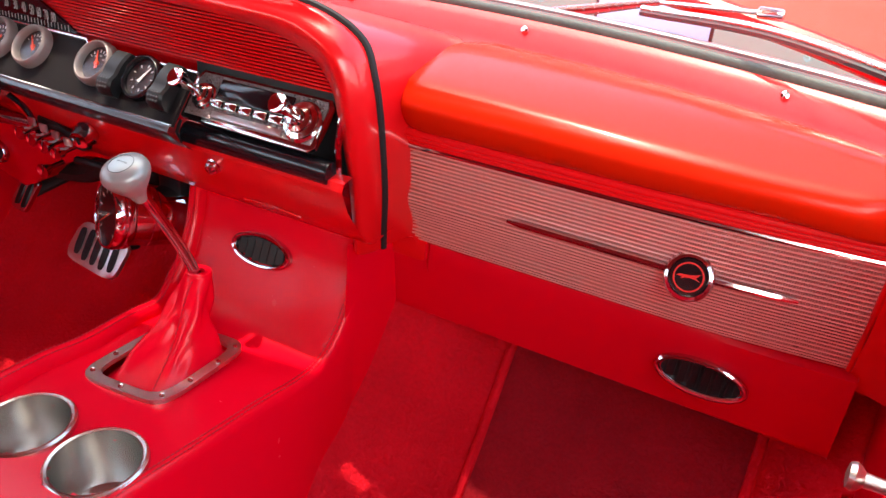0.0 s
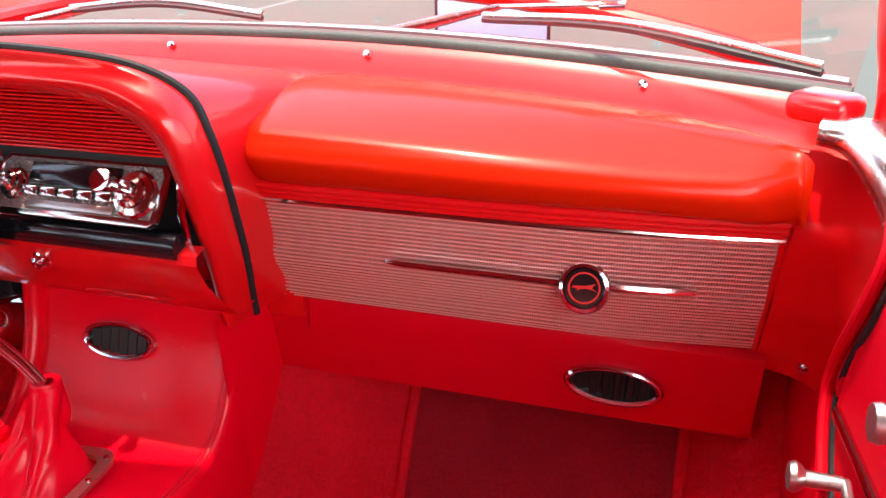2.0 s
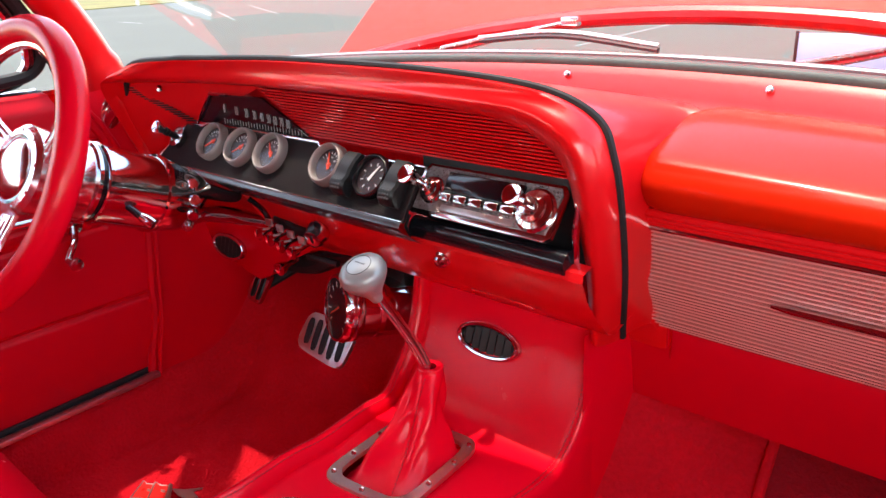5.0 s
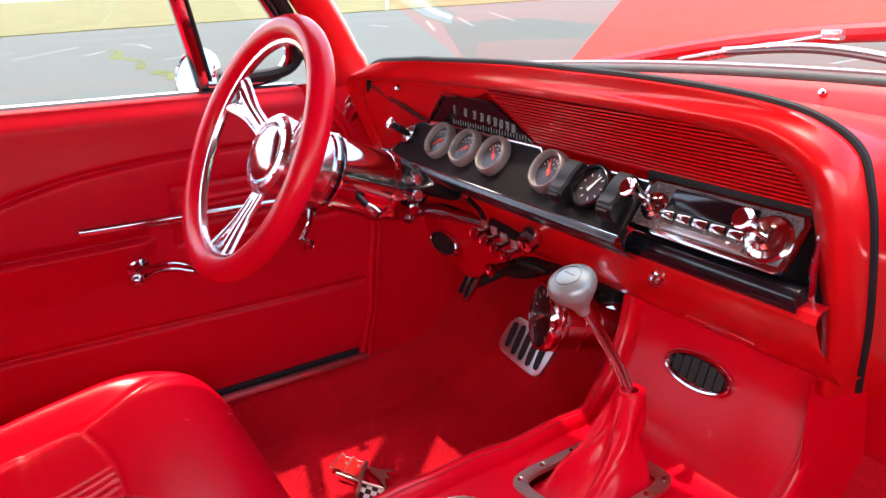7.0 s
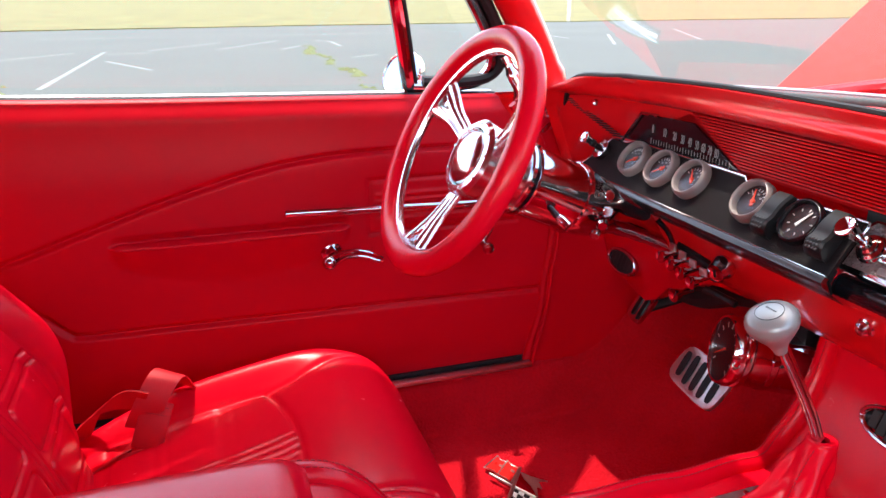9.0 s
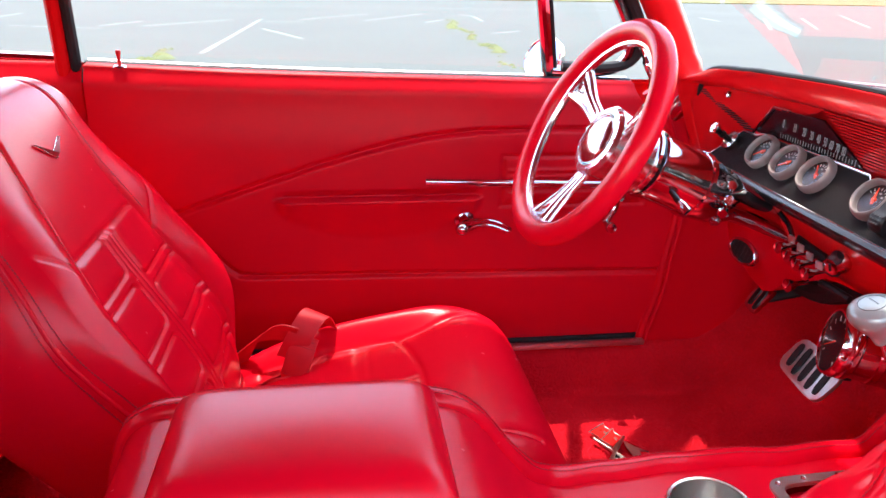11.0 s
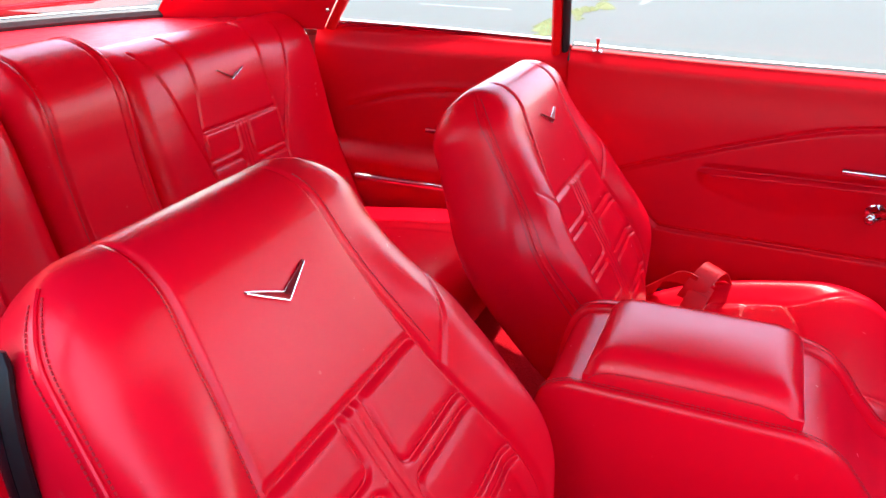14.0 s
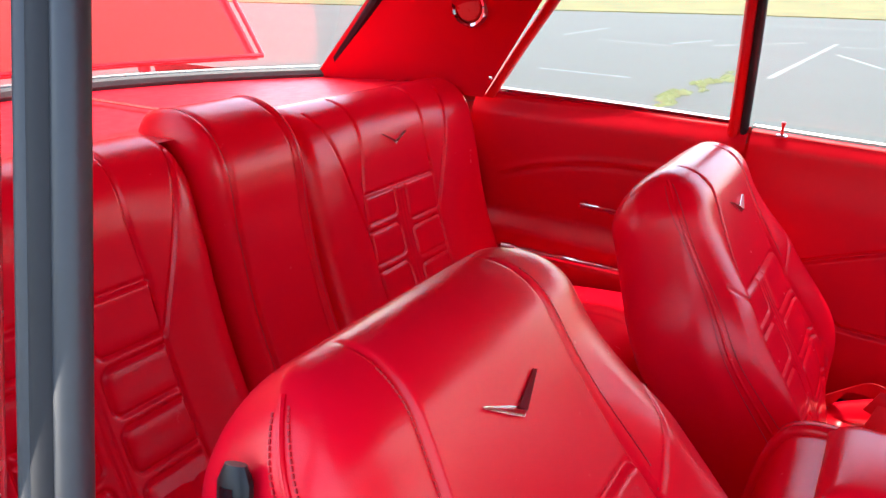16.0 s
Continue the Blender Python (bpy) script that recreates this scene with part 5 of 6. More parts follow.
# ---- steering ----
wheel_m = facing((-0.464, 0.339, 0.976), (0.048, -0.884, 0.465))
sw = thing("steering_wheel", "red leather rimmed steering wheel with polished split spokes", "steering wheel")
part("rim", tube([wheel_m @ Vector((0.168 * math.cos(a), 0.168 * math.sin(a), 0)) for a in [2 * math.pi * k / 72 for k in range(72)]], 0.0172, 18, closed=True), LEATHER, sw)
part("inner_ring", tube([wheel_m @ Vector((0.1515 * math.cos(a), 0.1515 * math.sin(a), -0.004)) for a in [2 * math.pi * k / 72 for k in range(72)]], 0.0068, 8, closed=True), POLISHED, sw, "polished inner ring")
for a0 in (154, 268, 30):
    turn_m = wheel_m @ pose(0, 0, 0, 0, 0, a0 - 90)
    rows = []
    for k in range(33):
        v = k / 32
        r = lerp(0.034, 0.153, v)
        half = 0.0135 + 0.004 * v + 0.017 * bump_edge(v - 0.45, 0.6)
        rise = lerp(-0.034, -0.002, v ** 1.35)
        row = [turn_m @ Vector((-half, r, rise - 0.005))]
        for j in range(33):
            u = lerp(-1, 1, j / 32)
            h = 0.0045 * math.sqrt(max(0.0, 1 - abs(u) ** 5))
            slot = bump_edge(v - 0.22, 0.08)
            h -= slot * groove(abs(abs(u) - lerp(0.36, 0.52, v)), 0.10, 0.0035)
            h -= 0.010 * bump_edge(v - 0.66, 0.22) * bump_edge(0.50 * bump_edge(v - 0.6, 0.5) + 0.06 - abs(u), 0.10)
            row.append(turn_m @ Vector((half * u, r, rise + h)))
        row.append(turn_m @ Vector((half, r, rise - 0.005)))
        rows.append(row)
    part("spoke", loft(rows, close_v=True, caps=True), POLISHED, sw, "polished aluminium split spoke", sharp=50)
wheel_m = wheel_m @ pose(0, 0, -0.045)
hub = part("hub", lathe([(0.0, -0.06), (0.05, -0.06), (0.050, -0.005), (0.056, 0.0), (0.0575, 0.018), (0.052, 0.024), (0.044, 0.025), (0.042, 0.022)], 40, wheel_m), POLISHED, sw, "polished hub with small screws")
part("horn_button", lathe([(0.0, 0.0345), (0.012, 0.0340), (0.024, 0.0325), (0.034, 0.0300), (0.0395, 0.0265), (0.0415, 0.02)], 40, wheel_m), DIMCHROME, hub, "domed chrome horn button")
for k in range(9):
    a = 2 * math.pi * (k + 0.3) / 9
    part("screw", lathe([(0.0, 0.003), (0.0025, 0.0028), (0.0032, 0.0)], 10, wheel_m @ pose(0.049 * math.cos(a), 0.049 * math.sin(a), 0.0225)), DIMCHROME, hub)
cm = facing(wheel_m.translation, (0.048, -0.912, 0.405)) @ pose(0, 0, 0.008)
col = thing("steering_column", "polished chrome steering column with clamp rings", "steering column")
part("collar", lathe([(0.046, -0.010), (0.050, -0.018), (0.052, -0.066), (0.050, -0.070)], 40, cm), POLISHED, col)
part("clamp_ring", lathe([(0.052, -0.062), (0.0555, -0.064), (0.0555, -0.069), (0.052, -0.071)], 40, cm), CHROME, col)
part("gap_ring", lathe([(0.0515, -0.070), (0.0532, -0.071), (0.0532, -0.075), (0.0515, -0.077)], 40, cm), GLOSSBLACK, col)
part("jacket", lathe([(0.050, -0.080), (0.0525, -0.083), (0.0525, -0.172), (0.0515, -0.190), (0.048, -0.212), (0.040, -0.236), (0.030, -0.256), (0.025, -0.30), (0.024, -0.42)], 40, cm), CHROME, col)
part("rear_ring", lathe([(0.0525, -0.164), (0.0555, -0.166), (0.0555, -0.172), (0.0525, -0.174)], 40, cm), CHROME, col)
lever = part("turn_lever", tube([cm @ Vector((0.046, -0.020, -0.112)), cm @ Vector((0.060, -0.027, -0.120)), cm @ Vector((0.068, -0.031, -0.126))], [0.0045, 0.005, 0.0045], 12), GLOSSBLACK, col)
part("knob", tube([cm @ Vector((0.064, -0.029, -0.122)), cm @ Vector((0.070, -0.032, -0.128)), cm @ Vector((0.078, -0.036, -0.135))], [0.006, 0.008, 0.0075], 14), CHROME, lever)
part("front_ring", lathe([(0.0525, -0.077), (0.0552, -0.079), (0.0552, -0.083), (0.0525, -0.085)], 40, cm), CHROME, col)
for k in range(4):
    part("bolt", lathe([(0.0, 0.007), (0.007, 0.007), (0.010, 0.0)], 12, cm @ pose(0, 0, -0.205 - 0.004 * k, 0, 0, 30 - 26 * k) @ pose(0.046, 0, 0, 0, 75, 0)), CHROME, col)
part("bracket", tube(smooth_line([(-0.43, 0.655, 0.855), (-0.415, 0.668, 0.835), (-0.405, 0.675, 0.805), (-0.405, 0.68, 0.78)], 5), 0.007, 8, flat=0.5), GLOSSBLACK, col)

# pedals
bp = thing("brake_pedal", "satin aluminium brake pedal with black rubber strips on its arm", "pedal", "pedals")
m = facing((-0.435, 0.775, 0.560), (0.05, -0.80, 0.60)) @ pose(0, 0, 0, 0, 0, -8)
part("plate", slab(oval(0.061, 0.036, 40, 5), 0.008, m, 0.002), SATIN, bp)
for k in range(5):
    part("rubber_strip", slab(oval(0.0064, 0.028 if k not in (0, 4) else 0.024, 20, 3), 0.003, m @ pose(lerp(-0.042, 0.042, k / 4), 0, 0.0075, 0, 0, 12)), BLACK, bp)
part("arm", tube([m @ Vector((0.0, 0.0, 0.0)), m @ Vector((0, 0.03, -0.06)), (-0.43, 0.93, 0.72)], 0.014, 8, flat=0.5), BLACK, bp)
cp = thing("parking_brake_pedal", "small chrome foot pedal with black rubber strips", "pedal", "pedals")
m = facing((-0.655, 0.80, 0.600), (0.05, -0.85, 0.5)) @ pose(0, 0, 0, 0, 0, -12)
part("plate", slab(oval(0.022, 0.034, 32, 5), 0.008, m, 0.002), CHROME, cp)
for k in range(2):
    part("rubber_strip", slab(oval(0.005, 0.026, 20, 3), 0.003, m @ pose(lerp(-0.009, 0.009, k), 0, 0.0075, 0, 0, 8)), BLACK, cp)
part("arm", tube([m @ Vector((0.0, 0.0, 0.0)), (-0.58, 0.90, 0.66), (-0.55, 0.95, 0.72)], 0.013, 8, flat=0.5), BLACK, cp)
gp = thing("accelerator_pedal", "small black accelerator pedal in the footwell", "pedal", "pedals")
part("pad", rbox((0.05, 0.02, 0.11), 0.006, pose(-0.27, 0.90, 0.50, -35, 0, 0)), BLACK, gp)
part("arm", tube([(-0.27, 0.91, 0.54), (-0.27, 0.98, 0.66)], 0.008, 8), BLACK, gp)

# tachometer on a chrome pod
tm = facing((-0.290, 0.692, 0.696), (-0.36, -0.91, 0.20)) @ Matrix.Scale(0.98, 4)
tach = thing("tachometer", "chrome cup tachometer mounted under the dashboard", "gauge")
part("shell", lathe([(0.0, -0.125), (0.025, -0.123), (0.043, -0.112), (0.0465, -0.100), (0.047, -0.062), (0.0485, -0.060), (0.0485, -0.052), (0.047, -0.050), (0.047, -0.026), (0.050, -0.024), (0.0525, -0.020), (0.0525, -0.014), (0.0505, -0.012), (0.0505, -0.010), (0.053, -0.008), (0.0535, -0.001), (0.0505, 0.006), (0.047, 0.006), (0.046, 0.0)], 48, tm), CHROME, tach)
part("dial", lathe([(0.0, 0.0), (0.047, 0.0), (0.047, -0.004)], 36, tm), BLACK, tach)
for k in range(11):
    a = radians(225 - 27 * k)
    part("tick", rbox((0.008, 0.0015, 0.0006), 0, tm @ pose(0.037 * math.cos(a), 0.037 * math.sin(a), 0.0006, 0, 0, math.degrees(a)), 1), WHITE, tach)
part("needle", slab([(-0.006, -0.0016), (0.034, -0.0005), (0.034, 0.0005), (-0.006, 0.0016)], 0.001, tm @ pose(0, 0, 0.0015, 0, 0, 215)), NEEDLE, tach)
part("glass", lathe([(0.0, 0.005), (0.046, 0.0045), (0.047, 0.003)], 36, tm), LENS, tach).visible_shadow = False
part("bracket", rbox((0.05, 0.03, 0.07), 0.008, pose(-0.255, 0.790, 0.735)), BLACK, tach)
lug = part("lug", rbox((0.014, 0.004, 0.026), 0.0015, pose(-0.243, 0.715, 0.752)), CHROME, tach)
part("screw", lathe([(0.0, 0.003), (0.004, 0.0025), (0.005, 0.0)], 14, facing((-0.243, 0.7125, 0.757), (0.2, -1, 0.1))), DIMCHROME, lug)


# ---- console ----
console = thing("centre_console", "red leather-wrapped centre console with stitched edges and armrest box", "console")


def top_z(y):
    return curve_at([(-0.29, 0.60), (-0.265, 0.70), (-0.235, 0.765), (-0.20, 0.778), (0.06, 0.776), (0.10, 0.760), (0.15, 0.690), (0.21, 0.640), (0.40, 0.630), (0.66, 0.595), (0.705, 0.605), (0.75, 0.650), (0.785, 0.76), (0.80, 0.78)], y)


def side_x(y, s):
    if s < 0:
        return curve_at([(-0.28, -0.085), (0.05, -0.086), (0.14, -0.088), (0.21, -0.106), (0.275, -0.118), (0.37, -0.131), (0.49, -0.148), (0.64, -0.176), (0.72, -0.198), (0.80, -0.210)], y)
    return curve_at([(-0.28, 0.150), (0.05, 0.150), (0.22, 0.135), (0.40, 0.127), (0.60, 0.116), (0.72, 0.112), (0.80, 0.106)], y)


spine = [Vector(p) for p in smooth_line([(0, -0.285, 0.50), (0, -0.280, 0.62), (0, -0.258, 0.735), (0, -0.225, 0.775), (0, -0.15, 0.779), (0, 0.0, 0.777), (0, 0.065, 0.774), (0, 0.105, 0.752),
                                         (0, 0.145, 0.700), (0, 0.185, 0.655), (0, 0.24, 0.640), (0, 0.40, 0.630), (0, 0.55, 0.610), (0, 0.655, 0.597), (0, 0.700, 0.606), (0, 0.735, 0.640),
                                         (0, 0.765, 0.690), (0, 0.780, 0.740), (0, 0.790, 0.790)], 18)]
CUPS = ((-0.037, 0.378), (0.067, 0.381))
rows = []
for k, p in enumerate(spine):
    d = (spine[min(k + 1, len(spine) - 1)] - spine[max(k - 1, 0)]).normalized()
    n = Vector((0, -d.z, d.y))
    xl, xr = side_x(p.y, -1), side_x(p.y, 1)
    rim = 0.010 + 0.005 * bump_edge(p.y - 0.12, 0.10)
    row = []
    low = 0.36
    flare = (0.055 * bump_edge(p.y - 0.1, 0.3) + 0.012) * (1 - bump_edge(p.y - 0.52, 0.24))
    for q in range(6):
        z = lerp(low, p.z - 0.012, q / 5)
        row.append(Vector((xl - flare * (1 - q / 5), p.y, z)) if p.y > -0.27 else Vector((xl, p.y, z)))
    for q in range(9):
        a = math.pi * (0.92 - 0.86 * q / 8)
        row.append(Vector((xl + 0.014 + 0.013 * math.cos(a), p.y, p.z)) + n * rim * math.sin(a))
    row.append(Vector((xl + 0.0275, p.y, p.z)) - n * 0.0015)
    for q in range(1, 56):
        row.append(Vector((lerp(xl + 0.029, xr - 0.016, q / 56), p.y, p.z)) + n * (-0.002 * math.sin(math.pi * q / 56)))
    row.append(Vector((xr - 0.016, p.y, p.z)))
    row.append(Vector((xr - 0.010, p.y, p.z)) + n * 0.003)
    row.append(Vector((xr - 0.003, p.y, p.z)) + n * 0.001)
    for q in range(6):
        z = lerp(p.z - 0.010, low, q / 5)
        row.append(Vector((xr + flare * q / 5, p.y, z)))
    rows.append(row)
shell = loft(rows)
SHIFT = pose(-0.037, 0.563, 0.6100, -4.3, 0, 7)
SHIFT_IN = SHIFT.inverted()
# the cups and the shifter's opening go through the top
holes = [f for f in shell.faces if f.normal.z > -2 and 0.25 < f.calc_center_median().y < 0.70 and f.calc_center_median().z > 0.57 and
         (any((f.calc_center_median().x - x) ** 2 + (f.calc_center_median().y - y) ** 2 < 0.0455 ** 2 for x, y in CUPS) or
          all(abs(q) < r for q, r in zip((SHIFT_IN @ f.calc_center_median())[:2], (0.050, 0.070))))]
bmesh.ops.delete(shell, geom=holes, context="FACES")
part("body", shell, LEATHER, console, sharp=70)
part("side_panel", loft([[(0.108, 0.735, z), (0.112, 0.80, z), (0.113, 1.02, z)] for z in (0.40, 0.55, 0.66, 0.752)]), LEATHER, console)


def stitching(points, step=0.006, parent=None, radius=0.0007, lift=(0, 0, 0)):
    """A seam of single stitches along a line."""
    P = [Vector(p) + Vector(lift) for p in points]
    bm = bmesh.new()
    L = [0.0]
    for a, b in zip(P, P[1:]):
        L.append(L[-1] + (b - a).length)

    def at(s):
        k = 0
        while k < len(P) - 2 and s > L[k + 1]:
            k += 1
        return P[k].lerp(P[k + 1], (s - L[k]) / max(1e-9, L[k + 1] - L[k]))

    for k in range(int(L[-1] / step)):
        p, q = at(k * step), at(k * step + step * 0.68)
        d = (q - p).normalized()
        n = d.orthogonal().normalized() * radius
        o = d.cross(n)
        u = [bm.verts.new(p + w) for w in (n, o, -n, -o)]
        v = [bm.verts.new(q + w) for w in (n, o, -n, -o)]
        for i in range(4):
            bm.faces.new((u[i], u[(i + 1) % 4], v[(i + 1) % 4], v[i]))
        bm.faces.new(u)
        bm.faces.new(v)
    return tagged(part("stitching", bm, STITCH, parent, smooth=False), kind="stuff")


for off, base_side in ((0.0085, -1), (0.0195, -1), (-0.012, 1), (-0.006, 1)):
    pts = []
    for k, p in enumerate(spine[42:]):
        kk = k + 42
        d = (spine[min(kk + 1, len(spine) - 1)] - spine[kk - 1]).normalized()
        n = Vector((0, -d.z, d.y))
        pts.append(Vector((side_x(p.y, base_side) + off, p.y, p.z)) + n * (0.0005 + (0.010 + 0.005 * bump_edge(p.y - 0.12, 0.10)) * 0.905 if base_side < 0 else 0.004))
    stitching(pts, parent=console)

# armrest lid
lid_rows = []
for k in range(27):
    v = k / 26
    y = lerp(-0.198, 0.060, v)
    e = min(v, 1 - v) * 26
    rise = math.sqrt(max(0.0, 1 - max(0.0, 1 - e / 4) ** 2))
    row = [(0.137, y, 0.778)]
    for q in range(19):
        u = q / 18
        x = lerp(0.137, -0.052, u)
        c = min(u, 1 - u) * 18
        r2 = math.sqrt(max(0.0, 1 - max(0.0, 1 - (c + 0.3) / 3.2) ** 2))
        h = 0.018 + 0.030 * rise * r2 + 0.008 * math.sin(math.pi * u) * math.sin(math.pi * v)
        if u < 0.02:
            h = 0.018
        row.append((x - (0.004 if 0 < q < 4 else 0), y, 0.774 + h))
    row.append((-0.052, y, 0.776))
    lid_rows.append(row)
lid = part("armrest_lid", loft(lid_rows, caps=True), LEATHER, console, "padded leather armrest lid")
stitching(smooth_line([(0.1385, -0.190, 0.789), (0.1385, -0.165, 0.801), (0.1385, -0.07, 0.804), (0.1385, 0.02, 0.801), (0.1385, 0.052, 0.789)], 6), parent=lid)

# cup holders
for x, y in CUPS:
    z = top_z(y) + 0.003
    c = thing("cup_holder", "round stainless steel cup holder sunk into the console", "cup holder", "cup holders", at=(x, y, z))
    m = pose(0, 0, 0, 3.5, 0, 0)
    part("rim", lathe([(0.0432, -0.001), (0.0440, 0.0025), (0.0470, 0.0035), (0.0495, 0.0015), (0.0500, -0.004)], 48, m), STEEL, c)
    part("well", lathe([(0.0430, 0.002), (0.0420, -0.004), (0.0400, -0.055), (0.036, -0.062), (0.0, -0.062)], 40, m), STEEL, c)

# shifter: bezel, boot, lever and knob
sh = thing("gear_shifter", "chrome gear lever with white knob and red leather boot", "gear shifter")
bz = SHIFT
orr = oval(0.0635, 0.0845, 56, 5.5)
irr = oval(0.0495, 0.0705, 56, 5.5)
bez = part("bezel", ring_plate(orr, irr, 0.006, bz), SATIN, sh, "brushed aluminium bezel with bolts")
for x, y in ((-0.051, -0.068), (0.051, -0.068), (-0.051, 0.068), (0.051, 0.068), (-0.0565, 0.026), (-0.0565, -0.026), (0.0565, 0.026), (0.0565, -0.026), (0.0, -0.0775), (0.0, 0.0775)):
    part("bolt", lathe([(0.0, 0.0010), (0.0015, 0.0012), (0.003, 0.0018), (0.0036, 0.0)], 12, bz @ pose(x, y, 0.006)), DIMCHROME, bez)
boot_rows = []
for k in range(41):
    v = k / 40
    cx, cy, cz = lerp(-0.038, -0.048, v), lerp(0.566, 0.632, v ** 0.8), lerp(0.600, 0.705, v ** 0.95)
    rx, ry = lerp(0.049, 0.0165, v ** 0.55), lerp(0.070, 0.0165, v ** 0.60)
    row = []
    for q in range(80):
        a = 2 * math.pi * q / 80
        fold = 1 + (0.16 * math.sin(3 * a + 5 * v) + 0.09 * math.sin(5 * a - 6 * v + 1.0) + 0.03 * math.sin(9 * a + 8 * v)) * math.sin(math.pi * min(1.0, v * 1.05)) ** 0.8
        pw = lerp(4.5, 2.0, min(1, v * 2.5))
        c, s = math.cos(a), math.sin(a)
        row.append((cx + rx * fold * math.copysign(abs(c) ** (2 / pw), c), cy + ry * fold * math.copysign(abs(s) ** (2 / pw), s), cz + 0.007 * math.sin(2 * a + 3 * v) * math.sin(math.pi * v)))
    boot_rows.append(row)
neck = Vector((-0.048, 0.632, 0.705))
for r, dz in ((0.0166, 0.001), (0.0158, 0.0025), (0.0125, 0.0032), (0.0080, 0.0022)):
    boot_rows.append([tuple(neck + Vector((r * math.cos(2 * math.pi * q / 80), r * math.sin(2 * math.pi * q / 80), dz))) for q in range(80)])
bt = part("boot", loft(boot_rows, close_v=True), LEATHER, sh, "gathered red leather boot", sharp=70)
seam = [Vector(r[66]) + Vector((0.001, -0.0015, 0.0008)) for r in boot_rows[:41]]
stitching(smooth_line(seam, 3), 0.005, bt)
part("lever", tube(smooth_line([(-0.048, 0.634, 0.690), (-0.054, 0.612, 0.745), (-0.062, 0.575, 0.815), (-0.063, 0.565, 0.832)], 5), 0.0068, 14), CHROME, sh)
km = facing((-0.060, 0.552, 0.850), (0.0, -0.42, 0.907)) @ Matrix.Scale(0.80, 4)
pear = smooth_line([(0.0085, -0.040, 0), (0.0100, -0.034, 0), (0.0150, -0.022, 0), (0.0245, -0.008, 0), (0.0325, 0.005, 0), (0.0345, 0.014, 0), (0.0310, 0.0225, 0), (0.0220, 0.0275, 0), (0.0110, 0.0295, 0), (0.0, 0.0300, 0)], 4)
knob = part("knob", lathe([(max(0.0, p.x), p.y) for p in pear], 44, km), surface("pearl_silver_paint", (0.30, 0.32, 0.30), 0.32, vary=0.03, coat=0.12, metal=0.35), sh, "pearl white shift knob", sharp=80)
part("disc", ring_plate(oval(0.0185, 0.0185, 36), oval(0.0178, 0.0178, 36), 0.0008, km @ pose(0, 0, 0.0282)), RUBBER, knob)
for q in range(6):
    part("lettering_bar", rbox((0.0018, 0.0026, 0.0006), 0, km @ pose(lerp(-0.008, 0.008, q / 5), 0.003, 0.0297), 1), RUBBER, knob)
vent((-0.058, 0.7665, 0.681), (0.0, -0.93, 0.36), 0.054, 0.0245, console, 0)


# ---- seats ----
HALF = [(0.0, 0.165), (0.08, 0.198), (0.16, 0.229), (0.24, 0.252), (0.30, 0.264), (0.36, 0.269), (0.42, 0.256), (0.48, 0.234), (0.54, 0.220), (0.60, 0.208), (0.66, 0.188)]
DEEP = [(0.0, 0.062), (0.10, 0.080), (0.20, 0.090), (0.40, 0.078), (0.54, 0.070), (0.66, 0.066)]
PANEL = [(0.0, 0.160), (0.10, 0.182), (0.20, 0.186), (0.32, 0.160), (0.42, 0.136), (0.50, 0.120), (0.58, 0.110), (0.66, 0.104)]
TALL = 0.66


def quilt(ax, s, inner, spans, deep=0.0048, r=0.015):
    """Relief of puffed cells with rounded inner corners, each outlined by a sewn groove."""
    h = 0.0
    for a, b in spans:
        qx, qs = inner + r - ax, max(a + r - s, s - b + r)
        d = math.hypot(max(qx, 0.0), max(qs, 0.0)) + min(max(qx, qs), 0.0) - r
        if d < 0.012:
            h += 0.0016 * bump_edge(-d, 0.018) - groove(d, 0.0029, deep)
    return h


BUCKET_CELLS = {1: ((-0.1, 0.056), (0.074, 0.141), (0.159, 0.231), (0.249, 0.321), (0.339, 0.5)), -1: ((-0.1, 0.032), (0.050, 0.117), (0.135, 0.207), (0.225, 0.297), (0.315, 0.5))}
REAR_CELLS = {1: ((-0.1, 0.102), (0.120, 0.192), (0.210, 0.282), (0.300, 0.5)), -1: ((-0.1, 0.077), (0.095, 0.167), (0.185, 0.257), (0.275, 0.5))}


def back_relief(x, s):
    """How far a bucket back's front face stands out: bolsters, sewn seams and the pleated panel."""
    ax, w = abs(x), glide(HALF, s)
    p = glide(PANEL, s)
    low = 1 - bump_edge(s - 0.40, 0.16)
    h = (0.030 + 0.030 * math.exp(-((s - 0.19) / 0.13) ** 2)) * bump_edge((ax - p * 0.86) / w, 0.30) * low * bump_edge(s + 0.04, 0.24) + 0.004 * (1 - low) * bump_edge((ax - p) / w, 0.3)
    h -= groove(ax - p, 0.0032, 0.0055)
    shoulder = line_dist(ax, s, [(0.150, 0.366), (0.184, 0.424), (0.232, 0.488)])
    h -= groove(shoulder, 0.0034, 0.0022) * bump_edge(0.95 - ax / w, 0.12)
    s -= 0.015
    if s < 0.412 and ax < p - 0.004:
        h -= groove(s - 0.402, 0.0058, 0.0062)
        if s < 0.402:
            h += quilt(ax, s, 0.021, BUCKET_CELLS[1 if x > 0 else -1]) * bump_edge(0.402 - s, 0.008)
            h -= groove(ax - 0.0075, 0.0022, 0.0022)
    return h


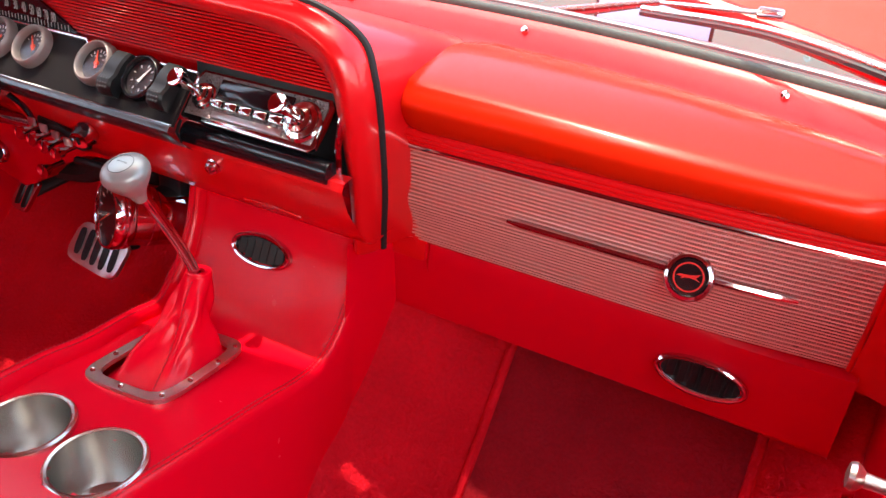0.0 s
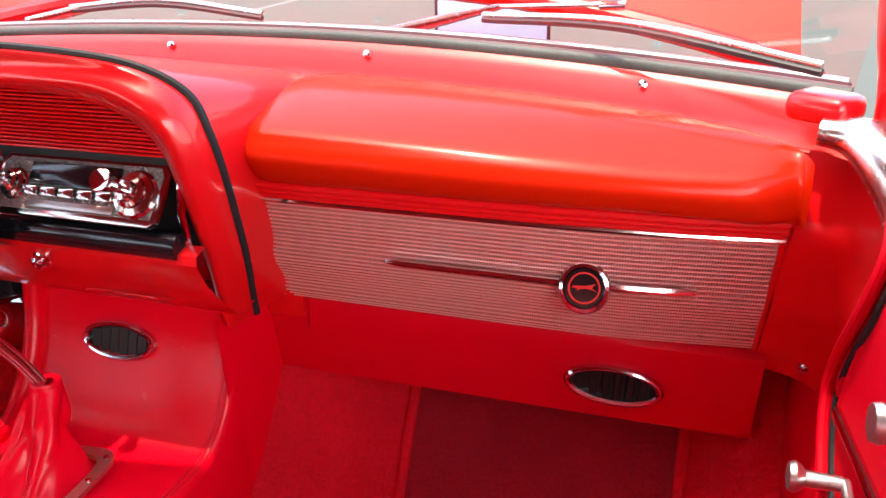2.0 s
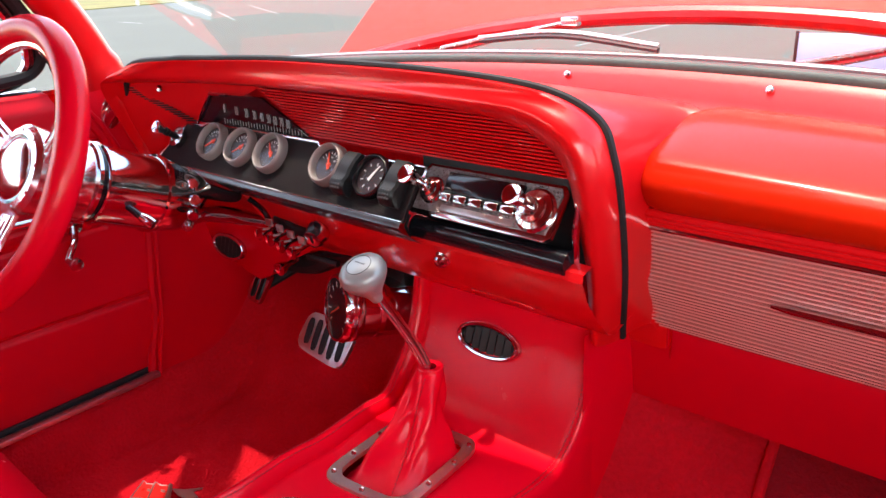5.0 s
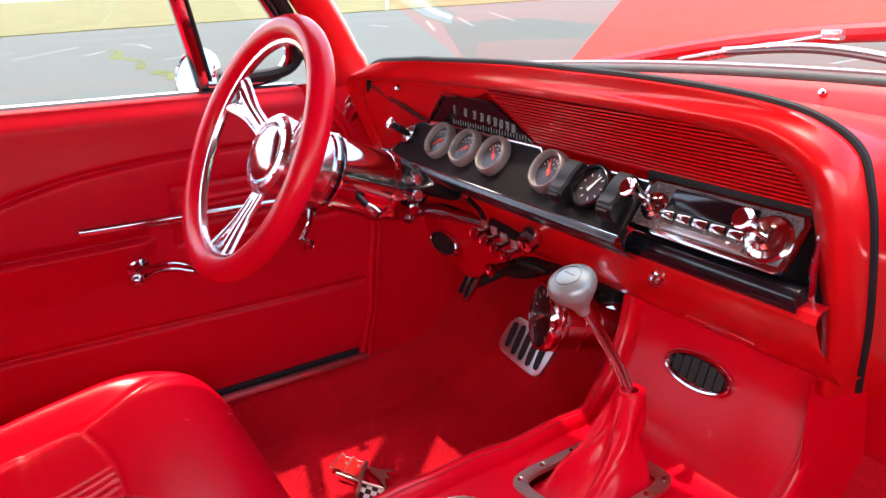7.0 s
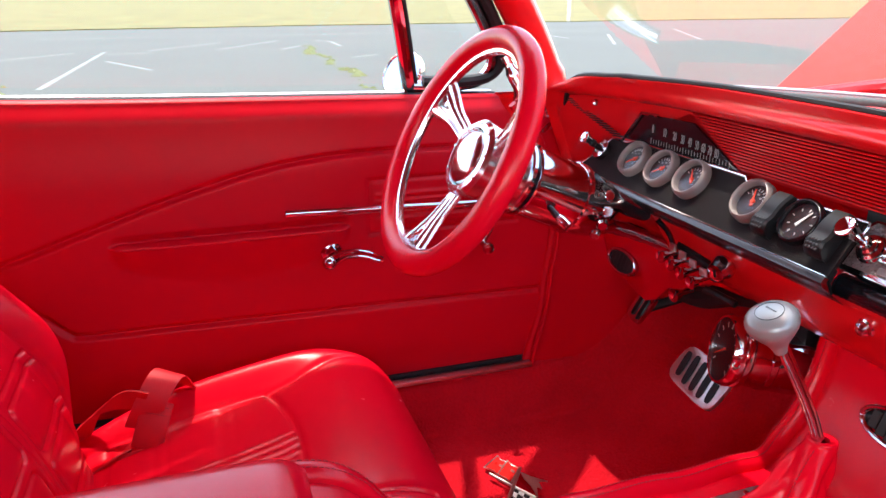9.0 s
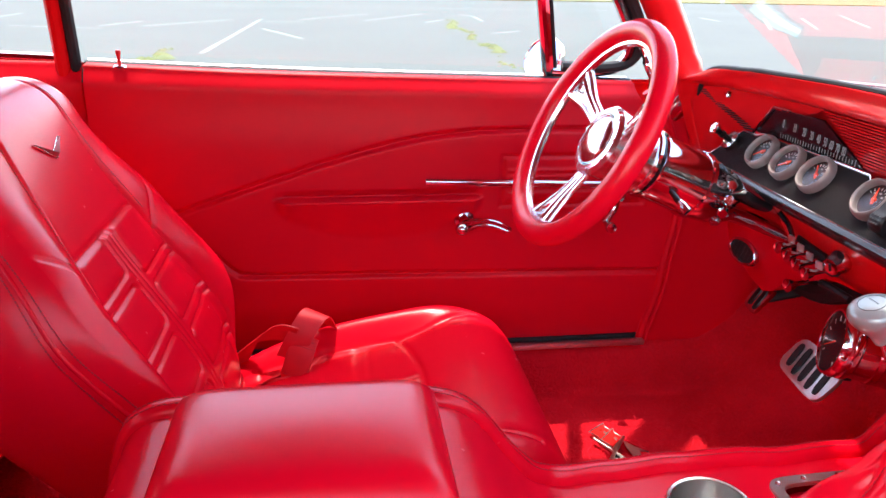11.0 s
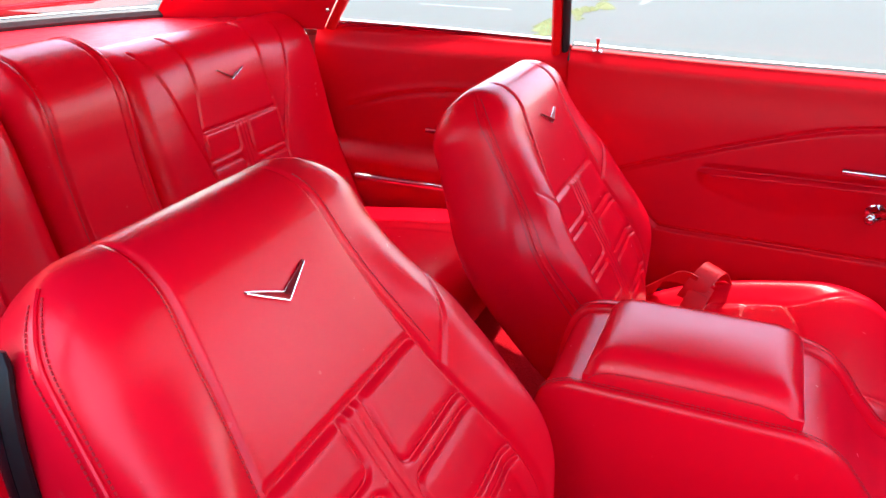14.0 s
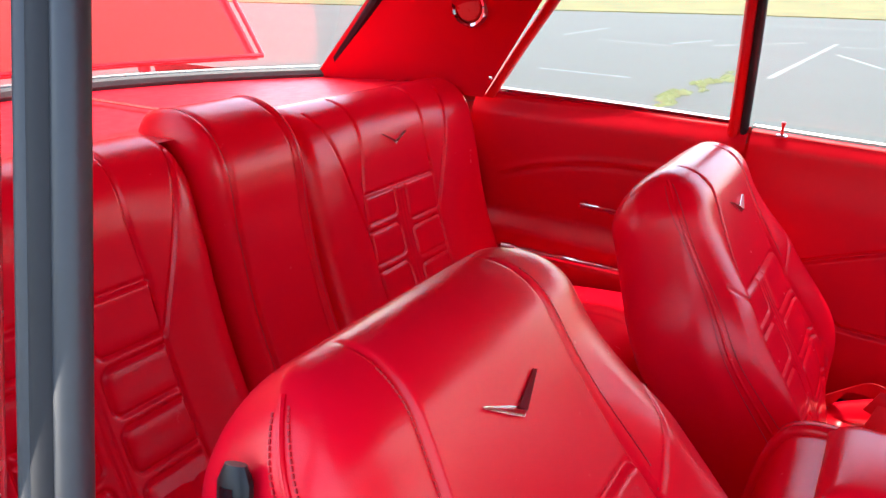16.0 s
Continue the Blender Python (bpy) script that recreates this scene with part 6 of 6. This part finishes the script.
def bucket_back(parent, lean=27):
    """A high bucket back made of rings along a leaning spine; returns functions for places on it."""
    ca, sa = math.cos(radians(lean)), math.sin(radians(lean))

    def place(x, d, s):
        d += 0.022 * bump_edge(s - 0.34, 0.34)
        return Vector((x, -s * sa + d * ca, s * ca + d * sa))

    def ring(s):
        q = max(0.0, (s - (TALL - 0.075)) / 0.075)
        e = math.sqrt(max(0.0, 1 - q * q))
        return glide(HALF, s) * (0.70 + 0.30 * e), glide(DEEP, s) * max(e, 0.02), e

    def on_face(u, s, lift=0.0):
        w, th, e = ring(s)
        return place(u * w, th * max(0.0, 1 - abs(u) ** 4.2) ** (1 / 3.4) + back_relief(u * w, s) * e * bump_edge(1 - abs(u), 0.12) + lift, s)

    rows = []
    M, NF, NB = 430, 330, 34
    for k in range(M + 1):
        v = k / M
        s = TALL * (v if v < 0.85 else 0.85 + 0.15 * math.sin((v - 0.85) / 0.15 * math.pi / 2) ** 1.0)
        w, th, e = ring(s)
        row = []
        for j in range(NF + 1):
            t = lerp(-1, 1, j / NF)
            row.append(on_face(math.copysign(1 - (1 - abs(t)) ** 1.45, t), s))
        for j in range(1, NB):
            a = math.pi * j / NB
            c, sn = math.cos(a), math.sin(a)
            row.append(place(w * math.copysign(abs(c) ** 0.5, c), -th * (1.05 + 0.62 * bump_edge(s - 0.15, 0.35)) * sn ** 0.5, s))
        rows.append(row)
    part("backrest", loft(rows, close_v=True, caps=True), LEATHER, parent, sharp=80)
    return on_face, place, ring


def chevron(parent, on_face, x, s, size=0.084, deep=0.006, slim=1.0):
    """Two slim tapered arms with a ridge along the middle."""
    low, mid, high = on_face(x - size / 2, s + 0.010), on_face(x, s - 0.008), on_face(x + size / 2, s + 0.016)
    up = (on_face(x, s + 0.02) - on_face(x, s)).normalized()
    across = (on_face(x + 0.02, s) - on_face(x - 0.02, s)).normalized()
    out = up.cross(across).normalized()
    rows = []
    for k in range(13):
        v = k / 12
        p = low.lerp(mid, v * 2) if v <= 0.5 else mid.lerp(high, v * 2 - 1)
        h = 0.0010 + 0.0038 * slim * (1 - abs(v - 0.5) * 2) ** 0.8
        rise = out * (0.0025 + deep * (1 - abs(v - 0.5) * 1.3))
        rows.append([p - up * h - out * 0.004, p - up * h + out * 0.001, p + rise, p + up * h + out * 0.001, p + up * h - out * 0.004])
    badge = part("emblem", loft(rows, caps=True), REDGLEAM, parent, "small bright-rimmed chrome chevron emblem, reflected red painted in", sharp=25)
    edge = [r[1] + out * 0.0012 for r in rows]
    part("rim", tube(edge, 0.0011, 8), BRIGHT, badge, "thin bright rim")
    part("rim", tube([edge[-1], rows[-1][3], *[r[3] + out * 0.0004 for r in rows[::-1][1:-1]], rows[0][3], edge[0]], 0.0006, 6), BRIGHT, badge, "thin bright rim")
    return badge


def cushion(parent):
    """A bucket cushion: rolled bolsters, a pleated middle and a broad front roll."""
    prof = [(-0.29, 0.470, 0.2), (-0.20, 0.505, 0.7), (-0.08, 0.538, 1), (0.06, 0.572, 0.95), (0.14, 0.600, 0.62), (0.200, 0.604, 0.35), (0.250, 0.586, 0.15), (0.288, 0.534, 0.04), (0.300, 0.47, 0.0), (0.286, 0.40, 0.0)]
    line = smooth_line([(h, y, z) for y, z, h in prof], 20)
    rows = []
    for p in line:
        y, z, hb = p.y, p.z, p.x
        w = 0.256 * glide([(-0.29, 0.92), (-0.1, 0.99), (0.10, 1.0), (0.20, 0.98), (0.255, 0.94), (0.300, 0.86)], y)
        row = []
        N = 150
        for j in range(N + 1):
            t = lerp(-1, 1, j / N)
            x = w * math.copysign(1 - (1 - abs(t)) ** 1.35, t)
            ax, u = abs(x), abs(x) / w
            edge = max(0.0, 1 - max(0.0, (u - 0.70) / 0.30) ** 2.8) ** 0.5
            h = 0.058 * hb * bump_edge(u - 0.62, 0.30)
            seam = glide([(-0.29, 0.178), (0.0, 0.176), (0.10, 0.168), (0.20, 0.190), (0.31, 0.20)], y)
            h -= groove(ax - seam, 0.004, 0.0045) if y < 0.24 else 0
            arc = 0.068 + 0.030 * (1 - (x / 0.17) ** 2)
            if ax < seam:
                h -= groove(y - arc, 0.004, 0.0045)
                if y < arc - 0.004:
                    h -= sum(groove(x - q, 0.0030, 0.003) for q in (-0.028, -0.010, 0.010, 0.028))
                    for q in (0.010, -0.008, -0.090, -0.108, -0.18):
                        h -= groove(y - q - (0.024 if x > 0 else 0), 0.0034, 0.0035) if ax > 0.028 else 0
            row.append((x, y, lerp(0.40 + (z + h - 0.40) * 0.30, z + h, edge)))
        rows.append([(-w * 0.965, y, 0.37)] + row + [(w * 0.965, y, 0.37)])
    ob = part("cushion", loft(rows), LEATHER, parent, sharp=80)
    for off in (0.0, 0.009):
        stitching([(lerp(-0.20, 0.20, k / 40), lerp(0.2895, 0.2920, 1 - abs(k / 20 - 1)) + 0.0012, 0.520 - off) for k in range(41)], 0.006, parent, 0.0008)
    return ob


def welt(s):
    """How far out the side seam of a bucket back runs."""
    return lerp(0.950, 0.985, bump_edge(s - 0.42, 0.20))


def bucket(name, label, at):
    s = thing(name, label, "car seat", "front bucket seats", at=at)
    on_face, place, ring = bucket_back(s)
    chevron(s, lambda x, q, lift=0.0: on_face(x / ring(q)[0], q, lift), 0.0, 0.545)
    for sd in (-1, 1):
        for u in (-0.013, 0.012):
            stitching([on_face(sd * (welt(q) + u), q, 0.0012) + Vector((sd * 0.0008, 0, 0)) for q in [lerp(0.03, 0.640, k / 70) for k in range(71)]], 0.0045, s, 0.0010)
        part("piping", tube([on_face(sd * welt(q), q, 0.0005) + Vector((sd * 0.0006, 0, 0)) for q in [lerp(0.02, 0.645, k / 60) for k in range(61)]], 0.0027, 8), LEATHER, s)
        stitching([on_face(sd * (glide(PANEL, q) / ring(q)[0] + 0.035), q, 0.0009) for q in [lerp(0.40, 0.635, k / 40) for k in range(41)]], 0.0042, s, 0.0008)
        stitching([on_face(sd * 0.0075 / ring(q)[0], q, -0.0006) for q in [lerp(0.02, 0.411, k / 60) for k in range(61)]], 0.0042, s, 0.0007)
        shoulder = [(0.150, 0.374), (0.184, 0.432), (0.222, 0.484)]
        stitching([on_face(sd * x / ring(q)[0], q, 0.0009) for x, q in shoulder], 0.0042, s, 0.0008)
    return s, place, ring


seat, place, ring = bucket("driver_seat", "red leather high-back bucket seat with pleated panel and chevron emblem", (-0.434, -0.240, 0.441))
before = {o.name for o in seat.children}
cushion(seat)
sewn = {o.name for o in seat.children} - before
for seam in [o for o in seat.children if o.name.startswith("cushion")] + [o for o in seat.children if o.name in sewn]:
    seam.location = (0, 0.240, -0.447)
part("base", rbox((0.42, 0.44, 0.10), 0.01, pose(0, 0.240, 0.385 - 0.441)), BLACK, seat, "black seat frame")
other = copy_thing(seat, pose(0.443, -0.205, 0.509, 4.5, 0, 0))
other.name = "passenger_seat"
tagged(other, "red leather high-back bucket seat with black belt guide on its side", "car seat", "front bucket seats")
pts = [other.matrix_basis.inverted() @ Vector((lerp(0.672, 0.652, (k / 12) ** 2), lerp(-0.492, -0.512, k / 12), lerp(0.925, 1.050, k / 12))) for k in range(13)]
guide = part("belt_guide", tube(pts, [0.009] + [0.0145] * 11 + [0.009], 14, flat=0.55, side=(1, 0, 0)), BLACK, other, "black plastic belt guide slot")
part("slot", tube([p + Vector((0.0075, 0, 0)) for p in pts[2:-1]], 0.006, 10, flat=0.3, side=(1, 0, 0)), GLOSSBLACK, guide)

# seat belt lying on the driver's seat
belt = thing("seat_belt", "red webbing seat belt with buckle lying beside the driver's seat", "seat belt")


def ribbon(points, wide, side, thick=0.0014):
    P = smooth_line(points, 10)
    S = smooth_line(side, 10)
    rows = []
    for k, p in enumerate(P):
        w = S[min(len(S) - 1, round(k * (len(S) - 1) / (len(P) - 1)))].normalized() * wide / 2
        d = (P[min(k + 1, len(P) - 1)] - P[max(k - 1, 0)]).normalized()
        n = d.cross(w).normalized() * thick
        rows.append([p - w - n, p + w - n, p + w + n, p - w + n])
    return loft(rows, close_v=True, caps=True)


part("strap", ribbon([(-0.66, -0.285, 0.44), (-0.645, -0.235, 0.50), (-0.625, -0.195, 0.565), (-0.61, -0.155, 0.592), (-0.60, -0.115, 0.590)], 0.046, [(0.1, 0.9, 0.35), (0.1, 0.9, 0.35), (0.2, 0.75, 0.6), (0.35, 0.5, 0.8), (0.5, 0.3, 0.8)]), BELT, belt)
part("upper_strap", ribbon([(-0.598, -0.128, 0.545), (-0.594, -0.112, 0.580), (-0.605, -0.092, 0.612), (-0.63, -0.075, 0.617), (-0.65, -0.062, 0.585)], 0.046, [(0.1, 0.9, -0.25), (0.1, 0.9, -0.25), (0.2, 0.9, -0.3), (0.3, 0.9, -0.3), (0.4, 0.9, -0.3)]), BELT, belt)
part("sleeve", rbox((0.047, 0.076, 0.006), 0.002, facing((-0.588, -0.109, 0.553), (0.93, -0.10, 0.35), (0.0, 0.28, 0.95))), BELT, belt, "folded and stitched belt end")
for q in (0.030, 0.018):
    part("stitching", rbox((0.036, 0.0012, 0.001), 0, facing((-0.588, -0.109, 0.553), (0.93, -0.10, 0.35), (0.0, 0.28, 0.95)) @ pose(0, q, 0.0035), 1), STITCH, belt)
part("buckle", rbox((0.062, 0.034, 0.018), 0.004, facing((-0.575, -0.133, 0.502), (0.85, -0.1, 0.5), (0.0, -0.15, 1))), BELT, belt, "red plastic buckle")
part("tongue", rbox((0.012, 0.026, 0.005), 0.002, facing((-0.566, -0.101, 0.506), (0.75, 0.35, 0.5), (0.0, 0.1, 1))), CHROME, belt, "chrome buckle tongue")
part("lower_strap", ribbon([(-0.59, -0.15, 0.50), (-0.58, -0.175, 0.495), (-0.575, -0.215, 0.475), (-0.57, -0.26, 0.45)], 0.046, [(0.3, 0.3, 0.9), (0.3, 0.3, 0.9), (0.4, 0.3, 0.8), (0.5, 0.3, 0.7)]), BELT, belt)

# rear seat
rear = thing("rear_seat", "red leather rear bench with two sculpted backs and a centre hump", "car seat")
RP = [(-1.00, 0.56), (-1.035, 0.62), (-1.075, 0.72), (-1.105, 0.82), (-1.125, 0.92), (-1.135, 0.99), (-1.150, 1.04), (-1.180, 1.074), (-1.225, 1.088), (-1.27, 1.080), (-1.29, 1.05)]


def rear_back(x0, x1, cx, lift, forward, pattern):
    line = smooth_line([(0, y, z) for y, z in RP], 34)
    L = [0.0]
    for a, b in zip(line, line[1:]):
        L.append(L[-1] + (b - a).length)
    rows = []
    N = 330 if pattern else 90
    for k, p in enumerate(line):
        d = (line[min(k + 1, len(line) - 1)] - line[max(k - 1, 0)]).normalized()
        n = Vector((0, d.z, -d.y))
        if n.y < 0 and k < 204:
            n = -n
        s = L[k]
        row = []
        for j in range(N + 1):
            x = lerp(x0, x1, j / N)
            e = min(x - x0, x1 - x)
            edge = math.sqrt(max(0.0, 1 - max(0.0, 1 - e / 0.045) ** 2))
            h = forward * edge - 0.045 * (1 - edge) + lift * bump_edge(s - 0.40, 0.12) * edge
            lx = x - cx
            if pattern:
                ax = abs(lx)
                h += 0.016 * bump_edge(ax - 0.12, 0.10) * (1 - bump_edge(s - 0.34, 0.22))
                g = groove(line_dist(ax, s, [(0.135, 0.0), (0.132, 0.36), (0.118, 0.46), (0.12, 0.60)]), 0.0034, 0.0055)
                g += groove(line_dist(ax, s, [(0.135, 0.27), (0.175, 0.38), (0.215, 0.50), (0.235, 0.56)]), 0.0034, 0.0050)
                if ax < 0.132 and s < 0.37:
                    g += groove(s - 0.362, 0.0050, 0.0060) + groove(abs(lx - 0.003) - 0.006, 0.0022, 0.0020)
                    g -= quilt(abs(lx - 0.003), s, 0.021, REAR_CELLS[1 if lx > 0.003 else -1], 0.0052) * bump_edge(0.362 - s, 0.008)
                h -= g
            else:
                h -= groove(e - 0.040, 0.004, 0.006)
                h += 0.012 * bump_edge(0.040 - e, 0.022) * edge
            row.append(Vector((x, p.y, p.z)) + n * h)
        rows.append(row)

    def on_face(x, s, lift2=0.0):
        k = min(range(len(L)), key=lambda i: abs(L[i] - s))
        d = (line[min(k + 1, len(line) - 1)] - line[max(k - 1, 0)]).normalized()
        n = Vector((0, d.z, -d.y))
        return Vector((cx + x, line[k].y, line[k].z)) + n * (forward + lift2)

    return rows, on_face


for x0, x1, cx in ((-0.775, -0.112, -0.414), (0.128, 0.775, 0.388)):
    rows, on_face = rear_back(x0, x1, cx, 0.0, 0.0, True)
    part("backrest", loft(rows), LEATHER, rear, sharp=80)
    chevron(rear, on_face, 0.0, 0.462, 0.086, slim=0.55)
rows, _ = rear_back(-0.108, 0.124, 0.008, 0.006, 0.026, False)
part("centre_hump", loft(rows), LEATHER, rear, sharp=80)
for x in (-0.108 + 0.035, 0.124 - 0.035):
    i = 12 if x < 0 else 78
    stitching([Vector(r[i]) + Vector((0, 0.002, 0.001)) for r in rows[11:]], 0.006, rear, 0.0009)
for x0, x1 in ((-0.745, -0.12), (0.13, 0.745)):
    prof = smooth_line([(0, -1.06, 0.60), (0, -0.95, 0.605), (0, -0.78, 0.625), (0, -0.66, 0.632), (0, -0.60, 0.610), (0, -0.572, 0.56), (0, -0.575, 0.46)], 8)
    rws = []
    for p in prof:
        rws.append([(x, p.y, p.z - 0.05 * (1 - math.sqrt(max(0, 1 - max(0, 1 - min(x - x0, x1 - x) / 0.05) ** 2))) - groove(abs(abs(x - (x0 + x1) / 2) - 0.14), 0.006, 0.006)) for x in [lerp(x0, x1, k / 60) for k in range(61)]])
    part("cushion", loft(rws), LEATHER, rear, sharp=80)
part("centre_tray", rbox((0.235, 0.42, 0.10), 0.03, pose(0.008, -0.82, 0.58), 4), LEATHER, rear)

# ---- wipers ----
for base, elbow, tip, b0, b1 in (((0.22, 1.045, 1.030), (0.36, 1.06, 1.062), (0.505, 0.985, 1.075), (0.345, 1.035, 1.055), (0.70, 0.815, 1.045)),
                                 ((-0.37, 1.045, 1.030), (-0.22, 1.075, 1.062), (-0.12, 1.06, 1.080), (-0.30, 1.06, 1.052), (0.04, 1.03, 1.052))):
    w = thing("wiper", "chrome windscreen wiper resting at the glass's foot", "wiper", "windscreen wipers")
    part("arm", tube([base, Vector(base).lerp(Vector(elbow), 0.5), elbow], [0.010, 0.009, 0.005], 12, flat=0.6), SILVER, w)
    part("rod", tube([elbow, tip], 0.003, 10), SILVER, w)
    mid = Vector(b0).lerp(Vector(b1), 0.5) + Vector((0, 0, 0.014))
    bl = part("blade", tube(smooth_line([b0, mid, b1], 8), 0.0038, 10), SILVER, w)
    part("rubber", tube(smooth_line([Vector(b0) - Vector((0, 0.002, 0.006)), mid - Vector((0, 0.002, 0.007)), Vector(b1) - Vector((0, 0.002, 0.006))], 8), 0.004, 6), RUBBER, bl)
    part("clip", rbox((0.03, 0.014, 0.014), 0.003, pose(*tip)), CHROME, w)

# ---- floor mats ----
mats = thing("floor_mat", "dark red ribbed floor mat on the passenger's carpet", "floor mat")
mx = [lerp(0.285, 0.635, k / 20) for k in range(21)]
part("mat", loft([[(x, y, floor_z(x, y) + 0.012 + 0.002 * noise.noise((x * 20, y * 20, 3))) for x in mx] for y in [lerp(0.25, 0.93, q / 30) for q in range(31)]]), MATTING, mats)
edge = [(0.285, y, floor_z(0.285, y) + 0.014) for y in [lerp(0.93, 0.25, q / 20) for q in range(21)]] + [(x, 0.25, floor_z(x, 0.25) + 0.014) for x in mx] + [(0.635, y, floor_z(0.635, y) + 0.014) for y in [lerp(0.25, 0.93, q / 20) for q in range(21)]]
part("binding", tube(edge, 0.007, 8), CARPET, mats)
dm = thing("carpet_emblem", "embroidered crossed flags emblem on the driver's carpet", "emblem")
def flat(points, thick, material, name, lift=0.0, hem=None):
    """A sewn patch on the carpet, its outline given on the floor."""
    part(name, slab(points, thick, pose(0, 0, 0.3505 + lift)), material, dm)
    if hem:
        part("hem", tube([(x, y, 0.3505 + lift + thick) for x, y in points], 0.0016, 6, closed=True), hem, dm)


part("staff", tube([(-0.568, 0.505, 0.3535), (-0.488, 0.447, 0.3535)], 0.0035, 8), SATIN, dm)
part("staff", tube([(-0.570, 0.446, 0.3530), (-0.525, 0.470, 0.3530), (-0.480, 0.497, 0.3530)], 0.0028, 8), SATIN, dm)
flat([(-0.619, 0.482), (-0.606, 0.481), (-0.595, 0.488), (-0.562, 0.458), (-0.578, 0.456), (-0.593, 0.444)], 0.002, ORANGE, "red_flag", 0.0, SATIN)
flat([(-0.596, 0.492), (-0.580, 0.493), (-0.566, 0.502), (-0.530, 0.470), (-0.546, 0.468), (-0.562, 0.458)], 0.003, ORANGE, "red_flag", 0.001, SATIN)
flat([(-0.588, 0.471), (-0.581, 0.474), (-0.585, 0.478), (-0.592, 0.475)], 0.0012, SATIN, "mark", 0.0018)
flat([(-0.564, 0.484), (-0.556, 0.487), (-0.560, 0.491), (-0.568, 0.488)], 0.0012, SATIN, "mark", 0.0038)
flat([(-0.559, 0.502), (-0.539, 0.515), (-0.518, 0.537), (-0.524, 0.521), (-0.502, 0.518), (-0.510, 0.512), (-0.482, 0.501), (-0.514, 0.503), (-0.537, 0.500)], 0.002, SATIN, "leaping_shape")
u, v = Vector((0.041, 0.022)) / 4, Vector((0.020, -0.016)) / 2
for q in range(12):
    i, j = q % 4, q // 4
    c = Vector((-0.521, 0.474)) + u * i + v * j
    quad = [c, c + u, c + u + v, c + v]
    flat([(w.x, w.y) for w in quad[::-1]], 0.0022, WHITE if (i + j) % 2 else BLACK, "check")
